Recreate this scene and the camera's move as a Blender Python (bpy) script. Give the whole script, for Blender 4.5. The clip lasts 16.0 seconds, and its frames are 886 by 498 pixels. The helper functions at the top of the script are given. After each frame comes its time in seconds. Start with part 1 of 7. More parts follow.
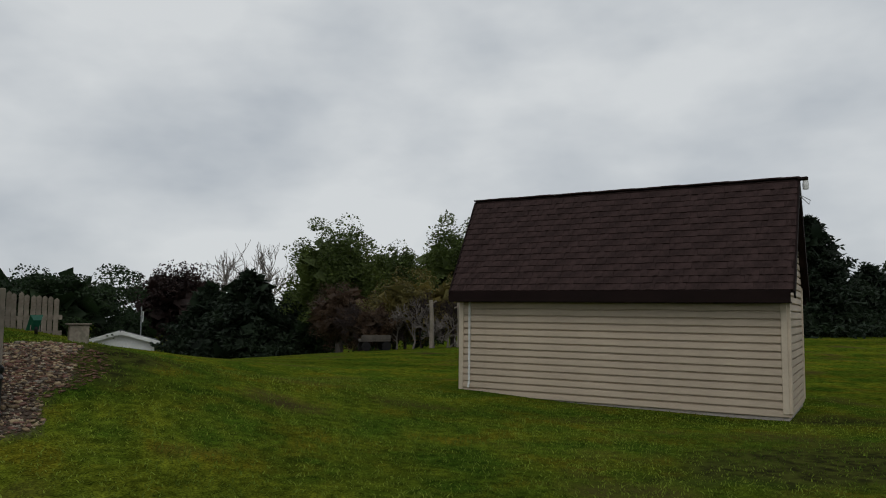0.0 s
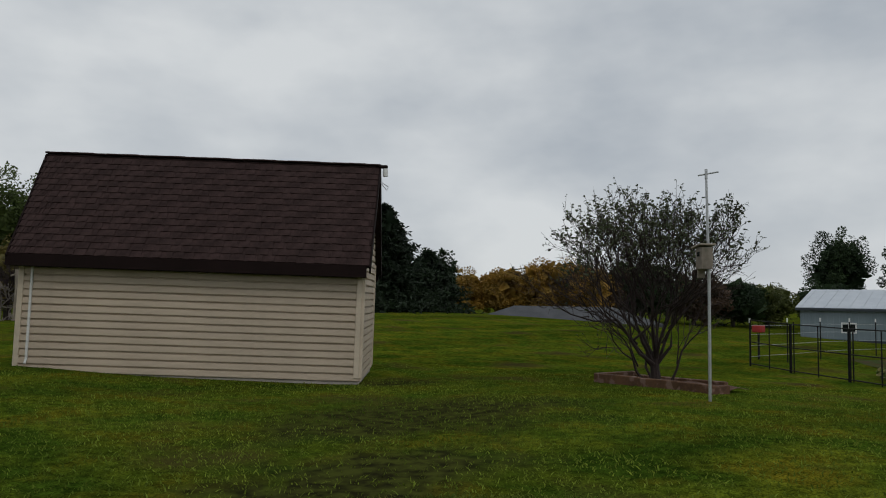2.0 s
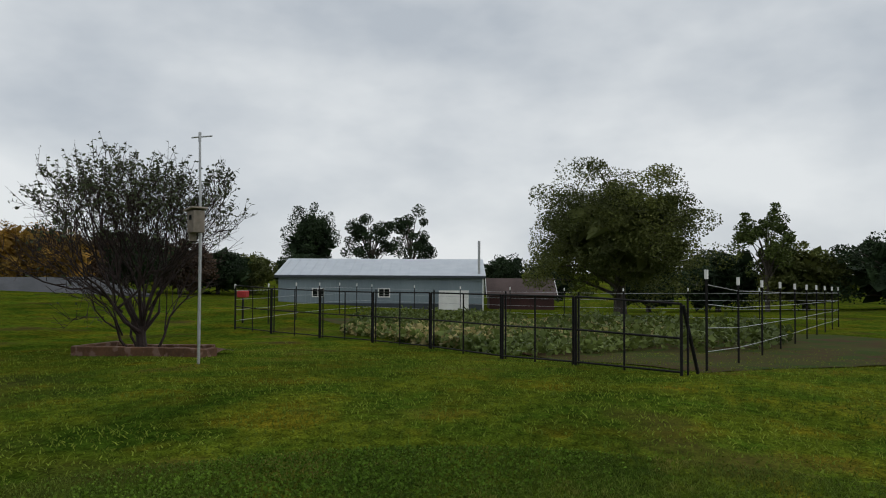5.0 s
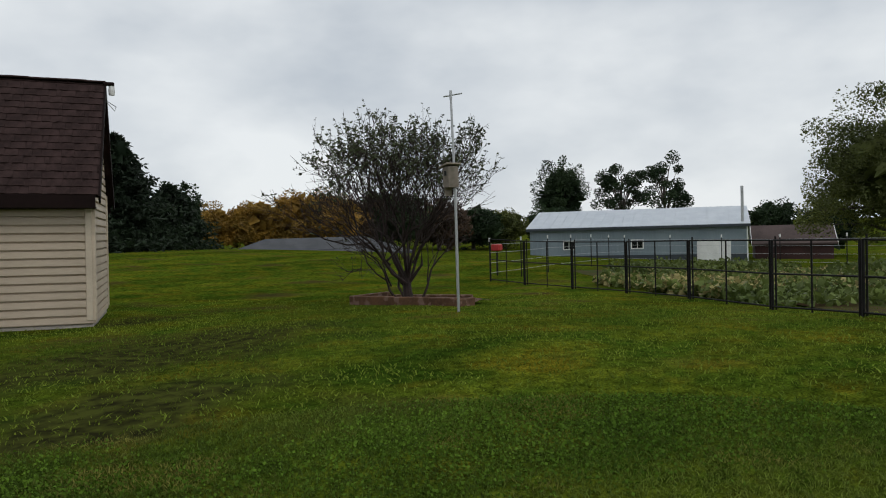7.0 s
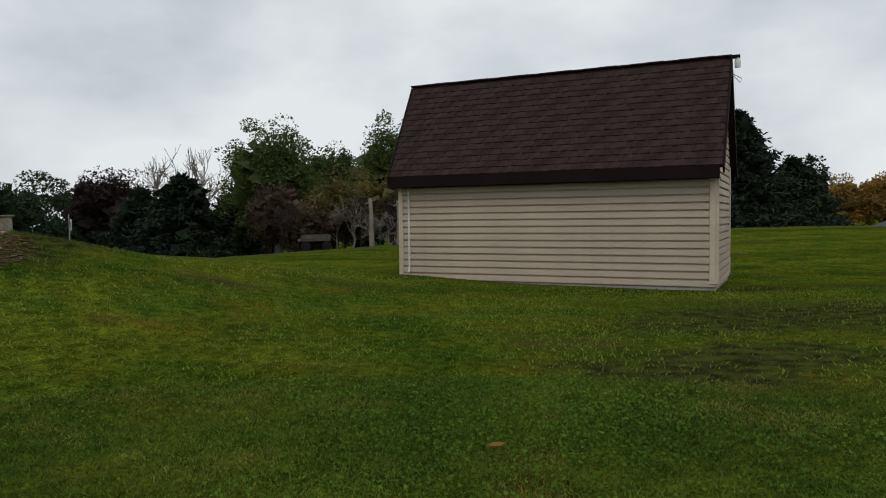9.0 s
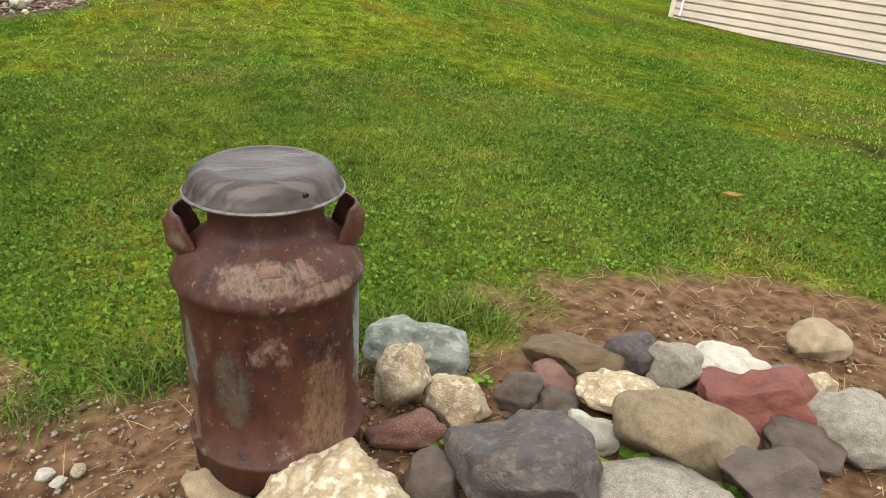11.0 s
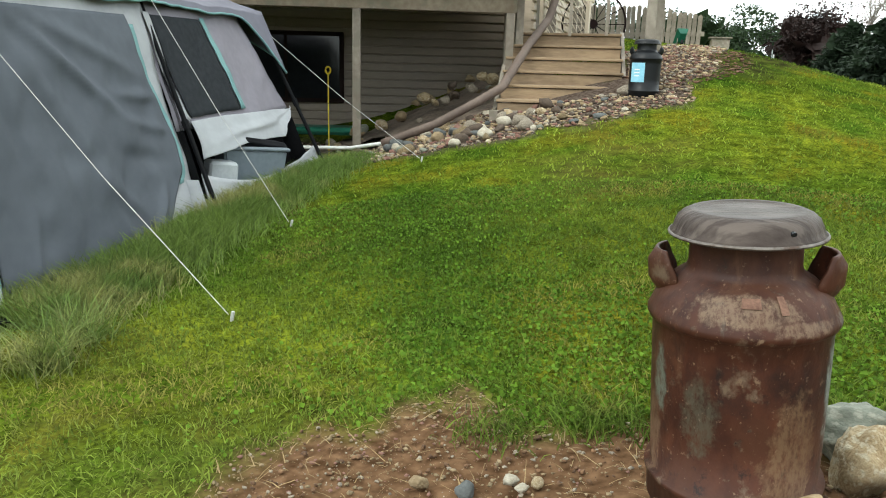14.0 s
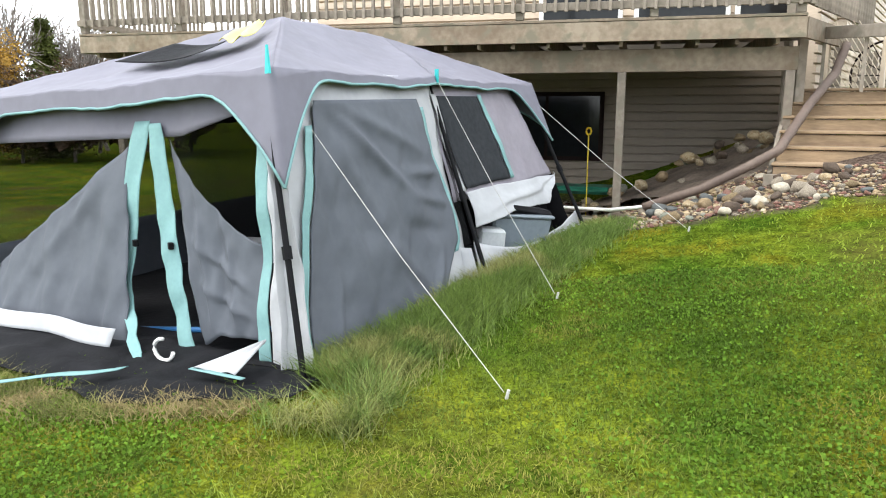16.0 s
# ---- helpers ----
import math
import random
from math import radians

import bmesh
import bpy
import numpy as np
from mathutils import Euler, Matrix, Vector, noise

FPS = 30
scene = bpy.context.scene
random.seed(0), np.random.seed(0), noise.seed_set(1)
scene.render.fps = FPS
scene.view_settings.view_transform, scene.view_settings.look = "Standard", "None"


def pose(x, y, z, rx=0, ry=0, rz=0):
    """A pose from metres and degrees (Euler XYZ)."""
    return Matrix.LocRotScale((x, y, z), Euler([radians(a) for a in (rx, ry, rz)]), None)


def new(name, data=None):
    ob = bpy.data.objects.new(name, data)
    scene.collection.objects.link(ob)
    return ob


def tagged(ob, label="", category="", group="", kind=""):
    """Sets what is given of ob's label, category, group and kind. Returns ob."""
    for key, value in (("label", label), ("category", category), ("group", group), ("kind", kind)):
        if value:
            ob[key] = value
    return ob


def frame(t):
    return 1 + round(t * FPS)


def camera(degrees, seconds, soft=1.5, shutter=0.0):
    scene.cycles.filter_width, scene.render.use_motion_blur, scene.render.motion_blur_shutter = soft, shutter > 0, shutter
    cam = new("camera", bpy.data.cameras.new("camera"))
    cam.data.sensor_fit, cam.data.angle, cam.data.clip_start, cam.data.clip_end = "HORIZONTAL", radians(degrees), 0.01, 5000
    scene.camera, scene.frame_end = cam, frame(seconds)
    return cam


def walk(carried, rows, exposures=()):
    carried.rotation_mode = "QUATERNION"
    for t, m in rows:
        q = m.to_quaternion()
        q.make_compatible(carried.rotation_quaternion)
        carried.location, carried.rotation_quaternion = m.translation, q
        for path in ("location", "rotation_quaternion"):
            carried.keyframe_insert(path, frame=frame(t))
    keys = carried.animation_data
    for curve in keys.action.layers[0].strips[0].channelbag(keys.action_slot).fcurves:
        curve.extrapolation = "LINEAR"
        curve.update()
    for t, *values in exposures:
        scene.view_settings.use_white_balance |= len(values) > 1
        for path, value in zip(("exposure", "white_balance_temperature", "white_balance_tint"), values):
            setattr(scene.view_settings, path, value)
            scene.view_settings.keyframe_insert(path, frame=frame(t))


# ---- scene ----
cam = camera(62.6, 16.0, soft=1.05)
ROWS = [
    (0.0, pose(0.001, -0.007, 1.488, 95.53, 0.23, -10.88)),
    (0.5, pose(0.050, -0.082, 1.501, 94.56, -0.34, -17.43)),
    (1.0, pose(0.017, -0.084, 1.488, 94.17, -0.51, -25.31)),
    (1.5, pose(-0.001, -0.000, 1.442, 94.14, -0.55, -33.83)),
    (2.0, pose(-0.008, 0.008, 1.413, 93.79, -0.88, -42.46)),
    (2.5, pose(0.003, 0.022, 1.403, 93.68, -0.33, -47.21)),
    (3.0, pose(0.026, 0.043, 1.373, 94.34, -0.78, -54.85)),
    (3.5, pose(0.019, 0.093, 1.370, 94.28, -1.59, -65.85)),
    (4.0, pose(0.056, 0.083, 1.361, 94.09, -1.31, -73.21)),
    (4.2, pose(0.073, 0.083, 1.361, 93.73, -1.28, -75.77)),
    (5.2, pose(0.060, 0.130, 1.315, 91.70, -0.20, -81.50)),
    (6.3, pose(0.021, 0.186, 1.272, 90.09, 0.90, -72.51)),
    (6.5, pose(0.033, 0.172, 1.274, 89.83, 1.20, -70.11)),
    (7.0, pose(0.103, 0.134, 1.268, 88.42, 1.60, -61.78)),
    (7.5, pose(0.073, 0.094, 1.251, 88.63, 2.99, -49.58)),
    (8.0, pose(0.040, 0.044, 1.158, 89.80, 2.62, -37.02)),
    (8.5, pose(0.022, 0.013, 1.200, 89.53, 1.79, -25.14)),
    (9.0, pose(0.009, 0.034, 1.116, 88.07, 1.62, -15.60)),
    (9.5, pose(-0.009, 0.040, 1.072, 83.62, -0.29, -7.68)),
    (9.7, pose(-0.008, 0.027, 1.058, 81.21, -1.29, -5.69)),
    (10.7, pose(-0.012, -0.010, 1.010, 69.00, -4.60, 2.60)),
    (11.8, pose(-0.023, -0.087, 0.940, 65.39, -6.86, 11.58)),
    (12.0, pose(-0.031, -0.167, 0.851, 69.63, -5.99, 14.20)),
    (12.5, pose(-0.061, -0.198, 0.848, 73.44, -4.69, 18.96)),
    (13.0, pose(-0.077, -0.211, 0.862, 76.15, -3.84, 22.66)),
    (13.5, pose(-0.082, -0.232, 0.866, 76.52, -3.12, 27.32)),
    (14.0, pose(-0.094, -0.249, 0.868, 75.90, -1.50, 34.91)),
    (14.5, pose(-0.119, -0.272, 0.858, 75.97, -0.71, 43.26)),
    (15.0, pose(-0.127, -0.309, 0.879, 75.94, -1.07, 47.77)),
    (15.5, pose(-0.159, -0.351, 0.966, 76.74, -1.07, 50.07)),
    (16.0, pose(-0.182, -0.379, 1.065, 79.12, -0.03, 53.92)),
]
EXPOSURES = [(0.0, -0.22, 6500, 10), (2.0, -0.22, 6500, 10), (3.0, -0.14, 6500, 10), (4.2, -0.04, 6500, 10), (6.3, 0.1, 6500, 10), (7.2, 0.13, 6500, 10), (8.0, 0.03, 6500, 10), (8.6, -0.05, 6500, 10), (9.0, 0.05, 6500, 10), (9.5, 0.37, 6500, 10), (9.7, 0.6, 6500, 10), (11.8, 2.43, 6500, 10), (12.3, 2.4, 6500, 7), (13.0, 2.35, 6500, 5), (13.5, 1.85, 6500, 2), (14.0, 1.9, 6500, 2), (14.5, 2.16, 6500, 6), (15.2, 2.48, 6500, 10), (16.0, 2.36, 6500, 10)]
walk(cam, ROWS, EXPOSURES)

# ---- sky and light: an overcast autumn day ----
SUN_EL, SUN_AZ = radians(48), radians(200)
world = bpy.data.worlds.new("overcast_sky")
scene.world = world
world.use_nodes = True
wn, wl = world.node_tree.nodes, world.node_tree.links
wn.clear()
sky = wn.new("ShaderNodeTexSky")
sky.sky_type, sky.sun_disc, sky.sun_elevation, sky.sun_rotation = "NISHITA", False, SUN_EL, SUN_AZ
sky_bg = wn.new("ShaderNodeBackground")
sky_bg.inputs["Strength"].default_value = 0.06
wl.new(sky.outputs[0], sky_bg.inputs["Color"])
wtc, wmap = wn.new("ShaderNodeTexCoord"), wn.new("ShaderNodeMapping")
wmap.inputs["Scale"].default_value = (1, 1, 2.0)
wmap.inputs["Rotation"].default_value = (0, 0, 0.4)
wl.new(wtc.outputs["Generated"], wmap.inputs["Vector"])
wnoise = wn.new("ShaderNodeTexNoise")
wnoise.inputs["Scale"].default_value, wnoise.inputs["Detail"].default_value = 2.7, 5
wnoise.inputs["Roughness"].default_value = 0.5
wl.new(wmap.outputs[0], wnoise.inputs["Vector"])
wramp = wn.new("ShaderNodeValToRGB")
wramp.color_ramp.elements[0].position, wramp.color_ramp.elements[0].color = 0.31, (0.455, 0.50, 0.55, 1)
wramp.color_ramp.elements[1].position, wramp.color_ramp.elements[1].color = 0.60, (0.74, 0.77, 0.785, 1)
wl.new(wnoise.outputs[0], wramp.inputs[0])
cloud_bg = wn.new("ShaderNodeBackground")
cloud_bg.inputs["Strength"].default_value = 1.05
wl.new(wramp.outputs[0], cloud_bg.inputs["Color"])
wmix, wout = wn.new("ShaderNodeMixShader"), wn.new("ShaderNodeOutputWorld")
wmix.inputs[0].default_value = 0.93
wl.new(sky_bg.outputs[0], wmix.inputs[1])
wl.new(cloud_bg.outputs[0], wmix.inputs[2])
wl.new(wmix.outputs[0], wout.inputs[0])
sun = new("sun", bpy.data.lights.new("sun", "SUN"))
sun.data.energy, sun.data.angle, sun.data.color = 0.5, radians(25), (1, 0.97, 0.92)
sun.matrix_world = pose(0, 0, 40, 90 - math.degrees(SUN_EL), 0, 180 - math.degrees(SUN_AZ))


# ---- materials ----
def surf(name, a, b, scale=8, rough=0.8, bump=0.2, metal=0.0, big=0.6, c=None, stretch=(1, 1, 1), vary=0.0, spec=0.4, edge=(0.38, 0.62), trans=0.0, island=0.0):
    """Two colours mixed by fine grain and by broad stains, a third for wear, with relief."""
    m = bpy.data.materials.new(name)
    m.use_nodes = True
    n, l = m.node_tree.nodes, m.node_tree.links
    bs = n["Principled BSDF"]
    tc, mp = n.new("ShaderNodeTexCoord"), n.new("ShaderNodeMapping")
    mp.inputs["Scale"].default_value = stretch
    l.new(tc.outputs["Object"], mp.inputs["Vector"])
    fine, broad = n.new("ShaderNodeTexNoise"), n.new("ShaderNodeTexNoise")
    fine.inputs["Scale"].default_value, fine.inputs["Detail"].default_value = scale * 5, 6
    broad.inputs["Scale"].default_value, broad.inputs["Detail"].default_value = scale * 0.6, 4
    for q in (fine, broad):
        l.new(mp.outputs[0], q.inputs["Vector"])
    add = n.new("ShaderNodeMix")
    add.inputs[0].default_value = big
    l.new(fine.outputs[0], add.inputs[2])
    l.new(broad.outputs[0], add.inputs[3])
    ramp = n.new("ShaderNodeValToRGB")
    ramp.color_ramp.elements[0].position, ramp.color_ramp.elements[0].color = edge[0], (*b, 1)
    ramp.color_ramp.elements[1].position, ramp.color_ramp.elements[1].color = edge[1], (*a, 1)
    l.new(add.outputs[0], ramp.inputs[0])
    out = ramp.outputs[0]
    if c:
        n3, r3, mx = n.new("ShaderNodeTexNoise"), n.new("ShaderNodeValToRGB"), n.new("ShaderNodeMix")
        n3.inputs["Scale"].default_value, n3.inputs["Detail"].default_value = scale * 1.7, 7
        l.new(mp.outputs[0], n3.inputs["Vector"])
        r3.color_ramp.elements[0].position, r3.color_ramp.elements[1].position = 0.53, 0.62
        l.new(n3.outputs[0], r3.inputs[0])
        mx.data_type = "RGBA"
        l.new(r3.outputs[0], mx.inputs[0])
        l.new(out, mx.inputs[6])
        mx.inputs[7].default_value = (*c, 1)
        out = mx.outputs[2]
    if vary or island:
        hsv, mr = n.new("ShaderNodeHueSaturation"), n.new("ShaderNodeMapRange")
        src = n.new("ShaderNodeObjectInfo").outputs["Random"] if vary else n.new("ShaderNodeNewGeometry").outputs["Random Per Island"]
        k = vary or island
        mr.inputs[3].default_value, mr.inputs[4].default_value = 1 - k, 1 + k
        l.new(src, mr.inputs[0])
        l.new(mr.outputs[0], hsv.inputs["Value"])
        l.new(out, hsv.inputs["Color"])
        out = hsv.outputs[0]
    l.new(out, bs.inputs["Base Color"])
    bs.inputs["Roughness"].default_value, bs.inputs["Metallic"].default_value = rough, metal
    bs.inputs["Specular IOR Level"].default_value = spec
    if bump:
        bp = n.new("ShaderNodeBump")
        bp.inputs["Strength"].default_value, bp.inputs["Distance"].default_value = bump, 0.02
        l.new(add.outputs[0], bp.inputs["Height"])
        l.new(bp.outputs[0], bs.inputs["Normal"])
    if trans:
        tr, ms = n.new("ShaderNodeBsdfTranslucent"), n.new("ShaderNodeMixShader")
        l.new(out, tr.inputs["Color"])
        ms.inputs[0].default_value = trans
        l.new(bs.outputs[0], ms.inputs[1])
        l.new(tr.outputs[0], ms.inputs[2])
        l.new(ms.outputs[0], n["Material Output"].inputs[0])
    return m


M = {
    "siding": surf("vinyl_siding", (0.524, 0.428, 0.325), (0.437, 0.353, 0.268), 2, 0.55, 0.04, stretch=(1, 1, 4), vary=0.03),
    # tan siding with the shade under the deck darkened into its colour
    "siding_tan_shaded": surf("tan_siding_deck_shade", (0.225, 0.186, 0.146), (0.185, 0.152, 0.122), 2, 0.6, 0.05, stretch=(1, 1, 4), vary=0.04),
    "trim_cream": surf("cream_trim", (0.582, 0.49, 0.378), (0.489, 0.41, 0.315), 4, 0.5, 0.05),
    "shingle": surf("brown_shingles", (0.052, 0.032, 0.030), (0.024, 0.015, 0.014), 6, 0.95, 0.5, vary=0.05, island=0.45, spec=0.1, big=0.75),
    "fascia": surf("dark_brown_fascia", (0.016, 0.009, 0.0085), (0.011, 0.0065, 0.006), 3, 0.8, 0.1, spec=0.08),
    "white": surf("white_paint", (0.78, 0.78, 0.76), (0.66, 0.66, 0.64), 2, 0.6, 0.05),
    "concrete": surf("concrete", (0.42, 0.38, 0.34), (0.3, 0.27, 0.24), 5, 0.9, 0.4),
    "galv": surf("galvanised_pipe", (0.5, 0.51, 0.51), (0.38, 0.39, 0.40), 9, 0.45, 0.05, 0.7),
    "grey_wood": surf("weathered_wood", (0.27, 0.232, 0.188), (0.165, 0.135, 0.105), 3, 0.85, 0.35, stretch=(1, 1, 1), c=(0.17, 0.15, 0.115), vary=0.18),
    "deck_wood": surf("deck_wood", (0.266, 0.216, 0.158), (0.151, 0.112, 0.0756), 3, 0.85, 0.35, c=(0.155, 0.135, 0.095), vary=0.16),
    "new_wood": surf("pine_boards", (0.285, 0.200, 0.120), (0.175, 0.118, 0.070), 2.2, 0.75, 0.25, stretch=(1, 4, 5), vary=0.15),
    "planter_wood": surf("reddish_timber", (0.145, 0.072, 0.036), (0.076, 0.038, 0.020), 4, 0.9, 0.4, c=(0.21, 0.13, 0.1)),
    "black_pipe": surf("black_painted_pipe", (0.008, 0.008, 0.009), (0.014, 0.012, 0.011), 12, 0.65, 0.1, spec=0.15),
    "black_can": surf("black_gloss_paint", (0.004, 0.005, 0.006), (0.008, 0.008, 0.010), 12, 0.42, 0.04, spec=0.25),
    "label_blue": surf("pale_blue_sticker", (0.28, 0.55, 0.66), (0.20, 0.44, 0.58), 20, 0.6, 0.0),
    "steel_blue": surf("blue_grey_steel", (0.21, 0.26, 0.29), (0.17, 0.215, 0.245), 1.2, 0.5, 0.03, stretch=(1, 1, 0.2)),
    "steel_dark": surf("dark_wainscot_steel", (0.04, 0.05, 0.06), (0.03, 0.037, 0.045), 1.2, 0.5, 0.03),
    "steel_roof": surf("pale_metal_roof", (0.52, 0.56, 0.60), (0.44, 0.48, 0.53), 1.5, 0.4, 0.03, 0.3),
    "asphalt_roof": surf("grey_roof_shingles", (0.075, 0.078, 0.085), (0.05, 0.053, 0.058), 2, 0.9, 0.2),
    "red_barn": surf("faded_red_boards", (0.06, 0.024, 0.021), (0.035, 0.016, 0.015), 1.5, 0.85, 0.2),
    "barn_roof": surf("brown_barn_roof", (0.085, 0.06, 0.055), (0.055, 0.038, 0.035), 1.5, 0.9, 0.2),
    "dark_glass": surf("dark_window", (0.012, 0.014, 0.016), (0.008, 0.009, 0.01), 2, 0.10, 0.0, spec=0.3),
    "bark": surf("grey_bark", (0.10, 0.085, 0.07), (0.05, 0.042, 0.036), 7, 0.95, 0.7, stretch=(1, 1, 0.3)),
    "twig": surf("dark_twigs", (0.0385, 0.0252, 0.0224), (0.021, 0.014, 0.0126), 7, 0.9, 0.4),
    "bare": surf("bare_branches", (0.22, 0.19, 0.17), (0.14, 0.12, 0.105), 5, 0.9, 0.3),
    "soil": surf("reddish_soil", (0.30, 0.165, 0.095), (0.18, 0.092, 0.055), 9, 0.95, 0.8),
    "fab_grey": surf("dark_grey_polyester", (0.093, 0.102, 0.121), (0.078, 0.086, 0.103), 3, 0.75, 0.12, trans=0.12),
    "fab_roof": surf("lilac_grey_polyester", (0.165, 0.160, 0.196), (0.140, 0.135, 0.165), 2.5, 0.7, 0.12, trans=0.12),
    "fab_light": surf("pale_grey_polyester", (0.41, 0.415, 0.43), (0.35, 0.355, 0.37), 3, 0.7, 0.1, trans=0.12),
    "fab_teal": surf("pale_teal_webbing", (0.180, 0.330, 0.325), (0.150, 0.280, 0.283), 8, 0.7, 0.1, trans=0.08),
    "teal": surf("teal_nylon_tab", (0.03, 0.42, 0.42), (0.02, 0.33, 0.34), 9, 0.6, 0.1),
    "fab_floor": surf("charcoal_groundsheet", (0.012, 0.012, 0.014), (0.005, 0.005, 0.006), 5, 0.8, 0.4, spec=0.12),
    # near-black that paints the tent's inner shadow, not a cloth colour
    "fab_shadow": surf("tent_shadow_black", (0.006, 0.006, 0.007), (0.004, 0.004, 0.004), 5, 0.9, 0.1, spec=0.05),
    "fab_screen": surf("dark_grey_screen", (0.034, 0.036, 0.040), (0.026, 0.028, 0.031), 40, 0.9, 0.1, spec=0.05),
    "chalk": surf("faded_pink_paint", (0.165, 0.088, 0.060), (0.075, 0.034, 0.022), 40, 0.9, 0.2),
    "lid_lip": surf("bare_lid_rim", (0.15, 0.13, 0.115), (0.07, 0.055, 0.046), 20, 0.5, 0.15, 0.3, c=(0.06, 0.035, 0.025)),
    "fab_lilac": surf("lilac_polyester", (0.25, 0.228, 0.262), (0.205, 0.188, 0.218), 3, 0.7, 0.12, trans=0.12),
    "pole_black": surf("black_pole_steel", (0.006, 0.006, 0.007), (0.004, 0.004, 0.005), 20, 0.6, 0.1, spec=0.1),
    "yellow": surf("pale_yellow_fabric", (0.66, 0.60, 0.24), (0.56, 0.5, 0.18), 6, 0.8, 0.2),
    "rope": surf("white_cord", (0.461, 0.454, 0.429), (0.384, 0.378, 0.352), 30, 0.8, 0.1),
    "blue_hose": surf("blue_pole", (0.02, 0.12, 0.3), (0.015, 0.09, 0.24), 9, 0.5, 0.0),
    "tote": surf("grey_plastic_tote", (0.17, 0.20, 0.225), (0.14, 0.165, 0.19), 6, 0.4, 0.02),
    "tote_white": surf("white_plastic", (0.46, 0.48, 0.49), (0.38, 0.40, 0.41), 6, 0.4, 0.02),
    "green_plastic": surf("green_plastic", (0.015, 0.12, 0.075), (0.01, 0.09, 0.055), 5, 0.4, 0.03),
    "brown_pipe": surf("brown_drain_pipe", (0.14, 0.101, 0.0805), (0.098, 0.0686, 0.0546), 6, 0.7, 0.2),
    "white_pipe": surf("white_pvc_pipe", (0.7, 0.7, 0.68), (0.58, 0.58, 0.56), 6, 0.4, 0.02),
    "red": surf("red_plastic", (0.4, 0.03, 0.025), (0.3, 0.02, 0.02), 5, 0.5, 0.03),
    "yellow_tool": surf("yellow_plastic_rod", (0.75, 0.55, 0.03), (0.65, 0.45, 0.02), 5, 0.5, 0.0),
    "soil_dark": surf("dark_wood_mulch", (0.13, 0.065, 0.04), (0.06, 0.03, 0.02), 20, 0.95, 0.9),
}
def mesh_screen():
    """Fine dark netting: much of the light goes straight through."""
    m = surf("insect_netting", (0.020, 0.021, 0.022), (0.012, 0.012, 0.013), 30, 0.9, 0.0, spec=0.05)
    n, l = m.node_tree.nodes, m.node_tree.links
    tr, mx = n.new("ShaderNodeBsdfTransparent"), n.new("ShaderNodeMixShader")
    mx.inputs[0].default_value = 0.54
    l.new(n["Principled BSDF"].outputs[0], mx.inputs[1])
    l.new(tr.outputs[0], mx.inputs[2])
    l.new(mx.outputs[0], n["Material Output"].inputs[0])
    return m


M["netting"] = mesh_screen()
ROCKS = {
    "cream": surf("cream_limestone", (0.383, 0.303, 0.186), (0.231, 0.157, 0.0789), 6, 0.9, 0.7, c=(0.428, 0.368, 0.261)),
    "white": surf("white_quartzite", (0.428, 0.389, 0.308), (0.29, 0.249, 0.186), 8, 0.85, 0.6),
    "tan": surf("tan_stone", (0.278, 0.206, 0.121), (0.185, 0.13, 0.0698), 8, 0.9, 0.6),
    "dark": surf("dark_basalt", (0.0666, 0.0514, 0.0419), (0.0348, 0.0271, 0.0233), 9, 0.7, 0.7, c=(0.0982, 0.0704, 0.0512)),
    "dark_brown": surf("dark_brown_stone", (0.0869, 0.0595, 0.0396), (0.0492, 0.0335, 0.0233), 8, 0.8, 0.5),
    "brown": surf("olive_brown_stone", (0.109, 0.0677, 0.0279), (0.0637, 0.0406, 0.0186), 8, 0.8, 0.5),
    "grey_green": surf("grey_green_stone", (0.173, 0.179, 0.139), (0.109, 0.114, 0.0877), 6, 0.75, 0.4, c=(0.231, 0.227, 0.177)),
    "green": surf("green_stone", (0.0811, 0.114, 0.0839), (0.0406, 0.0649, 0.0488), 6, 0.7, 0.5, c=(0.144, 0.162, 0.126)),
    "red_granite": surf("red_granite", (0.144, 0.0568, 0.0349), (0.0753, 0.0325, 0.021), 24, 0.85, 0.5, big=0.3, c=(0.192, 0.108, 0.0698)),
    "pink": surf("pink_granite", (0.209, 0.108, 0.0789), (0.134, 0.0649, 0.0488), 22, 0.85, 0.5, big=0.3),
    "red": surf("red_sandstone", (0.151, 0.046, 0.0279), (0.0982, 0.0298, 0.0195), 5, 0.85, 0.5),
    "speckled": surf("speckled_granite", (0.324, 0.271, 0.2), (0.109, 0.0894, 0.0698), 24, 0.85, 0.5, big=0.3),
    "sandy": surf("sandy_granite", (0.231, 0.168, 0.0877), (0.0982, 0.0704, 0.0396), 28, 0.85, 0.5, big=0.3),
    "blue_grey": surf("blue_grey_stone", (0.0982, 0.102, 0.098), (0.0637, 0.0677, 0.0652), 8, 0.8, 0.4),
}


def leaf_mat(name, a, b, rough=0.6):
    return surf(name, a, b, 0.35, rough, 0.0, big=0.9, island=0.35, trans=0.25, spec=0.25)


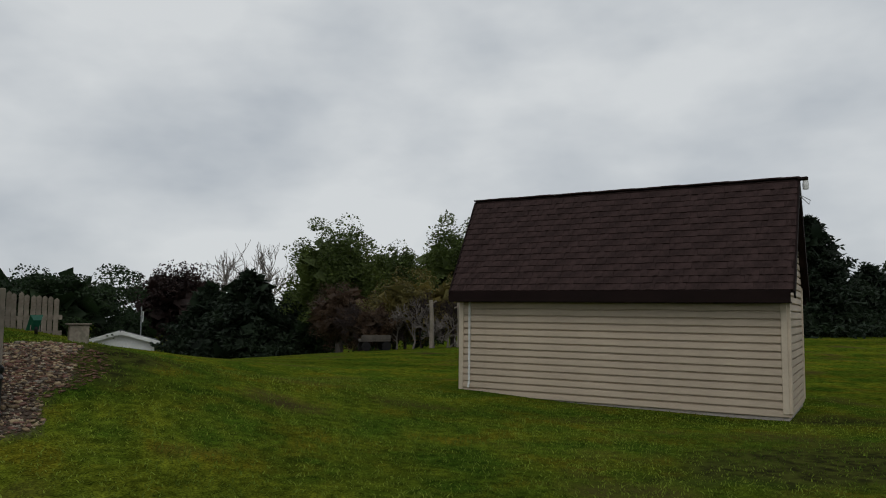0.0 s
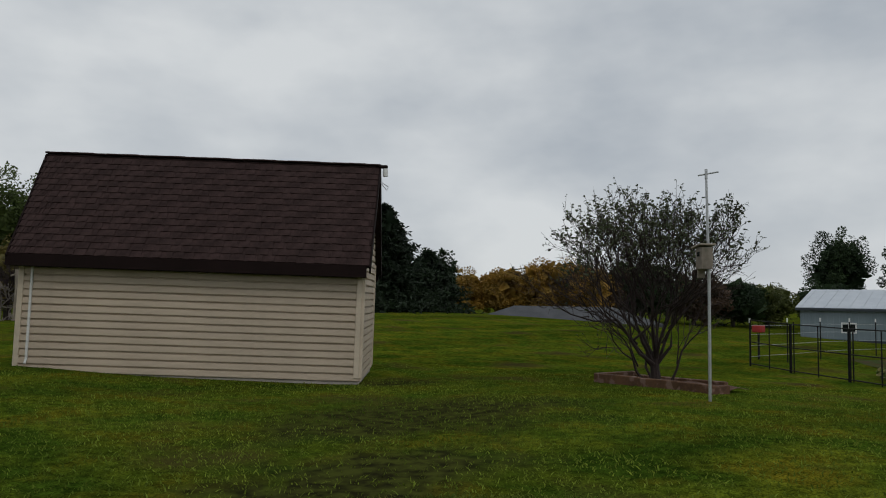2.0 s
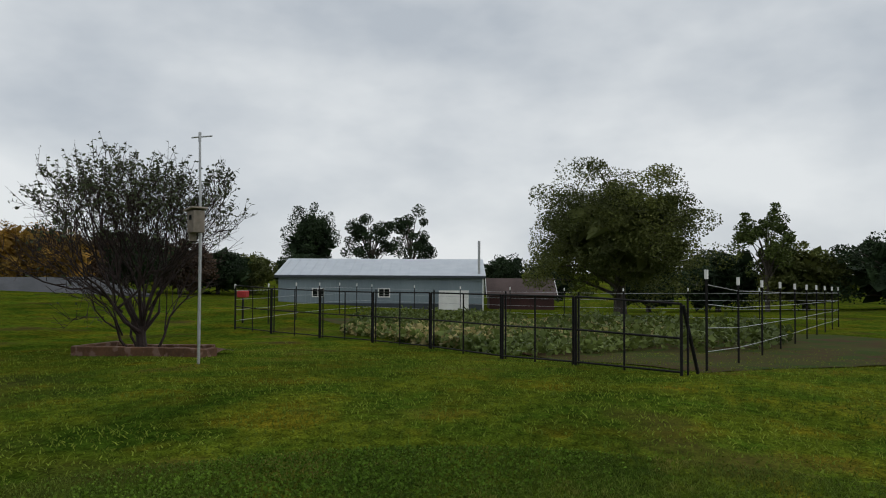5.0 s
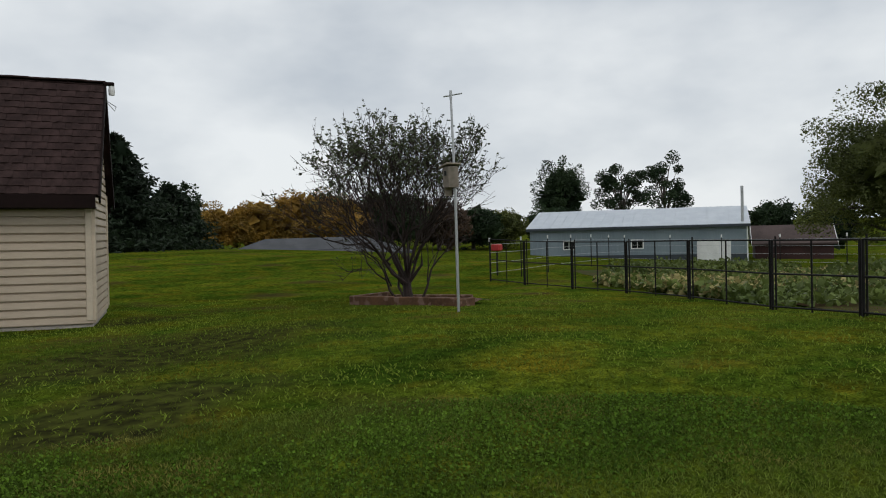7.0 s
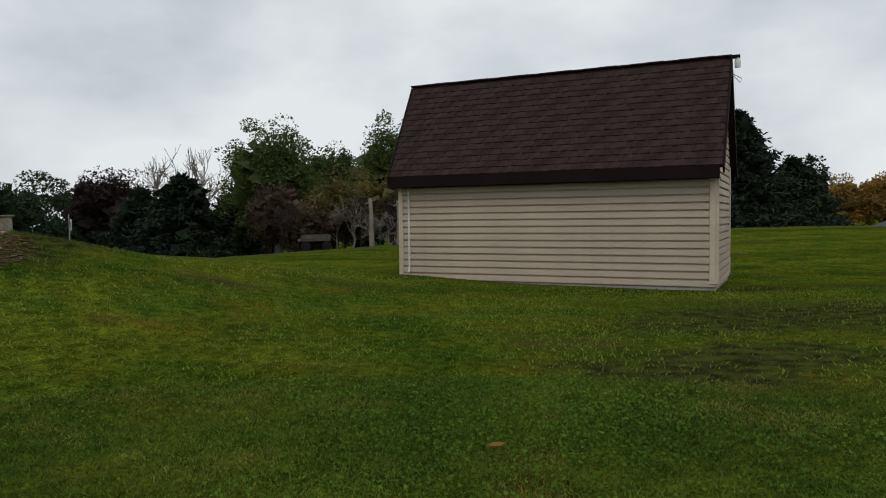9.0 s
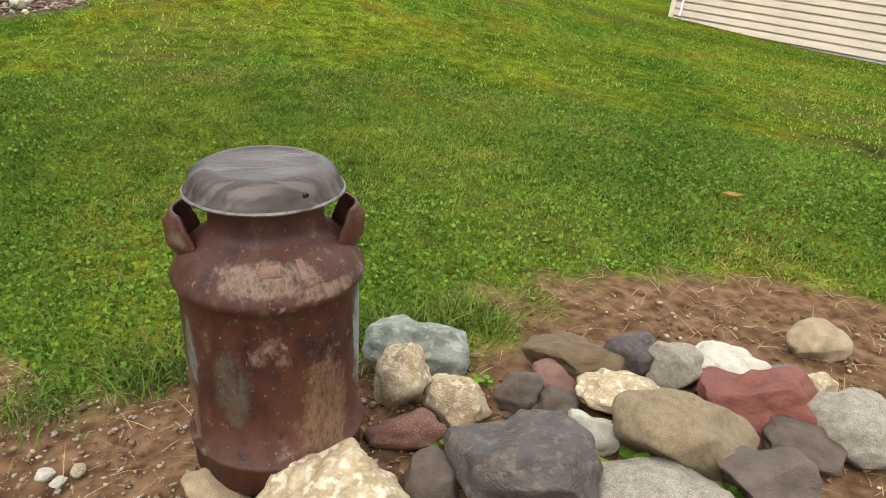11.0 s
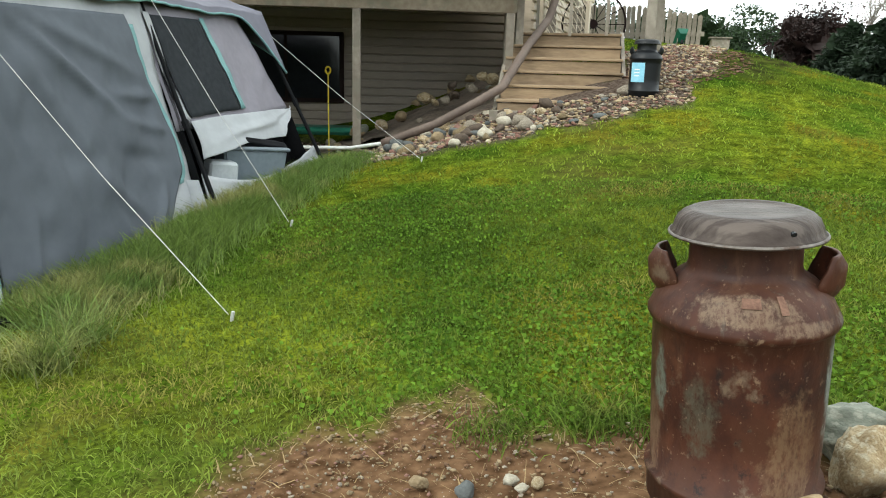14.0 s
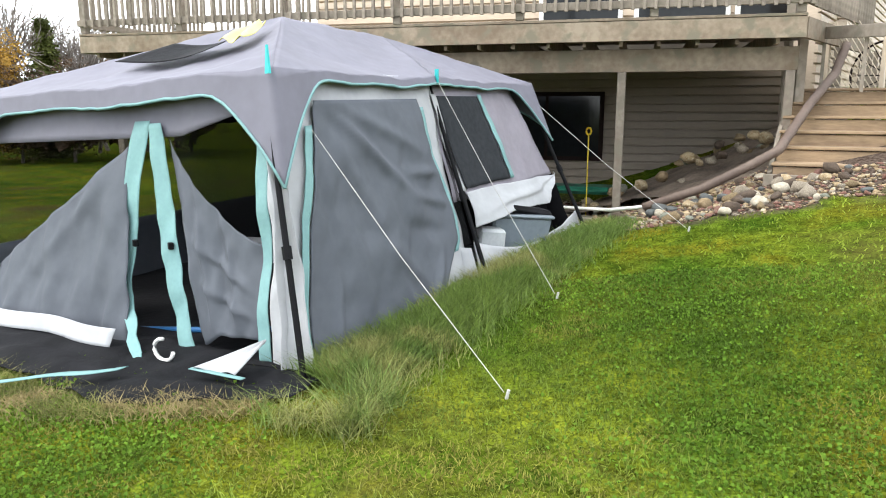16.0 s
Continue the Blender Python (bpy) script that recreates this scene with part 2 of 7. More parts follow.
LEAF = {
    "green": leaf_mat("green_leaves", (0.105, 0.135, 0.03), (0.06, 0.085, 0.02)),
    "dark": leaf_mat("dark_green_leaves", (0.032, 0.055, 0.02), (0.018, 0.034, 0.014)),
    "maroon": leaf_mat("maroon_leaves", (0.042, 0.022, 0.018), (0.024, 0.014, 0.012)),
    "needles": leaf_mat("spruce_needles", (0.020, 0.034, 0.016), (0.011, 0.020, 0.010)),
    "orange": leaf_mat("orange_autumn_leaves", (0.36, 0.20, 0.03), (0.19, 0.12, 0.025)),
    "yellow": leaf_mat("yellowing_leaves", (0.20, 0.15, 0.035), (0.09, 0.085, 0.03)),
    "olive": leaf_mat("olive_leaves", (0.135, 0.15, 0.035), (0.066, 0.08, 0.022)),
    "brown": leaf_mat("brown_dry_leaves", (0.10, 0.06, 0.035), (0.055, 0.036, 0.024)),
    "squash": leaf_mat("squash_leaves", (0.15, 0.19, 0.045), (0.08, 0.115, 0.028)),
    "squash_dry": leaf_mat("dry_squash_leaves", (0.42, 0.36, 0.15), (0.24, 0.21, 0.085)),
    "blade": surf("grass_blades", (0.158, 0.200, 0.033), (0.060, 0.098, 0.016), 0.8, 0.8, 0.0, big=0.9, c=(0.200, 0.182, 0.044), island=0.55, trans=0.35, spec=0.08),
    "blade_far": surf("far_grass_blades", (0.195, 0.245, 0.034), (0.080, 0.125, 0.016), 0.8, 0.85, 0.0, big=0.9, island=0.4, trans=0.3, spec=0.04),
    "tall": surf("tall_grass_blades", (0.158, 0.222, 0.046), (0.088, 0.142, 0.027), 1.2, 0.6, 0.0, big=0.9, c=(0.24, 0.24, 0.08), island=0.45, trans=0.3, spec=0.25),
    "tall_dry": surf("yellowed_grass_blades", (0.215, 0.205, 0.070), (0.125, 0.135, 0.040), 1.4, 0.7, 0.0, big=0.9, c=(0.27, 0.215, 0.10), island=0.45, trans=0.3, spec=0.15),
    "clover": surf("clover_leaves", (0.118, 0.200, 0.022), (0.064, 0.122, 0.013), 1.0, 0.8, 0.0, big=0.9, island=0.5, trans=0.3, spec=0.08),
    "straw": surf("dry_straw", (0.27, 0.19, 0.09), (0.18, 0.12, 0.055), 3, 0.8, 0.0, island=0.3),
    "apple": leaf_mat("apple_leaves", (0.095, 0.112, 0.05), (0.05, 0.062, 0.03)),
}


# ---- builders ----
def part(name, bm, material, parent, label=""):
    me = bpy.data.meshes.new(name)
    if isinstance(bm, bmesh.types.BMesh):
        bmesh.ops.recalc_face_normals(bm, faces=bm.faces)
        bm.to_mesh(me)
        bm.free()
    else:
        me = bm
    if material and not me.materials:
        me.materials.append(material)
    ob = new(name, me)
    ob.parent = parent
    return tagged(ob, label)


def smooth(ob):
    ob.data.polygons.foreach_set("use_smooth", [True] * len(ob.data.polygons))
    return ob


def thing(name, m, label, category, group="", kind=""):
    ob = new(name)
    ob.matrix_basis = m
    ob.empty_display_size = 0.1
    return tagged(ob, label, category, group, kind)


def box(bm, c, s, m=None, bevel=0.0):
    g = bmesh.ops.create_cube(bm, size=1, matrix=(m or Matrix()) @ Matrix.Translation(c) @ Matrix.Diagonal((*s, 1)))
    if bevel:
        bmesh.ops.bevel(bm, geom=list({e for v in g["verts"] for e in v.link_edges}), offset=bevel, segments=1, affect="EDGES")
    return bm


def beam(bm, p, q, w, h, bevel=0.0):
    p, q = Vector(p), Vector(q)
    d = q - p
    rot = d.to_track_quat("X", "Z").to_matrix().to_4x4()
    return box(bm, (d.length / 2, 0, 0), (d.length, w, h), Matrix.Translation(p) @ rot, bevel)


def tube(bm, pts, r, n=8, caps=True):
    pts = [Vector(p) for p in pts]
    rs = r if isinstance(r, (list, tuple)) else [r] * len(pts)
    rings = []
    for i, p in enumerate(pts):
        d = (pts[min(i + 1, len(pts) - 1)] - pts[max(i - 1, 0)]).normalized()
        a = d.orthogonal() if abs(d.z) > 0.95 else d.cross(Vector((0, 0, 1)))
        a.normalize()
        b = d.cross(a)
        rings.append([bm.verts.new(p + rs[i] * (math.cos(k * 6.2832 / n) * a + math.sin(k * 6.2832 / n) * b)) for k in range(n)])
    for u, v in zip(rings, rings[1:]):
        for k in range(n):
            bm.faces.new((u[k], u[(k + 1) % n], v[(k + 1) % n], v[k]))
    if caps:
        bm.faces.new(rings[0][::-1])
        bm.faces.new(rings[-1])
    return bm


def lathe(bm, profile, n=40):
    rings = [[bm.verts.new((r * math.cos(k * 6.283185 / n), r * math.sin(k * 6.283185 / n), z)) for k in range(n)] for r, z in profile]
    for u, v in zip(rings, rings[1:]):
        for k in range(n):
            bm.faces.new((u[k], u[(k + 1) % n], v[(k + 1) % n], v[k]))
    return bm


def sheet(bm, f, nu, nv):
    vs = [[bm.verts.new(f(i / nu, j / nv)) for j in range(nv + 1)] for i in range(nu + 1)]
    for i in range(nu):
        for j in range(nv):
            bm.faces.new((vs[i][j], vs[i + 1][j], vs[i + 1][j + 1], vs[i][j + 1]))
    return bm


def B():
    return bmesh.new()


def lerp(a, b, t):
    return Vector(a) * (1 - t) + Vector(b) * t


def mesh_np(name, verts, faces):
    """A mesh from arrays: verts (n, 3), faces (m, 3) or (m, 4)."""
    me = bpy.data.meshes.new(name)
    k = faces.shape[1]
    me.vertices.add(len(verts))
    me.vertices.foreach_set("co", verts.astype(np.float32).ravel())
    me.loops.add(faces.size)
    me.loops.foreach_set("vertex_index", faces.astype(np.int32).ravel())
    me.polygons.add(len(faces))
    me.polygons.foreach_set("loop_start", np.arange(0, faces.size, k, dtype=np.int32))
    me.update(calc_edges=True)
    return me


def leaves_np(centers, size, rng, aspect=1.7, droop=0.0):
    """Small folded leaves: two triangles each."""
    n = len(centers)
    d = rng.normal(size=(n, 3))
    d[:, 2] = d[:, 2] * 0.6 - droop
    d /= np.linalg.norm(d, axis=1)[:, None]
    s = np.cross(d, rng.normal(size=(n, 3)))
    s /= np.linalg.norm(s, axis=1)[:, None] + 1e-9
    up = np.cross(d, s)
    L = (size * (0.6 + 0.8 * rng.random(n)))[:, None]
    W = L / aspect / 2
    v = np.stack([centers, centers + d * L * 0.5 + s * W + up * W * 0.4, centers + d * L, centers + d * L * 0.5 - s * W + up * W * 0.4], 1).reshape(-1, 3)
    i = np.arange(n)[:, None] * 4
    return v, np.concatenate([i + [[0, 1, 2]], i + [[0, 2, 3]]], 1).reshape(-1, 3)


# ---- the lie of the land ----
KNOLLS = ((12, 1, 3, -0.277),
          (16, 4, 3, 0.015),
          (9, -2, 2.5, 0.057),
          (-2.6, 1.5, 1.6, -0.195),
          (-4.5, 4.5, 1.6, -0.035),
          (-2.6, 6, 1.3, 0.013),
          (-5.9, 6.4, 1.3, 0.160),
          (-4, 11, 4, 0.464),
          (-3, 8, 2, 0.352),
          (-7, 7, 2, -0.957),
          (-4, 3, 3, 0.075),
          (-9, 14, 6, 1.517),
          (0, 0, 4, 0.280),
          (5, 8, 6, 0.091),
          (10, 2, 5, 0.573),
          (15, 6, 7, -0.238),
          (-2, 22, 9, 0.235),
          (2, 34, 12, 0.657),
          (28, 32, 14, 0.768),
          (30, 0, 15, -0.044),
          (65, 5, 25, -0.730),
          (-10, 55, 18, -1.624),
          (-12, -5, 12, 0.032),
          (10, -12, 12, 0.350),
          (60, 60, 25, 0.236),
          (90, 0, 30, -2.021),
          (-40, -10, 30, -1.388),
          (-5, 9.5, 1.5, -0.039),
          (-5, 11, 1.5, -0.064),
          (-5, 13, 1.5, 0.162),
          (-5, 15.5, 1.5, 0.015),
          (-3.5, 9.5, 1.5, 0.076),
          (-3.5, 11, 1.5, 0.142),
          (-3.5, 13, 1.5, 0.041),
          (-3.5, 15.5, 1.5, -0.047),
          (-2, 9.5, 1.5, 0.056),
          (-2, 11, 1.5, 0.025),
          (-2, 13, 1.5, -0.334),
          (-2, 15.5, 1.5, 0.050),
          (-0.5, 9.5, 1.5, -0.065),
          (-0.5, 11, 1.5, 0.069),
          (-0.5, 15.5, 1.5, -0.109),
          (1, 11, 1.5, 0.046),
          (1, 15.5, 1.5, -0.021),
          (-0.36, 1.22, 0.16, 0.055))


def lie(x, y):
    """Height of the ground; works on numbers and on arrays."""
    z = 0
    for cx, cy, s, a in KNOLLS:
        z = z + a * np.exp(-((x - cx) ** 2 + (y - cy) ** 2) / (2 * s * s))
    z = z + 0.012 * np.sin(x * 1.9 + 0.7 * y) * np.sin(y * 1.3 - 0.4 * x)
    return z


def wob(x, y):
    return 0.10 * np.sin(x * 7 + 2 * np.sin(y * 5)) + 0.08 * np.sin(y * 9 + 3 * np.sin(x * 4)) + 0.05 * np.sin(x * 23 + y * 17)


def soil_at(x, y):
    """0 on the lawn, 1 on bare soil."""
    s = 0 * x
    for cx, cy, rx, ry in ((-0.95, 0.75, 0.62, 0.80), (-0.55, 1.15, 0.45, 0.42), (0.25, 1.15, 0.80, 0.62), (0.85, 1.90, 0.80, 0.42), (0.2, 0.3, 1.0, 0.6)):
        d = np.sqrt(((x - cx) / rx) ** 2 + ((y - cy) / ry) ** 2) + wob(x, y)
        s = np.maximum(s, np.clip((1.08 - d) / 0.22, 0, 1))
    return s


def worn_at(x, y):
    """Where the lawn is thin and trodden."""
    s = 0 * x
    for cx, cy, rx, ry in ((5.6, 6.3, 2.6, 1.5), (3.4, 4.4, 1.6, 0.8), (-2.3, 9.6, 0.8, 1.6), (7.9, 9.6, 0.8, 0.5)):
        d = np.sqrt(((x - cx) / rx) ** 2 + ((y - cy) / ry) ** 2) + 1.2 * wob(x * 0.6, y * 0.6) + 0.8 * wob(x * 2.1, y * 2.3)
        s = np.maximum(s, np.clip((1.1 - d) / 0.6, 0, 1))
    return s


STEPS = (-3.53, 6.82, 25)  # middle of the lowest riser and its heading
BED = ((-4.6, 5.55, 0.75, 0.75), (-3.9, 6.0, 0.75, 0.75), (-3.25, 6.55, 0.75, 0.70), (-2.85, 7.0, 0.64, 0.62), (-7.2, 6.6, 1.6, 1.1), (-5.8, 7.0, 1.3, 0.75), (-4.4, 7.2, 1.2, 0.85), (-3.1, 7.15, 0.85, 0.62), (-2.95, 8.2, 0.6, 0.9), (-3.3, 9.4, 0.7, 0.7))


def bed_at(x, y):
    """0 on the lawn, 1 on the stone bed beside the house."""
    s = 0 * x
    for cx, cy, rx, ry in BED:
        d = np.sqrt(((x - cx) / rx) ** 2 + ((y - cy) / ry) ** 2) + 0.4 * wob(x, y)
        s = np.maximum(s, np.clip((1.05 - d) / 0.12, 0, 1))
    return s


def loose_bed_at(x, y):
    """The bed but for the ground that the steps stand on."""
    ca, sa = math.cos(radians(STEPS[2])), math.sin(radians(STEPS[2]))
    u, v = (x - STEPS[0]) * ca + (y - STEPS[1]) * sa, (y - STEPS[1]) * ca - (x - STEPS[0]) * sa
    return np.where((np.abs(u) < 0.74) & (v > -0.08) & (v < 1.9), 0.0, bed_at(x, y))


def on(x, y, dz=0.0, rz=0):
    return pose(x, y, float(lie(x, y)) + dz, 0, 0, rz)


def ground_sheet():
    ang = np.linspace(0, 2 * np.pi, 421)[:-1]
    rad = np.concatenate([[0.02], np.arange(0.08, 4.0, 0.045), np.geomspace(4.0, 2500, 130)])
    cx, cy = -0.3, 1.2
    R_, A_ = np.meshgrid(rad, ang, indexing="ij")
    X, Y = cx + R_ * np.cos(A_), cy + R_ * np.sin(A_)
    soil, bed = soil_at(X, Y), bed_at(X, Y)
    rng = np.random.default_rng(9)
    Z = lie(X, Y) - 0.008 * soil + soil * (0.004 * np.sin(X * 13 + 3 * np.sin(Y * 7)) * np.sin(Y * 11 + X * 5) + 0.0035 * (rng.random(X.shape) - 0.5) * (R_ < 4))
    verts = np.stack([X, Y, Z], -1).reshape(-1, 3)
    na = len(ang)
    i, j = np.meshgrid(np.arange(len(rad) - 1), np.arange(na), indexing="ij")
    a, b = i * na + j, i * na + (j + 1) % na
    faces = np.stack([a, a + na, b + na, b], -1).reshape(-1, 4)
    me = mesh_np("ground", verts, faces)
    at = me.attributes.new("soil", "FLOAT", "POINT")
    at.data.foreach_set("value", soil.ravel().astype(np.float32))
    at = me.attributes.new("worn", "FLOAT", "POINT")
    at.data.foreach_set("value", worn_at(X, Y).ravel().astype(np.float32))
    at = me.attributes.new("bed", "FLOAT", "POINT")
    at.data.foreach_set("value", bed.ravel().astype(np.float32))
    m = surf("lawn_and_soil", (0.064, 0.098, 0.012), (0.038, 0.064, 0.008), 0.9, 0.9, 0.9, big=0.55, c=(0.066, 0.080, 0.010), edge=(0.36, 0.64), spec=0.0)
    n, l = m.node_tree.nodes, m.node_tree.links
    bs = n["Principled BSDF"]
    lawn = bs.inputs["Base Color"].links[0].from_socket
    tc = n.new("ShaderNodeTexCoord")

    def noise_ramp(scale, c0, c1, p0, p1, detail=6):
        q, r = n.new("ShaderNodeTexNoise"), n.new("ShaderNodeValToRGB")
        q.inputs["Scale"].default_value, q.inputs["Detail"].default_value = scale, detail
        l.new(tc.outputs["Object"], q.inputs["Vector"])
        r.color_ramp.elements[0].position, r.color_ramp.elements[0].color = p0, (*c0, 1)
        r.color_ramp.elements[1].position, r.color_ramp.elements[1].color = p1, (*c1, 1)
        l.new(q.outputs[0], r.inputs[0])
        return r.outputs[0]

    def mixed(fac, a_, b_, mode="MIX"):
        x = n.new("ShaderNodeMix")
        x.data_type, x.blend_type = "RGBA", mode
        for sock, v in ((x.inputs[0], fac), (x.inputs[6], a_), (x.inputs[7], b_)):
            if isinstance(v, (int, float)):
                sock.default_value = v
            else:
                l.new(v, sock)
        return x.outputs[2]

    blade = noise_ramp(55, (0.38, 0.38, 0.36), (1.6, 1.6, 1.45), 0.32, 0.68)
    lawn = mixed(1.0, lawn, blade, "MULTIPLY")
    # hand-sized tufts and gaps, then clover-dark and yellowed patches a stride across
    lawn = mixed(1.0, lawn, noise_ramp(9, (0.62, 0.64, 0.62), (1.40, 1.36, 1.25), 0.34, 0.66, 8), "MULTIPLY")
    lawn = mixed(1.0, lawn, noise_ramp(1.1, (0.74, 0.84, 0.80), (1.48, 1.12, 0.95), 0.38, 0.64, 4), "MULTIPLY")
    worn = noise_ramp(0.55, (0, 0, 0), (1, 1, 1), 0.56, 0.72, 5)
    lawn = mixed(worn, lawn, noise_ramp(40, (0.034, 0.03, 0.011), (0.07, 0.06, 0.02), 0.3, 0.7))
    earth = noise_ramp(22, (0.050, 0.026, 0.013), (0.150, 0.086, 0.047), 0.32, 0.68, 12)
    gravel = noise_ramp(30, (0.035, 0.022, 0.016), (0.11, 0.085, 0.068), 0.35, 0.65, 8)
    sa, ba = n.new("ShaderNodeAttribute"), n.new("ShaderNodeAttribute")
    sa.attribute_name, ba.attribute_name = "soil", "bed"
    wa = n.new("ShaderNodeAttribute")
    wa.attribute_name = "worn"
    bm_, bn_, br_ = n.new("ShaderNodeMapping"), n.new("ShaderNodeTexNoise"), n.new("ShaderNodeValToRGB")
    bm_.inputs["Scale"].default_value, bm_.inputs["Rotation"].default_value = (0.05, 0.55, 1), (0, 0, 0.72)
    l.new(tc.outputs["Object"], bm_.inputs[0])
    l.new(bm_.outputs[0], bn_.inputs[0])
    bn_.inputs["Scale"].default_value = 1.0
    br_.color_ramp.elements[0].position, br_.color_ramp.elements[0].color = 0.38, (0.78, 0.80, 0.8, 1)
    br_.color_ramp.elements[1].position, br_.color_ramp.elements[1].color = 0.62, (1.22, 1.18, 1.1, 1)
    l.new(bn_.outputs[0], br_.inputs[0])
    lawn = mixed(1.0, lawn, br_.outputs[0], "MULTIPLY")
    lawn = mixed(wa.outputs["Fac"], lawn, noise_ramp(7, (0.018, 0.018, 0.007), (0.054, 0.062, 0.013), 0.38, 0.62, 10))
    col = mixed(sa.outputs["Fac"], lawn, earth)
    col = mixed(ba.outputs["Fac"], col, gravel)
    l.new(col, bs.inputs["Base Color"])
    me.materials.append(m)
    me.polygons.foreach_set("use_smooth", [True] * len(me.polygons))
    return tagged(new("ground", me), "mown green lawn with worn and bare soil patches", "ground", kind="structure")


ground_sheet()


# ---- the garden shed ----
def siding_courses(parent, mat, length, z0, z1, step, m, cut=None, share=True):
    """Overlapping horizontal boards on the wall plane y = 0, which looks to -y; cut(zmid) gives the x range at that height."""
    cache = {}
    z = z0
    while z < z1 - 0.02:
        h = min(step, z1 - z)
        xa, xb = cut(z + h / 2) if cut else (0, length)
        if xb - xa > 0.03:
            key = (round(xa, 3), round(xb, 3), round(h, 3))
            if key not in cache:
                bm = B()
                p = [(xa, 0.004, 0), (xa, -0.034, 0), (xa, -0.040, 0.006), (xa, -0.034, h - 0.026), (xa, -0.003, h - 0.022), (xa, 0.004, h)]
                A_ = [bm.verts.new(q) for q in p]
                C_ = [bm.verts.new((xb, q[1], q[2])) for q in p]
                for k in range(6):
                    bm.faces.new((A_[k], A_[(k + 1) % 6], C_[(k + 1) % 6], C_[k]))
                bm.faces.new(A_[::-1])
                bm.faces.new(C_)
                bmesh.ops.recalc_face_normals(bm, faces=bm.faces)
                cache[key] = bpy.data.meshes.new("siding_board")
                bm.to_mesh(cache[key])
                bm.free()
                cache[key].materials.append(mat)
            ob = new("siding_board", cache[key])
            ob.parent = parent
            ob.matrix_basis = m @ Matrix.Translation((0, 0, z))
        z += step


def shed():
    L, D, EAVE, RIDGE = 5.60, 2.5, 2.02, 3.77
    ang = -41
    sx, sy = 2.93, 13.55
    t = thing("garden_shed", pose(sx, sy, 0.16, 0, 1.1, ang), "cream vinyl-sided shed with a steep brown shingle roof", "shed")
    walls = B()
    pent = [(0, -0.05), (D, -0.05), (D, EAVE), (D / 2, RIDGE - 0.16), (0, EAVE)]
    fv = [walls.verts.new((0.0, y, z)) for y, z in pent]
    bv = [walls.verts.new((L, y, z)) for y, z in pent]
    for k in range(5):
        walls.faces.new((fv[k], fv[(k + 1) % 5], bv[(k + 1) % 5], bv[k]))
    walls.faces.new(fv)
    walls.faces.new(bv[::-1])
    w = part("wall", walls, M["siding"], t)
    part("foundation", box(B(), (L / 2, D / 2, -0.2), (L + 0.02, D + 0.02, 0.30), bevel=0.01), M["concrete"], t, "low concrete slab under the walls")
    siding_courses(w, M["siding"], L, -0.04, EAVE - 0.02, 0.122, Matrix())
    roof_cut = lambda z: (0, D) if z < EAVE else (max(0, (z - EAVE) / (RIDGE - 0.16 - EAVE) * D / 2), D - (z - EAVE) / (RIDGE - 0.16 - EAVE) * D / 2)
    siding_courses(w, M["siding"], D, -0.04, RIDGE - 0.3, 0.122, Matrix.Translation((L, 0, 0)) @ pose(0, 0, 0, 0, 0, 90), roof_cut)
    for x in (0.035, L - 0.035):
        part("corner_trim", box(B(), (x, -0.024, EAVE / 2 - 0.02), (0.09, 0.06, EAVE - 0.05), bevel=0.006), M["trim_cream"], t)
    for y in (0.03, D - 0.035):
        part("corner_trim", box(B(), (L + 0.026, y, EAVE / 2 - 0.02), (0.06, 0.09, EAVE - 0.05), bevel=0.006), M["trim_cream"], t)
    pipe = tube(B(), [(0.21, -0.05, 1.93), (0.21, -0.05, 0.16), (0.21, -0.09, 0.08)], 0.022, 10)
    part("conduit", pipe, M["white_pipe"], t, "white pipe running down the wall")
    # roof: two slopes, each with its own shingle courses
    ov, ex = 0.30, 0.13
    slope = (RIDGE - EAVE) / (D / 2)
    zlow = EAVE - slope * ov + 0.25
    prow = lambda v: 0.06 + 0.28 * v  # the ridge runs out further than the eave at the far gable
    run = math.hypot(D / 2 + ov, RIDGE - zlow)
    for side in (0, 1):
        m = Matrix() if side == 0 else Matrix.Translation((L, D, 0)) @ pose(0, 0, 0, 0, 0, 180)
        deck = B()
        a, b = Vector((0, -ov, zlow)), Vector((0, D / 2, RIDGE))
        nrm = Vector((0, -(b.z - a.z), b.y - a.y)).normalized()
        ends = (lambda v: -prow(v) if side == 0 else -ex, lambda v: L + (ex if side == 0 else prow(v)))
        vs = [deck.verts.new(m @ Vector((e(v), p.y, p.z)) + (m.to_3x3() @ nrm) * k) for e in ends for p, k, v in ((a, 0, 0), (b, 0, 1), (b, -0.06, 1), (a, -0.06, 0))]
        for f in ((0, 1, 2, 3), (4, 7, 6, 5), (0, 4, 5, 1), (3, 2, 6, 7), (1, 5, 6, 2), (0, 3, 7, 4)):
            deck.faces.new([vs[k] for k in f])
        r = part("roof_slope", deck, M["shingle"], t, "dark brown asphalt shingles")
        fas = B()
        box(fas, (L / 2, -ov - 0.012, zlow - 0.095), (L + 2 * ex - 0.08, 0.03, 0.19), m, 0.004)
        part("fascia", fas, M["fascia"], t, "dark brown fascia board")
        part("soffit", box(B(), (L / 2, -ov / 2 - 0.005, zlow - 0.18), (L + 2 * ex - 0.1, ov, 0.02), m), M["fascia"], t)
        for e, o_ in ((ends[0], -0.012), (ends[1], 0.012)):
            pa, pb = m @ Vector((e(0) + o_, -ov, zlow - 0.07)), m @ Vector((e(1) + o_, D / 2, RIDGE - 0.07))
            part("rake_board", beam(B(), pa, pb, 0.025, 0.16), M["fascia"], t)
        # shingle tabs in staggered courses
        tw, th = 0.914, 0.148
        kinds = []
        tabs = random.Random(12)
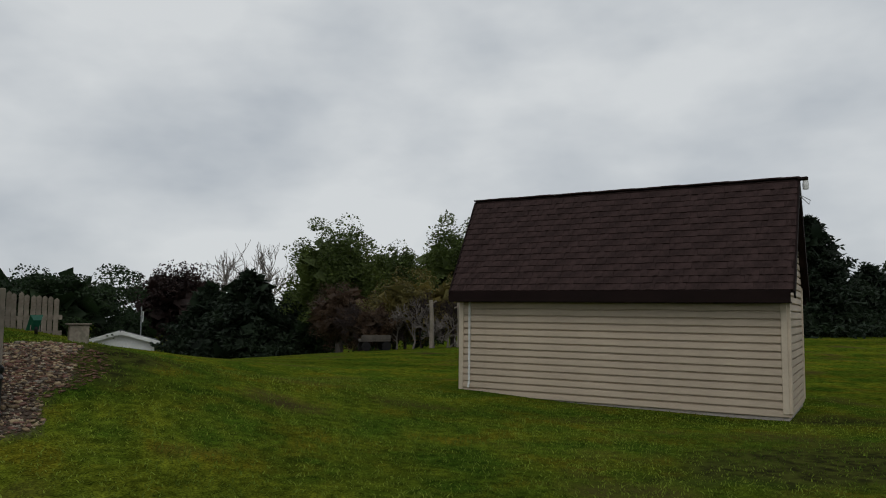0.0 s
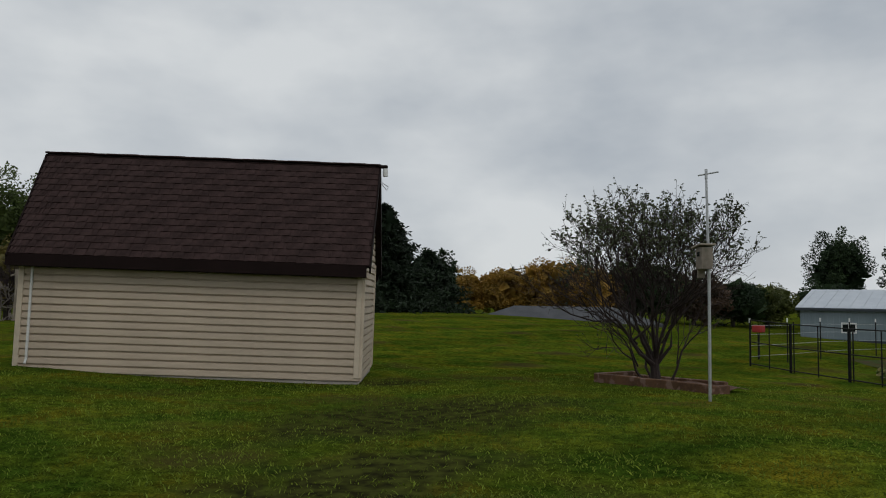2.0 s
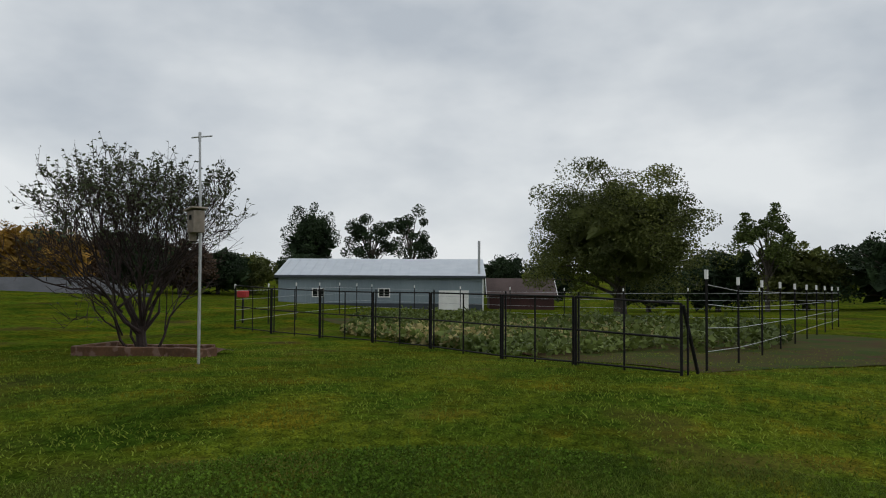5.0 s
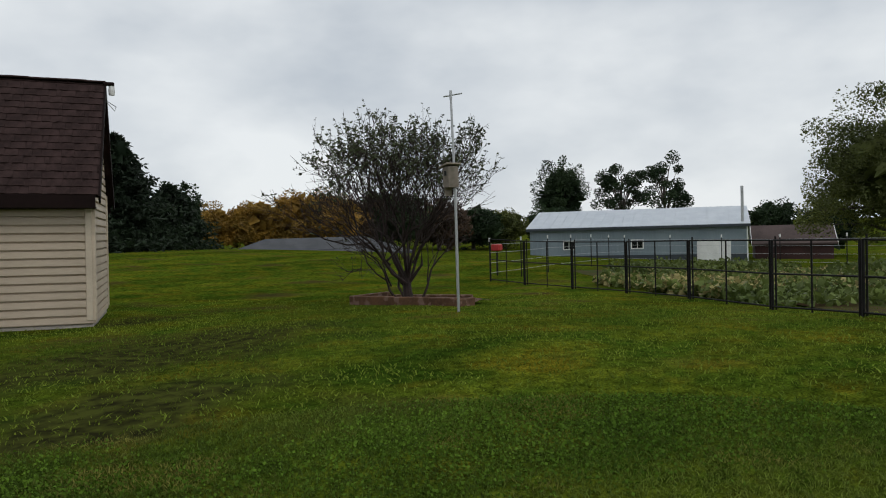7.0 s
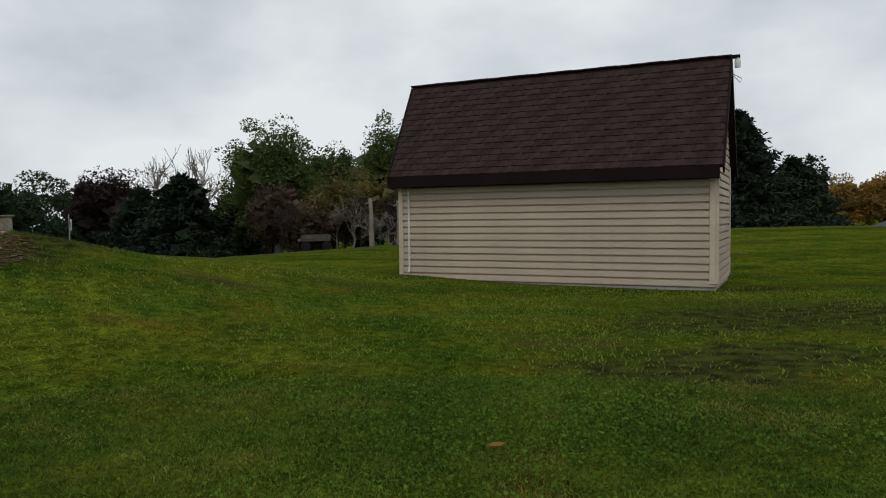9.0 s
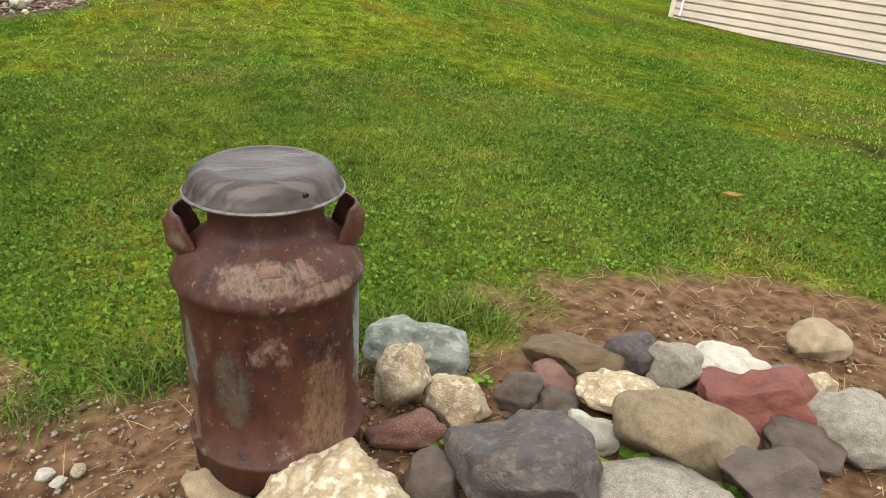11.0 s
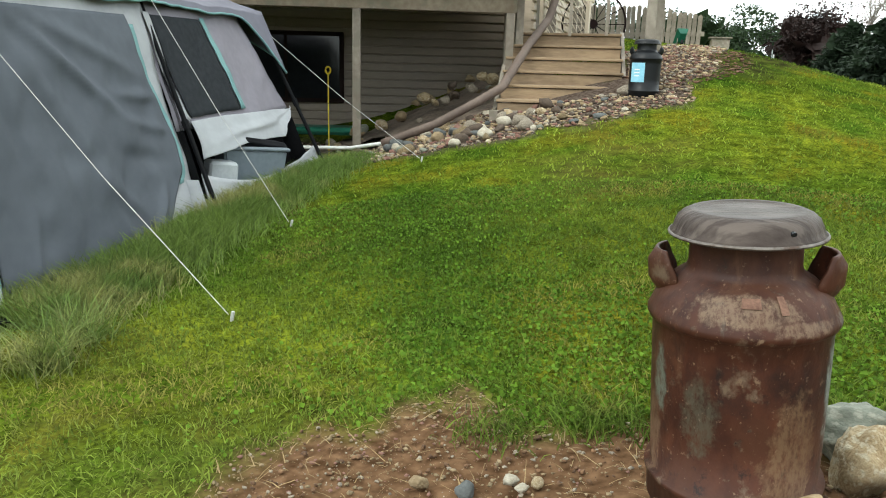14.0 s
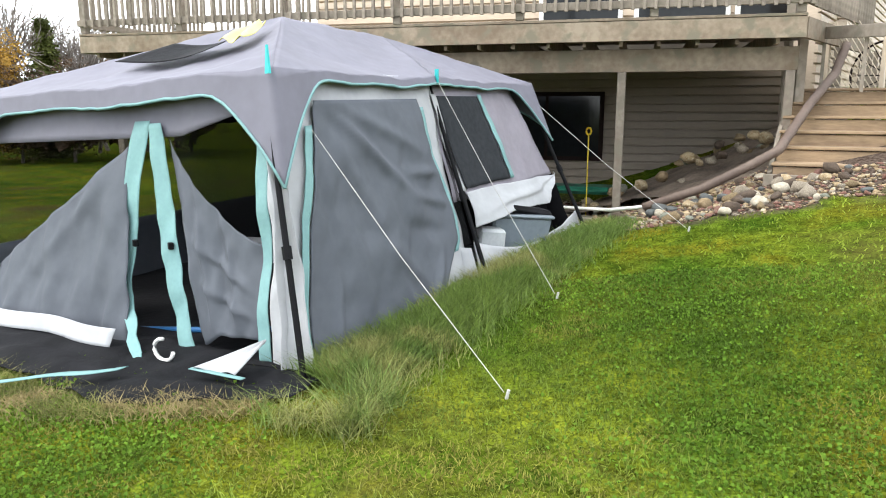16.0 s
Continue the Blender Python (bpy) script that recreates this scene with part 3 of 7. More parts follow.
        for k in range(5):
            bm = B()
            box(bm, (0, th / 2 + 0.01, 0.012), (0.998, th + 0.03, 0.010), pose(0, 0, 0, -5.0, 0, 0))
            x = -0.49
            while x < 0.42:
                # the thicker tabs of a laminated strip, uneven in width and drop
                w_ = tabs.uniform(0.07, 0.19)
                box(bm, (x + w_ / 2, th / 2 - tabs.uniform(0.0, 0.012), 0.021), (min(w_, 0.48 - x), th, 0.008), pose(0, 0, 0, -5.0, 0, 0))
                x += w_ + tabs.uniform(0.05, 0.13)
            me = bpy.data.meshes.new("shingle")
            bm.to_mesh(me)
            bm.free()
            me.materials.append(M["shingle"])
            kinds.append(me)
        if side == 0:
            tilt = math.degrees(math.atan2(RIDGE - zlow, D / 2 + ov))
            rnd = random.Random(4)
            for i in range(int(run / th)):
                x0 = -prow(i * th / run)
                x, lim = x0, L + ex
                while x < lim - 0.02:
                    w_ = min(tw * (0.35 + 0.25 * (i % 3)) if x == x0 else tw, lim - x)
                    mm = Matrix.Translation((x + w_ / 2, -ov, zlow)) @ pose(0, 0, 0, tilt, 0, 0) @ Matrix.Translation((0, i * th, 0.004 + rnd.random() * 0.003)) @ Matrix.Diagonal((w_, 1, 1, 1))
                    ob = new("shingle", kinds[rnd.randrange(5)])
                    ob.parent, ob.matrix_basis = r, mm
                    x += w_
    for k in range(22):
        x = -0.34 + (k + 0.5) * (L + 0.34 + ex) / 22
        part("ridge_cap", box(B(), (x, D / 2, RIDGE + 0.010 + 0.003 * (k % 3)), (0.33, 0.16, 0.028), None, 0.008), M["shingle"], t)
    lamp = part("flood_light", box(B(), (L + 0.2, D / 2 - 0.05, RIDGE - 0.02), (0.16, 0.12, 0.05), None, 0.01), M["fascia"], t, "small outdoor light at the gable peak")
    part("bulb_cover", lathe_at((L + 0.24, D / 2 - 0.05, RIDGE - 0.2), [(0.001, 0), (0.045, 0), (0.05, 0.08), (0.04, 0.15), (0.001, 0.155)], 14), M["white"], lamp, "white lamp head")
    cable = tube(B(), [(L + 0.15, D / 2 - 0.02, RIDGE - 0.05), (L + 0.17, D / 2 - 0.02, RIDGE - 0.3), (L + 0.3, D / 2, RIDGE - 0.38), (L + 0.28, D / 2, RIDGE - 0.45), (L + 0.15, D / 2, RIDGE - 0.3)], 0.008, 6)
    part("cable", cable, M["galv"], lamp)
    return t


def lathe_at(p, profile, n=24):
    bm = lathe(B(), profile, n)
    bmesh.ops.translate(bm, verts=bm.verts, vec=p)
    return bm


shed()


# ---- trees ----
def tree(name, x, y, top, r, leaf, label, n=5000, size=0.34, trunk=0.22, base_frac=0.25, seed=1, zscale=1.0, clumps=70, group="trees along the lawn", spread=0.26):
    """Trunk and limbs, clumps of leaves towards the outside of the crown, coarser boughs in its shade."""
    g = float(lie(x, y))
    rng = np.random.default_rng(seed)
    h = top - g
    open_crown = clumps < 60
    t = thing(name, pose(x, y, g - 0.05), label, "tree", group)
    bm = B()
    trunk_top = h * 0.62
    tube(bm, [(0, 0, 0), (0.05, 0.03, h * 0.25), (-0.04, 0.06, trunk_top), (0, 0, h * 0.8)], [trunk, trunk * 0.75, trunk * 0.45, trunk * 0.1], 8)
    cz, rz = h * (base_frac + (1 - base_frac) / 2), h * (1 - base_frac) / 2
    m = clumps if open_crown else int(clumps * 1.7)
    c = rng.normal(size=(m, 3))
    c /= np.linalg.norm(c, axis=1)[:, None]
    rr = 0.45 + 0.55 * rng.random(m) ** 0.6
    lump = 1 + 0.20 * np.sin(3 * np.arctan2(c[:, 1], c[:, 0]) + seed) + 0.13 * np.sin(5 * c[:, 2] + seed * 2) + 0.08 * np.sin(9 * c[:, 0] + 7 * c[:, 2] + seed)
    c = c * (rr * lump)[:, None] * [r * 0.86, r * 0.86, rz * 0.88] + [0, 0, cz]
    for k in range(0, min(m, 26)):
        s = Vector((0, 0, min(max(c[k, 2] * 0.55, h * 0.12), trunk_top)))
        e = Vector(c[k])
        mid = s.lerp(e, 0.5) + Vector((0, 0, 0.1 * h * rng.random()))
        tube(bm, [s, mid, e], [trunk * 0.3, trunk * 0.18, trunk * 0.04], 5, False)
    part("trunk", bm, M["bark"], t)
    per = max(1, int(n * (3.0 if open_crown else 2.5)) // m)
    q = rng.normal(size=(m * per, 3))
    q *= np.minimum(1, 1.25 / np.linalg.norm(q, axis=1))[:, None]
    wide = (0.5 + 0.75 * rng.random(m)).repeat(per)[:, None]
    k = spread * (0.85 if open_crown else 0.62)
    pts = np.repeat(c, per, 0) + q * wide * [r * k, r * k, rz * k * 0.8]
    v, f = leaves_np(pts, size * 0.45, rng, 1.5)
    if not open_crown:
        d = rng.normal(size=(420, 3))
        d *= (0.66 * rng.random(420) ** 0.33 / np.linalg.norm(d, axis=1))[:, None]
        v2, f2 = leaves_np(d * [r * 0.8, r * 0.8, rz * 0.85] + [0, 0, cz], min(0.36 * r, 1.5), rng, 1.3)
        f, v = np.concatenate([f, f2 + len(v)]), np.concatenate([v, v2])
    part("crown", mesh_np("crown", v, f), LEAF[leaf], t)
    return t


def conifer(name, x, y, top, r, leaf, label, n_whorl=26, seed=1, size=0.4, group="trees along the lawn"):
    """Tiers of drooping boughs of uneven length round a straight trunk."""
    g = float(lie(x, y))
    rng = np.random.default_rng(seed)
    h = top - g
    t = thing(name, pose(x, y, g - 0.05), label, "tree", group)
    part("trunk", tube(B(), [(0, 0, 0), (0, 0, h * 0.6), (0, 0, h * 0.99)], [0.2, 0.12, 0.02], 8), M["bark"], t)
    pts = []
    for i in range(n_whorl):
        f = i / n_whorl
        z = h * (0.03 + 0.95 * f)
        rad = r * 1.12 * (1 - f) ** 0.9 * (0.82 + 0.3 * rng.random()) + 0.10
        for k in range(11 if f < 0.7 else 8):
            a = rng.random() * 6.283
            ln = rad * (0.62 + 0.55 * rng.random())
            s = np.linspace(0.15, 1, 11)
            q = np.stack([np.cos(a) * ln * s, np.sin(a) * ln * s, z - 0.34 * ln * s ** 1.4 + 0.20 * ln * s ** 4], 1)
            side = (0.03 + 0.14 * ln * (1.05 - s)).repeat(6)[:, None]
            jit = rng.normal(size=(66, 3)) * side * [1, 1, 0.45]
            pts.append(np.repeat(q, 6, 0) + jit)
    v, f = leaves_np(np.concatenate(pts), size * 0.70, rng, 3.2, 0.3)
    fr = rng.random(380) ** 1.3 * 0.9
    a, rr = rng.random(380) * 6.283, 0.55 * r * (1 - fr) * np.sqrt(rng.random(380))
    v2, f2 = leaves_np(np.stack([rr * np.cos(a), rr * np.sin(a), h * (0.04 + 0.92 * fr)], 1), 0.30 * r * 0.8, rng, 1.6, 0.4)
    part("crown", mesh_np("crown", np.concatenate([v, v2]), np.concatenate([f, f2 + len(v)])), LEAF[leaf], t)
    return t


def branchy(bm, p, d, length, rad, depth, rng, tips, kids=3, wide=0.55, lift=0.12, minr=0.006, sides=5):
    """One limb and its forks."""
    p, d = Vector(p), Vector(d).normalized()
    bend = Vector(rng.normal(size=3)) * 0.16
    q = p + (d + bend).normalized() * length * 0.5
    e = q + (d - bend * 0.5 + Vector((0, 0, lift))).normalized() * length * 0.5
    tube(bm, [p, q, e], [rad, rad * 0.8, max(rad * 0.6, minr * 0.6)], sides if depth > 1 else 3, False)
    if depth == 0:
        tips.append((q, e))
        return
    for k in range(kids):
        nd = (e - p).normalized() + Vector(rng.normal(size=3)) * wide
        st = p.lerp(e, 0.45 + 0.55 * rng.random()) if k else e
        branchy(bm, st, nd, length * (0.62 + 0.25 * rng.random()), max(rad * 0.58, minr), depth - 1, rng, tips, kids, wide, lift, minr, sides)


def bare_tree(name, x, y, top, label, seed, depth=4, mat="bare", group="bare trees behind the hedge", rad=0.14, wide=0.5, minr=0.03):
    g = float(lie(x, y))
    t = thing(name, pose(x, y, g - 0.05), label, "tree", group)
    rng, bm, tips = np.random.default_rng(seed), B(), []
    h = top - g
    branchy(bm, (0, 0, 0), (0, 0, 1), h * 0.36, rad, depth, rng, tips, 4, wide, 0.25, minr, 6)
    part("trunk", bm, M[mat], t)
    return t


tree("maple_tree", -15.3, 49.7, 4.9, 5.3, "dark", "dark green broad-crowned tree behind the picket fence", 7000, 0.42, seed=2)
tree("maple_tree", -22.5, 46.0, 5.6, 4.2, "dark", "dark green broad-crowned tree behind the picket fence", 4500, 0.42, seed=12)
tree("copper_beech", -9.7, 59.2, 6.2, 3.9, "maroon", "dark maroon round-crowned tree at the lawn's far edge", 6500, 0.40, base_frac=0.08, seed=3, clumps=110)
bare_tree("leafless_tree", -3.6, 71.9, 8.6, "leafless grey tree behind the spruces", 5, rad=0.2, wide=0.42)
bare_tree("leafless_tree", -8.3, 74.5, 7.8, "leafless grey tree behind the spruces", 6, rad=0.2, wide=0.42)
conifer("spruce_tree", -3.4, 47.9, 4.9, 4.9, "needles", "broad dark spruce at the lawn's edge", 26, 7, 0.5)
conifer("spruce_tree", -6.0, 50.5, 4.2, 4.2, "needles", "broad dark spruce at the lawn's edge", 22, 8, 0.5)
conifer("spruce_tree", -0.6, 49.5, 3.6, 3.6, "needles", "broad dark spruce at the lawn's edge", 22, 9, 0.5)
tree("ash_tree", 2.2, 45.9, 7.7, 3.6, "green", "tall green leafy tree behind the brush", 8000, 0.34, base_frac=0.1, seed=11, clumps=110)
tree("ash_tree", 6.2, 49.6, 7.2, 3.1, "green", "tall green leafy tree behind the brush", 6500, 0.34, base_frac=0.1, seed=13, clumps=100)
tree("ash_tree", 9.3, 45.1, 7.5, 3.0, "green", "tall green leafy tree behind the brush", 6500, 0.34, base_frac=0.1, seed=14, clumps=100)
tree("ash_tree", 13.5, 47.0, 6.8, 3.3, "green", "tall green leafy tree behind the brush", 4500, 0.36, base_frac=0.1, seed=15, clumps=90)
tree("plum_shrub", 1.9, 36.2, 3.6, 1.9, "brown", "brown thinning shrub in the brush pile", 3200, 0.2, 0.08, 0.02, seed=16, group="shrubs in the brush")
tree("hazel_shrub", 4.8, 34.6, 3.8, 2.1, "yellow", "yellowing shrub in the brush", 3600, 0.2, 0.08, 0.05, seed=17, group="shrubs in the brush")
tree("hazel_shrub", 7.2, 35.2, 3.9, 1.7, "yellow", "yellowing shrub in the brush", 2600, 0.2, 0.08, 0.05, seed=18, group="shrubs in the brush")
tree("dead_shrub", 3.3, 33.4, 2.3, 1.4, "brown", "dry brown shrub in the brush", 2400, 0.16, 0.06, 0.0, seed=19, group="shrubs in the brush")
for k, (bx, by, bt) in enumerate(((4.9, 32.7, 2.4), (5.8, 32.4, 2.2), (6.5, 32.8, 2.0), (4.2, 33.0, 1.8))):
    bare_tree("brush_bush", bx, by, bt, "grey leafless brush at the lawn's edge", 30 + k, 4, "bare", "grey brush", 0.05, 0.6, 0.018)
conifer("spruce_tree", 27.5, 35.6, 7.3, 4.5, "needles", "tall dark spruce behind the shed", 34, 21, 0.45)
conifer("spruce_tree", 24.6, 35.5, 6.4, 4.0, "needles", "tall dark spruce behind the shed", 30, 22, 0.45)
conifer("spruce_tree", 31.6, 36.0, 4.6, 3.2, "needles", "tall dark spruce behind the shed", 26, 23, 0.45)
tree("pine_tree", 33.0, 36.9, 4.6, 1.8, "dark", "dark green tree beside the spruces", 3600, 0.36, 0.15, 0.05, seed=24)
tree("pine_tree", 37.5, 44.4, 4.0, 2.4, "olive", "olive green tree on the far rise", 3000, 0.4, 0.15, 0.05, seed=25)
for k, (bx, by, bt, br) in enumerate(((41.5, 42.5, 3.6, 2.6), (44.0, 40.6, 4.2, 2.9), (46.6, 38.2, 4.9, 3.4), (49.4, 37.4, 4.6, 3.1))):
    tree("orange_maple", bx, by, bt, br, "orange", "orange autumn tree beyond the rise", 4000, 0.34, 0.18, 0.02, seed=40 + k, group="orange trees")
for k, (bx, by, bt, br) in enumerate(((55.5, 40.5, 5.0, 4.0), (60.0, 38.0, 5.6, 4.6), (66.0, 36.0, 4.4, 4.2), (71.0, 34.5, 3.7, 3.8), (76.5, 33.5, 3.6, 3.4), (80.5, 29.5, 3.8, 3.2))):
    tree("oak_tree", bx, by, bt, br, ("brown", "dark", "brown", "dark", "olive", "dark")[k], "dull brown-green tree in the far hedgerow", 3800, 0.5, 0.25, 0.03, seed=50 + k, group="far hedgerow trees")
tree("poplar_tree", 89.9, 30.9, 10.6, 3.6, "dark", "tall dense green tree behind the metal barn", 6000, 0.5, 0.3, 0.05, seed=60, clumps=80, group="trees behind the barn")
tree("walnut_tree", 88.5, 22.8, 9.4, 3.8, "dark", "open-crowned green tree behind the metal barn", 3000, 0.5, 0.3, 0.3, seed=61, clumps=34, spread=0.2, group="trees behind the barn")
tree("walnut_tree", 87.5, 17.5, 9.0, 3.3, "dark", "open-crowned green tree behind the metal barn", 2600, 0.5, 0.3, 0.3, seed=62, clumps=30, spread=0.2, group="trees behind the barn")
tree("oak_tree", 84.8, 6.0, 3.9, 3.0, "dark", "low dark tree behind the metal barn", 2600, 0.5, 0.25, 0.02, seed=63, group="trees behind the barn")
tree("oak_tree", 82.5, 0.5, 3.6, 3.6, "dark", "low dark tree behind the metal barn", 2600, 0.5, 0.25, 0.02, seed=64, group="trees behind the barn")
tree("large_maple", 41.9, -3.5, 7.25, 5.3, "olive", "large olive green maple beyond the vegetable garden", 26000, 0.27, 0.38, 0.10, seed=65, clumps=150, group="trees beyond the garden", spread=0.24)
tree("aspen_tree", 58.0, -15.7, 7.2, 2.3, "green", "tall slim pale green tree beyond the garden", 3000, 0.42, 0.2, 0.25, seed=67, clumps=50, group="trees beyond the garden", spread=0.2)
for k, (bx, by, bt, br) in enumerate(((62.0, -13.0, 3.4, 4.0), (60.0, -19.0, 3.8, 4.2), (56.0, -24.0, 4.4, 4.4), (52.0, -30.0, 5.0, 4.6), (66.0, -8.0, 2.8, 3.6))):
    tree("oak_tree", bx, by, bt, br, ("dark", "olive", "dark", "olive", "dark")[k], "dull green tree beyond the garden", 3600, 0.5, 0.25, 0.02, seed=70 + k, group="trees beyond the garden")
for k, (bx, by, bt, br) in enumerate(((-12.6, 56.0, 2.4, 2.8), (-6.8, 55.0, 2.2, 2.6), (-1.5, 53.0, 2.6, 2.6), (0.8, 48.0, 2.2, 2.2), (4.2, 47.5, 3.2, 2.6), (7.6, 46.8, 3.2, 2.4), (11.5, 44.5, 3.4, 2.6), (-19.0, 50.0, 2.4, 3.0))):
    tree("understory_bush", bx, by, bt, br, "dark", "dark bush filling the tree line", 2400, 0.34, 0.1, 0.0, seed=100 + k, group="bushes under the tree line")
for k, (bx, by, bt) in enumerate(((3.6, 32.9, 2.0), (5.3, 32.9, 2.6), (6.9, 33.4, 2.4), (2.6, 33.6, 2.2))):
    bare_tree("brush_bush", bx, by, bt, "grey leafless brush at the lawn's edge", 130 + k, 5, "twig", "grey brush", 0.04, 0.55, 0.01)
conifer("pine_tree", -39.8, 5.3, 5.6, 1.5, "olive", "green pine beyond the deck", 20, 80, 0.35, group="trees beyond the deck")
tree("orange_maple", -38.0, 2.6, 4.6, 2.3, "orange", "orange autumn tree beyond the deck", 2600, 0.3, 0.15, 0.02, seed=81, group="trees beyond the deck")
for k, (bx, by) in enumerate(((-42.0, 4.5), (-41.5, 6.7), (-43.0, 8.4), (-40.5, 9.8), (-42.5, 11.8), (-41.0, 2.9), (-40.0, 5.9), (-41.2, 7.6))):
    bare_tree("leafless_tree", bx, by, 6.2 - 0.5 * (k % 2), "leafless grey tree beyond the deck", 90 + k, 4, "bare", "bare trees beyond the deck", 0.12, 0.4, 0.025)
for k, (bx, by, bt) in enumerate(((-36.0, 8.0, 3.6), (-35.0, 5.4, 3.2), (-37.0, 11.0, 3.8), (-34.5, 14.0, 3.4), (-36.5, 3.6, 3.0))):
    tree("scrub_bush", bx, by, bt, 2.0, "brown", "dry brown scrub beyond the deck", 1800, 0.25, 0.08, 0.0, seed=95 + k, group="scrub beyond the deck")


# ---- far buildings ----
def metal_barn():
    # long wall from its far end to its near end
    a, b = Vector((63.2, 24.9, 0)), Vector((65.9, 6.6, 0))
    d = (b - a).normalized()
    Lb, W, base, eave, ridge = (b - a).length, 11.0, -2.4, 1.0, 2.5
    t = thing("metal_barn", Matrix.Translation((a.x, a.y, base)) @ pose(0, 0, 0, 0, 0, math.degrees(math.atan2(d.y, d.x))), "blue-grey steel pole barn with a pale metal roof", "barn")
    h, rh = eave - base, ridge - base
    bm = B()
    prof = [(0, 0), (W, 0), (W, h), (W / 2, rh - 0.1), (0, h)]
    fv = [bm.verts.new((0, y, z)) for y, z in prof]
    bv = [bm.verts.new((Lb, y, z)) for y, z in prof]
    for k in range(5):
        bm.faces.new((fv[k], fv[(k + 1) % 5], bv[(k + 1) % 5], bv[k]))
    bm.faces.new(fv)
    bm.faces.new(bv[::-1])
    wall = part("wall", bm, M["steel_blue"], t)
    ribs = B()
    for k in range(int(Lb / 0.45)):
        box(ribs, (0.2 + k * 0.45, -0.015, h / 2), (0.06, 0.03, h - 0.05))
    part("wall_ribs", ribs, M["steel_blue"], wall)
    part("wainscot", box(B(), (Lb / 2, -0.035, 0.45), (Lb, 0.03, 0.9)), M["steel_dark"], t, "dark steel wainscot along the foot")
    for s in (0, 1):
        m = Matrix() if s == 0 else Matrix.Translation((Lb, W, 0)) @ pose(0, 0, 0, 0, 0, 180)
        rf = B()
        beam_pts = [(-0.3, -0.35, h - 0.08), (Lb + 0.3, -0.35, h - 0.08), (Lb + 0.3, W / 2, rh), (-0.3, W / 2, rh)]
        lo = [rf.verts.new(m @ Vector(p)) for p in beam_pts]
        hi = [rf.verts.new(m @ (Vector(p) + Vector((0, 0, 0.12)))) for p in beam_pts]
        for f in ((0, 1, 2, 3),):
            rf.faces.new([lo[k] for k in f][::-1])
            rf.faces.new([hi[k] for k in f])
        for k in range(4):
            rf.faces.new((lo[k], lo[(k + 1) % 4], hi[(k + 1) % 4], hi[k]))
        part("roof_slope", rf, M["steel_roof"], t, "pale ribbed metal roof")
        seams = B()
        for k in range(int(Lb / 0.9)):
            beam(seams, m @ Vector((k * 0.9 + 0.1, -0.35, h + 0.06)), m @ Vector((k * 0.9 + 0.1, W / 2, rh + 0.14)), 0.05, 0.03)
        part("roof_seams", seams, M["steel_roof"], t)
    part("eave_trim", box(B(), (Lb / 2, -0.36, h - 0.1), (Lb + 0.6, 0.04, 0.22)), M["steel_dark"], t)
    for x in (3.6, 9.6):
        w = part("window", box(B(), (x, -0.03, 1.85), (1.1, 0.06, 0.85)), M["white"], t, "small white-framed window")
        part("pane", box(B(), (x - 0.24, -0.065, 1.85), (0.42, 0.02, 0.66)), M["dark_glass"], w)
        part("pane", box(B(), (x + 0.24, -0.065, 1.85), (0.42, 0.02, 0.66)), M["dark_glass"], w)
    dr = part("overhead_door", box(B(), (Lb - 2.6, -0.05, 1.05), (2.7, 0.06, 2.1)), M["white"], t, "white overhead door")
    for k in range(3):
        part("door_panel", box(B(), (Lb - 2.6, -0.09, 0.36 + 0.68 * k), (2.6, 0.02, 0.62)), M["white"], dr)
    part("downspout", box(B(), (Lb + 0.05, -0.06, h / 2), (0.1, 0.1, h)), M["white"], t)
    part("flue", tube(B(), [(Lb - 0.3, 0.3, h), (Lb - 0.3, 0.3, h + 3.2)], 0.12, 10), M["galv"], t, "tall grey flue pipe")


metal_barn()


def small_house(name, x, y, rz, L, W, base, eave, ridge, wall, roof, label, hip=0.0, window=False):
    t = thing(name, pose(x, y, base, 0, 0, rz), label, name.split("_")[-1])
    h, rh = eave - base, ridge - base
    bm = B()
    prof = [(-W / 2, 0), (W / 2, 0), (W / 2, h), (0, rh - 0.05 if not hip else h), (-W / 2, h)]
    fv = [bm.verts.new((-L / 2, q, z)) for q, z in prof]
    bv = [bm.verts.new((L / 2, q, z)) for q, z in prof]
    for k in range(5):
        bm.faces.new((fv[k], fv[(k + 1) % 5], bv[(k + 1) % 5], bv[k]))
    bm.faces.new(fv)
    bm.faces.new(bv[::-1])
    part("wall", bm, M[wall], t)
    rf = B()
    o = 0.3
    k = (rh - h) / (W / 2)
    for s in (-1, 1):
        q = [(-L / 2 - o, s * (W / 2 + o), h - k * o), (L / 2 + o, s * (W / 2 + o), h - k * o), (L / 2 + o - hip, 0, rh), (-L / 2 - o + hip, 0, rh)]
        lo = [rf.verts.new(p) for p in q]
        hi = [rf.verts.new((p[0], p[1], p[2] + 0.14)) for p in q]
        rf.faces.new(lo[::-1])
        rf.faces.new(hi)
        for i in range(4):
            rf.faces.new((lo[i], lo[(i + 1) % 4], hi[(i + 1) % 4], hi[i]))
    if hip:
        for s in (-1, 1):
            a_ = [rf.verts.new(p) for p in ((s * (L / 2 + o), -W / 2 - o, h - k * o + 0.14), (s * (L / 2 + o), W / 2 + o, h - k * o + 0.14), (s * (L / 2 + o - hip), 0, rh + 0.14))]
            rf.faces.new(a_)
    part("roof", rf, M[roof], t)
    for s in (-1, 1):
        for e in (-1, 1):
            if not hip:
                tr = B()
                beam(tr, (e * (L / 2 + o + 0.02), s * (W / 2 + o), h - k * o + 0.03), (e * (L / 2 + o + 0.02), 0, rh + 0.03), 0.05, 0.24)
                part("barge_board", tr, M["white"], t)
    return t


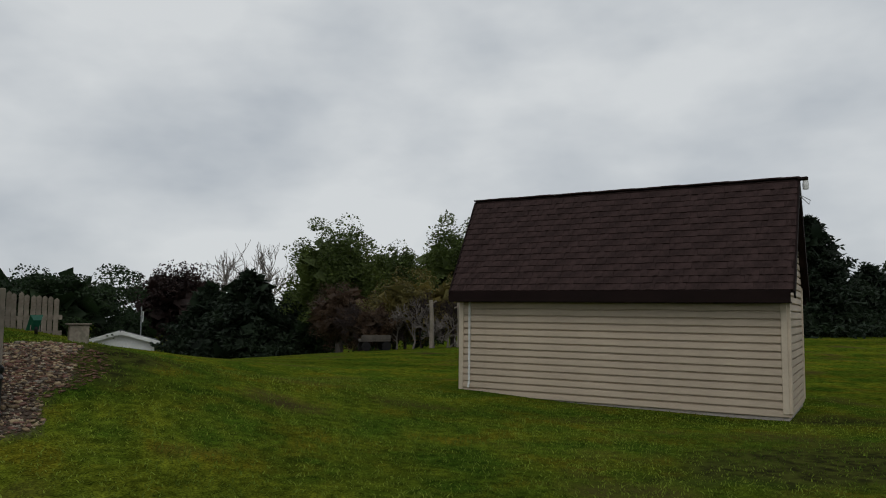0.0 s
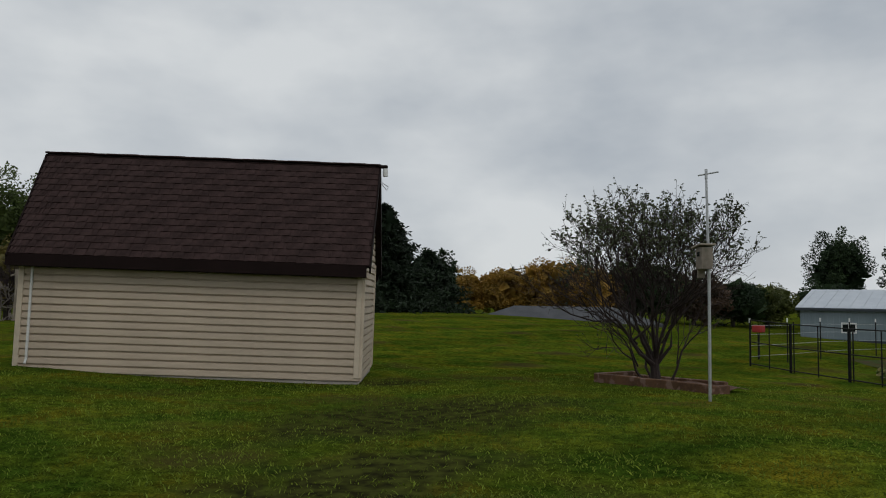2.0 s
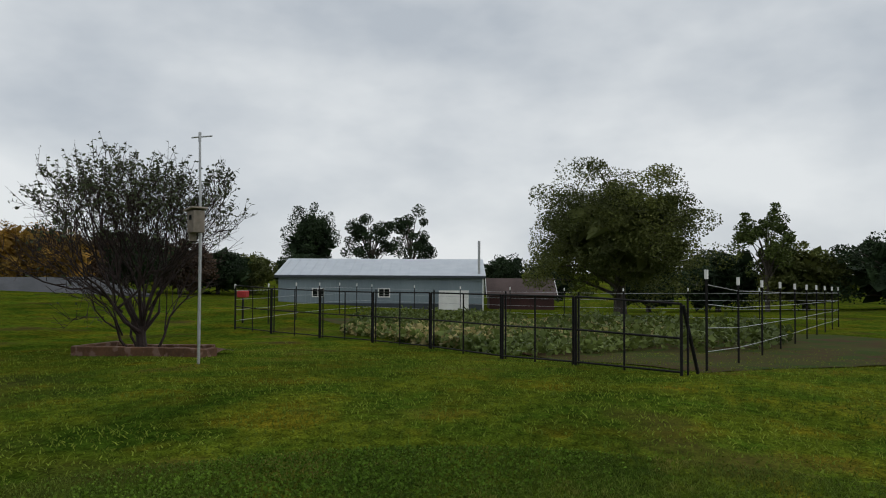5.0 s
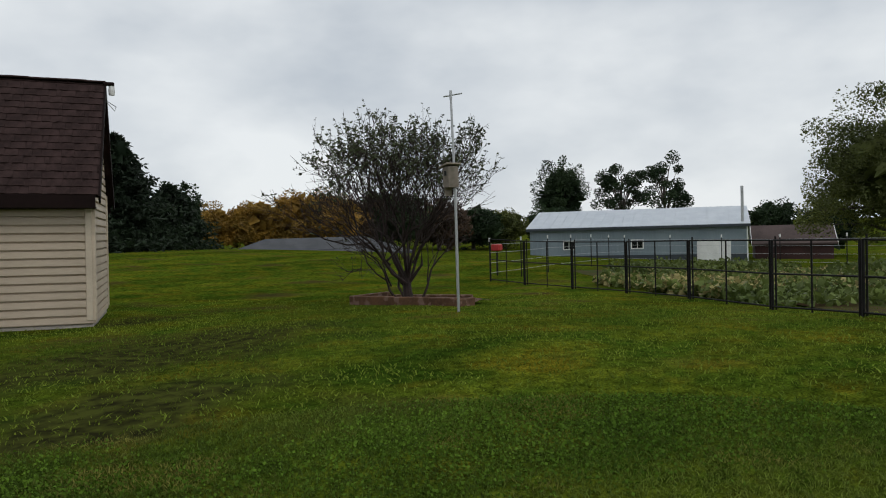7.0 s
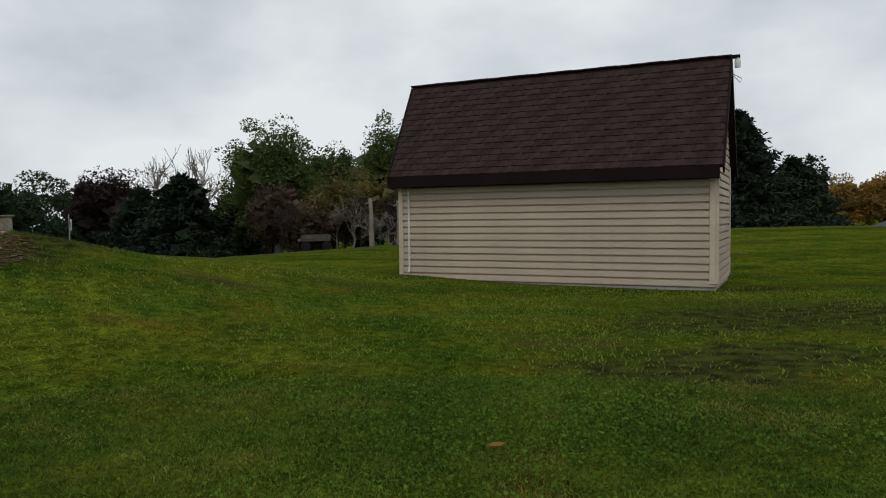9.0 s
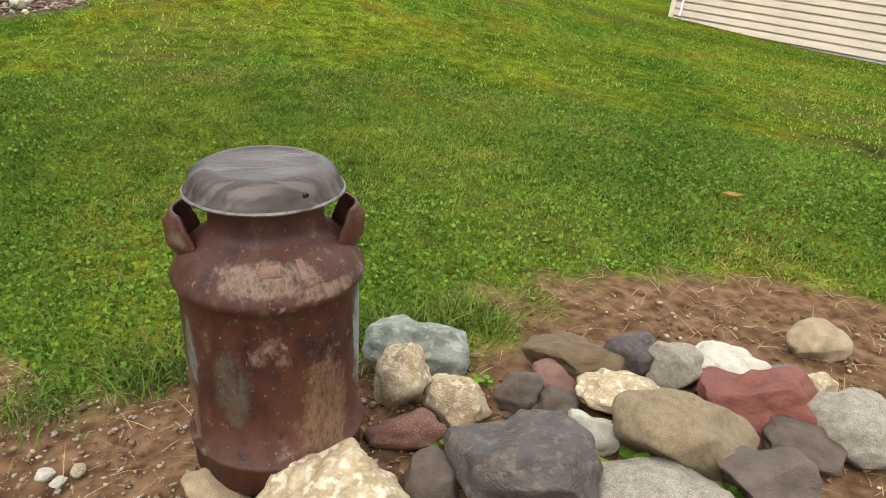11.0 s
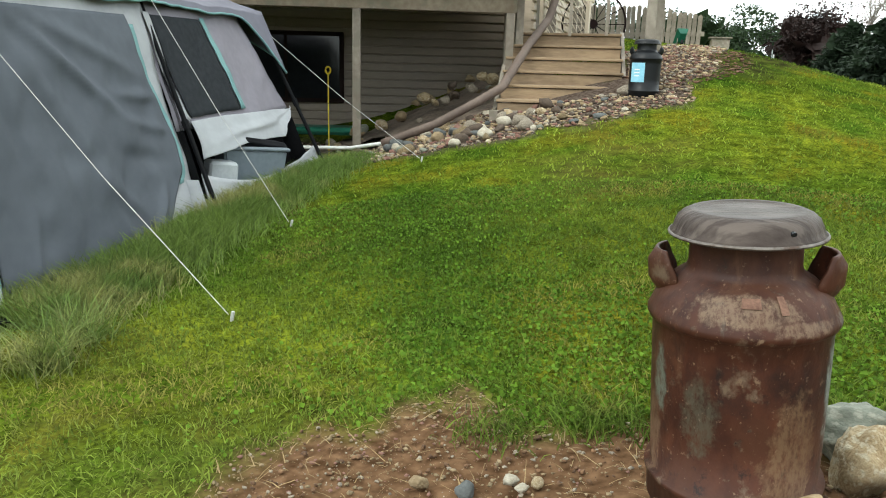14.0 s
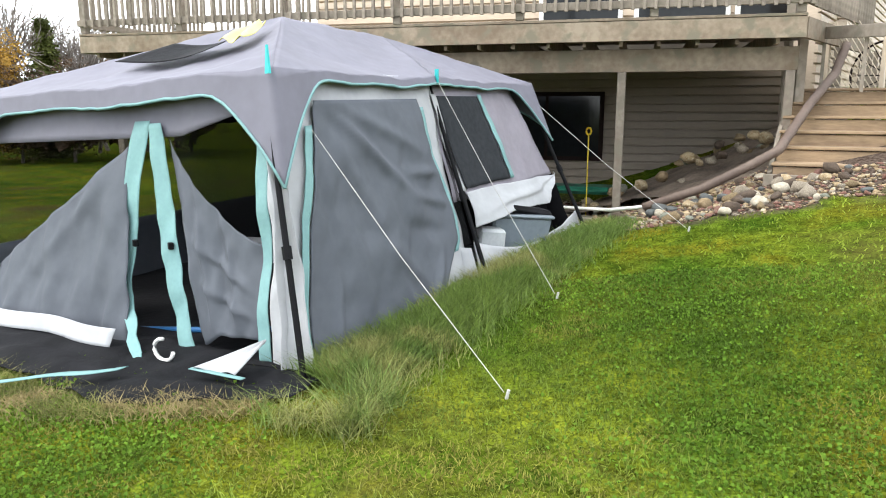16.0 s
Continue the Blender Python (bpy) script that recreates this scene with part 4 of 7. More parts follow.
small_house("white_garage", -11.9, 52.1, 102.8, 7.0, 4.0, -2.0, 0.15, 0.75, "white", "asphalt_roof", "low white gabled garage behind the hill")
small_house("ranch_house", 39.6, 31.2, -50, 12, 6, -1.6, -0.15, 0.78, "siding_tan_shaded", "asphalt_roof", "low house with a grey hipped roof beyond the rise", 3.0)
small_house("red_barn", 77.5, 3.8, -82, 6.6, 5, -3.0, -0.9, 0.6, "red_barn", "barn_roof", "small faded red barn beyond the garden")
flag = thing("flag_pole", on(-10.2, 50.0), "thin pole with a small faded flag", "flagpole")
part("pole", tube(B(), [(0, 0, 0), (0, 0, 3.9)], 0.04, 8), M["galv"], flag)
part("cloth", sheet(B(), lambda u, v: (0.05 + 0.10 * u, 0.04 * math.sin(5 * u + 3 * v), 2.9 + 0.7 * v), 6, 6), M["white"], flag, "small faded cloth")


# ---- bird box pole, planter and apple tree ----
def bird_pole():
    t = thing("bird_box_pole", on(9.29, 4.85, 0, 0), "galvanised pole carrying a weathered wooden bird box", "bird box")
    part("pole", tube(B(), [(0, 0, -0.2), (0.0, 0, 1.6), (-0.02, 0.02, 3.08)], [0.021, 0.021, 0.015], 10), M["galv"], t)
    part("cross_bar", tube(B(), [(-0.06, 0.12, 3.05), (0.06, -0.12, 3.09)], 0.011, 8), M["galv"], t)
    part("cap", tube(B(), [(-0.02, 0.02, 3.0), (-0.02, 0.02, 3.13)], 0.02, 8), M["galv"], t)
    m = pose(-0.07, 0.03, 1.91, 0, 0, 55) @ Matrix.Diagonal((0.86, 0.86, 0.92, 1))
    bx = B()
    box(bx, (0, 0, 0), (0.20, 0.19, 0.32), m, 0.006)
    body = part("box_body", bx, M["grey_wood"], t, "weathered grey wooden bird box")
    part("box_roof", box(B(), (0, 0, 0.185), (0.30, 0.27, 0.025), m @ pose(0, 0, 0, 0, 8, 0), 0.004), M["grey_wood"], body)
    part("entrance", box(B(), (0, 0, 0), (0.07, 0.012, 0.07), m @ pose(0, 0.099, 0.06)), M["dark_glass"], body)
    part("back_board", box(B(), (0.105, 0, -0.03), (0.02, 0.12, 0.5), m), M["grey_wood"], body)


bird_pole()


def planter():
    a, b = Vector((11.1, 8.0)), Vector((10.62, 5.5))
    d = (b - a)
    t = thing("raised_planter", on(a.x, a.y, 0, math.degrees(math.atan2(d.y, d.x))), "low bed edged with reddish timbers round a tree", "planter")
    L = d.length
    dz = float(lie(b.x, b.y) - lie(a.x, a.y))
    for k, (x0, x1, y0, y1, h) in enumerate(((0, L * 0.42, 0, 0, 0.16), (L * 0.42, L * 0.75, -0.02, 0.0, 0.15), (L * 0.75, L, 0, 0, 0.14), (0, 0, 0, 1.0, 0.16), (L, L, 0, 0.35, 0.12), (0, L * 0.8, 1.0, 1.0, 0.1))):
        bm = B()
        beam(bm, (x0, y0, h / 2 - 0.05 + dz * x0 / L), (x1, y1, h / 2 - 0.05 + dz * x1 / L), 0.10, h + 0.1, 0.012)
        part("timber", bm, M["planter_wood"], t)
    part("end_block", box(B(), (L + 0.02, -0.05, 0.05 + dz), (0.12, 0.1, 0.16), None, 0.015), M["planter_wood"], t)
    part("fill", sheet(B(), lambda u, v: (0.06 + (L - 0.12) * u, 0.06 + 0.9 * v, 0.03 + dz * u + 0.06 * math.sin(3.14 * u) * math.sin(3.14 * v) + 0.02 * math.sin(19 * u + 11 * v)), 16, 12), M["soil_dark"], t, "dark soil fill")


planter()


def apple_tree():
    x, y = 11.45, 6.95
    g = float(lie(x, y))
    t = thing("apple_tree", pose(x, y, g), "multi-stemmed apple tree with sparse leaves and bare twigs", "tree")
    rng, bm, tips = np.random.default_rng(8), B(), []
    stems = ((0.25, 0.1, 1.0), (-0.3, 0.25, 1.0), (0.05, -0.4, 1.0), (0.6, 0.5, 0.9), (-0.6, -0.35, 0.9), (-0.2, 0.75, 0.9), (0.22, -0.58, 0.95), (-0.85, 0.2, 0.75), (0.2, 1.0, 0.7), (-0.1, -0.66, 0.85), (0.6, -0.10, 0.9))
    tube(bm, [(0, 0, 0), (0, 0.02, 0.3), (0.02, 0, 0.6)], [0.11, 0.085, 0.07], 10)
    for k, s in enumerate(stems):
        branchy(bm, (0, 0, 0.25 + 0.05 * (k % 5)), s, 0.96 + 0.15 * rng.random(), 0.036, 4, rng, tips, 3, 0.36, 0.24, 0.004, 6)
    for k in range(3):
        a = rng.random() * 6.28
        branchy(bm, (0.25 * math.cos(a), 0.25 * math.sin(a), 0.0), (0.5 * math.cos(a), 0.5 * math.sin(a), 1), 0.7, 0.03, 3, rng, tips, 3, 0.4, 0.16, 0.005, 5)
    def lean(p):
        # the crown hangs over to the north-west and is cut back on the other side
        a = max(0.0, 0.52 * p[0] - 0.854 * p[1])
        return Vector((p[0] - 0.03 * p[2] - 0.10 * a, p[1] + 0.05 * p[2] + 0.17 * a, p[2]))
    for v in bm.verts:
        v.co = lean(v.co)
    tips = [(lean(a), lean(b)) for a, b in tips]
    part("trunk", bm, M["twig"], t)
    tw, fl = B(), []
    for q, e in tips:
        for k in range(3):
            s = q.lerp(e, rng.random())
            d = ((e - q).normalized() + Vector(rng.normal(size=3)) * 0.5 + Vector((0, 0, 0.35))).normalized()
            f = s + d * (0.16 + 0.2 * rng.random())
            tube(tw, [s, f], [0.0045, 0.002], 3, False)
            if f.z > 1.8 + 0.8 * rng.random():
                fl += [list(s.lerp(f, 0.4 + 0.6 * u)) for u in rng.random(3)]
            elif rng.random() < 0.12:
                fl.append(list(f))
    part("twig_growth", tw, M["twig"], t, "bare dark twigs")
    v, f = leaves_np(np.array(fl), 0.066, rng, 1.8)
    part("foliage", mesh_np("foliage", v, f), LEAF["apple"], t, "sparse dull green leaves")


apple_tree()


# ---- the fenced vegetable garden ----
FENCE = ((9.12, -1.40), (10.6, -0.16), (12.42, 1.0), (14.33, 2.55), (15.96, 4.14), (17.5, 5.87), (18.9, 7.7), (19.9, 9.2))


def fence():
    t = thing("garden_fence", Matrix(), "black pipe fence panels round the vegetable garden", "fence")
    tops = (0.86, 0.97, 1.08, 1.11, 1.13, 1.17, 1.22, 1.26)
    for p, q, H, H2 in zip(FENCE, FENCE[1:], tops, tops[1:]):
        a, b = Vector((*p, float(lie(*p)))), Vector((*q, float(lie(*q))))
        d = (b - a).normalized() * 0.03
        up = lambda v, z: v + Vector((0, 0, z))
        for v, r, hh in ((a + d, 0.019, H), (lerp(a, b, 0.5), 0.014, (H + H2) / 2), (b - d, 0.019, H2)):
            part("panel_post", tube(B(), [up(v, 0.0), up(v, hh)], r, 8), M["black_pipe"], t)
        for z, nm in ((0.05, "bottom_rail"), (0.52, "middle_rail"), (1.0, "top_rail")):
            part(nm, tube(B(), [up(a + d, z * H), up(b - d, z * H2)], 0.014, 8), M["black_pipe"], t)
        c = a + Vector((0.05, -0.06, 0))
        part("line_post", tube(B(), [c, up(c, H + 0.06)], 0.015, 6), M["black_pipe"], t)
    e = Vector((9.12, -1.40, float(lie(9.12, -1.40))))
    part("corner_brace", tube(B(), [e + Vector((0, 0, 0.84)), e + Vector((0.30, -0.22, 0.0))], 0.022, 8), M["black_pipe"], t)
    # wire fence with capped posts, running away from the corner and along the back
    lines = (((9.8, -1.80), (25.5, -9.0), 9), ((25.5, -9.0), (33.0, 8.5), 8), ((19.9, 9.2), (33.0, 8.5), 6))
    w = thing("wire_fence", Matrix(), "wire strands on dark steel posts with white caps", "fence")
    for (xa, ya), (xb, yb), n in lines:
        row = [(xa + (xb - xa) * k / n, ya + (yb - ya) * k / n) for k in range(n + 1)]
        for x, y in row:
            g = float(lie(x, y))
            po = part("steel_post", tube(B(), [(x, y, g), (x, y, g + 1.18)], 0.018, 6), M["black_pipe"], w)
            part("cap", tube(B(), [(x, y, g + 1.18), (x, y, g + 1.30)], 0.026, 8), M["white"], po, "white plastic cap")
        for z in (0.25, 0.55, 0.85, 1.1):
            part("wire", tube(B(), [(x, y, float(lie(x, y)) + z + 0.01 * math.sin(k * 3 + z)) for k, (x, y) in enumerate(row)], 0.005, 4), M["galv"], w)


fence()


def garden_plants():
    rng = np.random.default_rng(5)

    def inside(x, y):
        # beyond the panel line and short of the back fence
        s = (x - 10.6) * -0.59 + (y + 0.16) * 0.807
        return (s < -0.4) & (s > -11) & (x < 29)

    def patch(nm, cx, cy, rx, ry, n, size, hmax, mat, label):
        a, r = rng.random(n) * 6.283, np.sqrt(rng.random(n))
        x, y = cx + rx * r * np.cos(a), cy + ry * r * np.sin(a)
        k = inside(x, y)
        x, y = x[k], y[k]
        lump = 0.5 + 0.5 * np.sin(x * 2.1 + np.sin(y * 1.7) * 2) * np.sin(y * 1.9 + 1)
        z = lie(x, y) + 0.05 + hmax * rng.random(len(x)) * (0.3 + 0.7 * lump)
        v, f = leaves_np(np.stack([x, y, z], 1), size, rng, 1.1, 0.0)
        me = mesh_np(nm, v, f)
        me.materials.append(LEAF[mat])
        tagged(new(nm, me), label, "plants", kind="stuff")

    patch("squash_vines", 19, 2.5, 5.5, 3.6, 9000, 0.14, 0.26, "squash", "sprawling green squash vines in the garden")
    patch("squash_vines", 16.5, 1.0, 3.5, 3.0, 4200, 0.13, 0.22, "squash", "sprawling green squash vines in the garden")
    patch("withered_vines", 20, 1.5, 5.0, 4.5, 8500, 0.12, 0.24, "squash_dry", "withered pale yellow squash vines in the garden")
    patch("withered_vines", 17.0, 2.6, 3.0, 1.2, 1200, 0.14, 0.28, "squash_dry", "withered pale yellow squash vines in the garden")
    patch("bean_rows", 21, -2.5, 7, 3.0, 5000, 0.14, 0.45, "green", "low green vegetable rows in the garden")
    patch("tomato_plants", 25, 4.0, 4, 3.0, 4000, 0.13, 0.42, "green", "taller green plants in the garden")
    patch("marigolds", 19.6, 9.6, 0.7, 0.6, 500, 0.08, 0.35, "orange", "small orange flowers at the fence's end")
    xs, ys = np.meshgrid(np.linspace(0, 1, 40), np.linspace(0, 1, 26), indexing="ij")
    X = 9.6 + xs * 16 + ys * 6.0
    Y = -1.75 + xs * 11.0 * 0.95 - ys * 8.2
    Z = lie(X, Y) + 0.012 + 0.012 * np.sin(X * 7) * np.sin(Y * 6)
    i, j = np.meshgrid(np.arange(39), np.arange(25), indexing="ij")
    a = i * 26 + j
    me = mesh_np("garden_bed", np.stack([X, Y, Z], -1).reshape(-1, 3), np.stack([a, a + 26, a + 27, a + 1], -1).reshape(-1, 4))
    me.materials.append(surf("garden_soil", (0.05, 0.06, 0.014), (0.06, 0.036, 0.02), 0.8, 0.95, 0.6, c=(0.035, 0.055, 0.012), spec=0.03))
    tagged(new("garden_bed", me), "brown weedy soil of the vegetable garden", "garden bed", kind="structure")


garden_plants()
red_bin = thing("red_feed_bin", on(22.0, 9.9), "red plastic bin on a stand at the fence's end", "bin")
part("stand", box(B(), (0, 0, 0.4), (0.06, 0.06, 0.8), None, 0.02), M["black_pipe"], red_bin)
part("bin", box(B(), (0, 0, 0.92), (0.3, 0.3, 0.22), None, 0.03), M["red"], red_bin)


# ---- brush heap things ----
def old_wagon():
    t = thing("old_wagon", on(3.1, 32.0, 0, 8), "old grey wooden cart in the brush", "cart")
    part("bed", box(B(), (0, 0, 0.45), (1.3, 0.7, 0.12), None, 0.02), M["bark"], t)
    part("side_board", box(B(), (0, -0.34, 0.58), (1.3, 0.04, 0.2), None, 0.01), M["bark"], t)
    for x in (-0.45, 0.45):
        for y in (-0.4, 0.4):
            part("wheel", tube(B(), [(x, y - 0.04, 0.2), (x, y + 0.04, 0.2)], 0.2, 14), M["black_pipe"], t)


old_wagon()
for k, (px, py, ph) in enumerate(((5.55, 31.6, 2.1), (6.75, 31.4, 1.95))):
    t = thing("wooden_post", on(px, py), "weathered grey wooden post at the brush", "post", "posts at the brush")
    part("post", tube(B(), [(0, 0, 0), (0.03, 0, ph * 0.6), (0, 0, ph)], [0.1, 0.09, 0.085], 9), M["grey_wood"], t)
    part("arm", beam(B(), (-0.22, 0, ph - 0.25), (0.25, 0, ph - 0.05), 0.06, 0.06, 0.01), M["grey_wood"], t)


# ---- picket fence on the hill ----
def picket_fence():
    a, b = Vector((-8.6, 11.95)), Vector((-4.1, 13.7))
    t = thing("picket_fence", Matrix(), "tall weathered grey wooden fence on the hill", "fence")
    d = b - a
    n = int(d.length / 0.088)
    bm = B()
    vs = [(-0.038, 0), (0.038, 0), (0.038, 1.0), (0.0, 1.05), (-0.038, 1.0)]
    f0 = [bm.verts.new((x, -0.01, z)) for x, z in vs]
    f1 = [bm.verts.new((x, 0.01, z)) for x, z in vs]
    bm.faces.new(f0)
    bm.faces.new(f1[::-1])
    for k in range(5):
        bm.faces.new((f0[k], f0[(k + 1) % 5], f1[(k + 1) % 5], f1[k]))
    bmesh.ops.recalc_face_normals(bm, faces=bm.faces)
    me = bpy.data.meshes.new("picket")
    bm.to_mesh(me)
    bm.free()
    me.materials.append(M["grey_wood"])
    rnd = random.Random(3)
    rz = math.degrees(math.atan2(d.y, d.x))
    for k in range(n):
        p = a + d * (k / n)
        ob = new("picket", me)
        ob.parent = t
        ob.matrix_basis = pose(p.x, p.y, float(lie(p.x, p.y)) - 0.12 + rnd.random() * 0.05, 0, rnd.gauss(0, 0.8), rz) @ Matrix.Diagonal((1, 1, 0.66 + 0.03 * rnd.random(), 1))
    for z in (0.15, 0.42):
        part("rail", beam(B(), (a.x, a.y + 0.04, float(lie(a.x, a.y)) + z - 0.1), (b.x, b.y + 0.04, float(lie(b.x, b.y)) + z - 0.1), 0.04, 0.08), M["grey_wood"], t)
    low = thing("low_wooden_box", on(-3.55, 12.75, 0.0, 20) @ Matrix.Diagonal((0.58, 0.6, 0.72, 1)), "low weathered wooden bin beside the fence", "bin")
    part("bin", box(B(), (0, 0, 0.18), (0.5, 0.5, 0.44), None, 0.015), M["grey_wood"], low)
    part("lid", box(B(), (0, 0, 0.42), (0.62, 0.58, 0.04), None, 0.01), M["grey_wood"], low)
    wb = thing("wheelbarrow", on(-4.12, 12.55, 0, 200) @ Matrix.Diagonal((0.42, 0.42, 0.42, 1)), "green wheelbarrow tipped up against the fence", "wheelbarrow")
    tray = B()
    m = pose(0, 0, 0.34, 62, 0, 25)
    lo = [tray.verts.new(m @ Vector(p)) for p in ((-0.14, -0.2, 0), (0.14, -0.2, 0), (0.14, 0.2, 0), (-0.14, 0.2, 0))]
    hi = [tray.verts.new(m @ Vector(p)) for p in ((-0.24, -0.32, 0.16), (0.24, -0.32, 0.16), (0.24, 0.34, 0.16), (-0.24, 0.34, 0.16))]
    tray.faces.new(lo)
    for k in range(4):
        tray.faces.new((lo[k], lo[(k + 1) % 4], hi[(k + 1) % 4], hi[k]))
    part("tray", tray, M["green_plastic"], wb).modifiers.new("thick", "SOLIDIFY").thickness = 0.015
    part("wheel", tube(B(), [(-0.05, 0.2, 0.14), (0.05, 0.2, 0.14)], 0.14, 14), M["black_pipe"], wb)
    for x in (-0.18, 0.18):
        part("shaft", tube(B(), [(x, 0.12, 0.12), (x, -0.1, 0.55), (x, -0.16, 0.8)], 0.016, 8), M["grey_wood"], wb)


picket_fence()


# ---- house, deck and steps ----
DK = pose(-11.14, 1.64, 0, 0, 0, 39)


def house():
    t = thing("house", DK, "tan-sided house with a walk-out basement behind the deck", "house")
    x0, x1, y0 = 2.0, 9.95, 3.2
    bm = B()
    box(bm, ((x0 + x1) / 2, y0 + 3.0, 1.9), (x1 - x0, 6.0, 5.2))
    # lower wall: the deck's shade is part of this tan
    w = part("wall", bm, M["siding_tan_shaded"], t)
    siding_courses(w, M["siding_tan_shaded"], x1 - x0, -0.35, 1.75, 0.125, Matrix.Translation((x0, y0, 0)))
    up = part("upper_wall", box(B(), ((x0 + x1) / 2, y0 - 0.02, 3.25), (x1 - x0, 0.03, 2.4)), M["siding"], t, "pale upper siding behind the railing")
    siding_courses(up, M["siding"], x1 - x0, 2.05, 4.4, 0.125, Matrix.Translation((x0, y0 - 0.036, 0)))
    for x, wd in ((6.3, 1.1), (7.75, 1.2), (9.1, 1.1)):
        f = part("window", box(B(), (x, y0 - 0.085, 3.0), (wd + 0.14, 0.06, 1.75), None, 0.01), M["white"], t, "white-framed window")
        part("pane", box(B(), (x, y0 - 0.121, 3.0), (wd, 0.012, 1.6)), M["dark_glass"], f)
    d = part("basement_window", box(B(), (5.83, y0 - 0.05, 0.80), (1.75, 0.07, 1.05), None, 0.01), M["fascia"], t, "dark basement window")
    part("pane", box(B(), (5.42, y0 - 0.092, 0.80), (0.78, 0.014, 0.92)), M["dark_glass"], d)
    part("pane", box(B(), (6.25, y0 - 0.092, 0.80), (0.78, 0.014, 0.92)), M["dark_glass"], d)


house()


def wing():
    p = Vector((-5.15, 9.1))
    t = thing("house_wing", pose(p.x, p.y, 0, 0, 0, 18), "pale sided wing of the house beside the steps", "house")
    part("wall", box(B(), (-0.15, 4.0, 2.3), (0.3, 8.0, 3.8)), M["siding"], t)
    siding_courses(t, M["siding"], 8.0, 0.9, 4.1, 0.125, Matrix.Translation((0.0, 0, 0)) @ pose(0, 0, 0, 0, 0, 90))
    f = part("window", box(B(), (0.05, 3.0, 2.9), (0.06, 1.2, 1.0), None, 0.01), M["white"], t)
    part("pane", box(B(), (0.085, 3.0, 2.9), (0.014, 1.05, 0.85)), M["dark_glass"], f)
    r = B()
    box(r, (-1.75, 5.6, 3.85), (2.7, 7.6, 0.14), pose(0, 0, 0, 0, 14, 0), 0.01)
    part("roof", r, M["fascia"], t, "dark brown roof overhang")


wing()


def deck():
    t = thing("raised_deck", DK, "raised weathered wooden deck with a baluster railing", "deck")
    L, D = 8.85, 3.1
    part("front_rim", box(B(), (L / 2, 0, 1.895), (L, 0.045, 0.21), None, 0.004), M["deck_wood"], t)
    part("side_rim", beam(B(), (L, 0.03, 1.895), (L + 1.35, 2.9, 1.895), 0.045, 0.21), M["deck_wood"], t)
    part("side_rim", box(B(), (0.02, D / 2, 1.895), (0.045, D - 0.05, 0.21), None, 0.004), M["deck_wood"], t)
    part("beam", box(B(), (L / 2 + 0.1, 0.30, 1.60), (L - 0.2, 0.08, 0.25), None, 0.004), M["deck_wood"], t)
    for k in range(22):
        part("joist", box(B(), (0.2 + k * 0.4, D / 2 + 0.02, 1.83), (0.04, D - 0.1, 0.18)), M["deck_wood"], t)
    bm = B()
    box(bm, (0, 0, 0), (L, 0.135, 0.03), None, 0.004)
    me = bpy.data.meshes.new("deck_board")
    bm.to_mesh(me)
    bm.free()
    me.materials.append(M["deck_wood"])
    for k in range(22):
        ob = new("deck_board", me)
        ob.parent, ob.matrix_basis = t, Matrix.Translation((L / 2, 0.04 + k * 0.142, 2.02))
    for x, zb in ((0.3, -0.5), (2.6, -0.5), (4.9, -0.45), (7.02, -0.35), (8.78, 0.3)):
        part("post", box(B(), (x, 0.30, (zb + 1.475) / 2), (0.095, 0.095, 1.475 - zb), None, 0.006), M["grey_wood"], t)
    part("post", box(B(), (L + 0.12, 0.75, 1.2), (0.095, 0.095, 1.6), None, 0.006), M["grey_wood"], t)
    # railing
    for z, nm in ((2.17, "bottom_rail"), (2.98, "top_rail")):
        part(nm, box(B(), (L / 2, -0.03, z), (L, 0.04, 0.085), None, 0.005), M["grey_wood"], t)
        part(nm, box(B(), (0.0, D / 2, z), (0.04, D, 0.085), None, 0.005), M["grey_wood"], t)
        part(nm, box(B(), (1.0, D, z), (2.0, 0.04, 0.085), None, 0.005), M["grey_wood"], t)
        part(nm, beam(B(), (L, 0.0, z), (L + 1.35, 2.9, z), 0.04, 0.085), M["grey_wood"], t)
    part("cap_rail", box(B(), (L / 2, -0.03, 3.04), (L + 0.1, 0.14, 0.035), None, 0.005), M["grey_wood"], t)
    for k in range(7):
        part("rail_post", box(B(), (0.06 + k * (L - 0.12) / 6, 0.03, 2.54), (0.09, 0.09, 1.0), None, 0.006), M["grey_wood"], t)
    bm = B()
    box(bm, (0, 0, 0), (0.035, 0.035, 0.92), None, 0.004)
    me = bpy.data.meshes.new("baluster")
    bm.to_mesh(me)
    bm.free()
    me.materials.append(M["grey_wood"])
    spots = [(0.15 + k * 0.118, -0.07) for k in range(int(L / 0.118))]
    spots += [(-0.035, 0.1 + k * 0.118) for k in range(25)] + [(0.1 + k * 0.118, D + 0.035) for k in range(16)]
    spots += [(L + 0.03 + 1.35 * k / 22, 2.9 * k / 22) for k in range(1, 22)]
    for x, y in spots:
        ob = new("baluster", me)
        ob.parent, ob.matrix_basis = t, Matrix.Translation((x, y, 2.57))


deck()


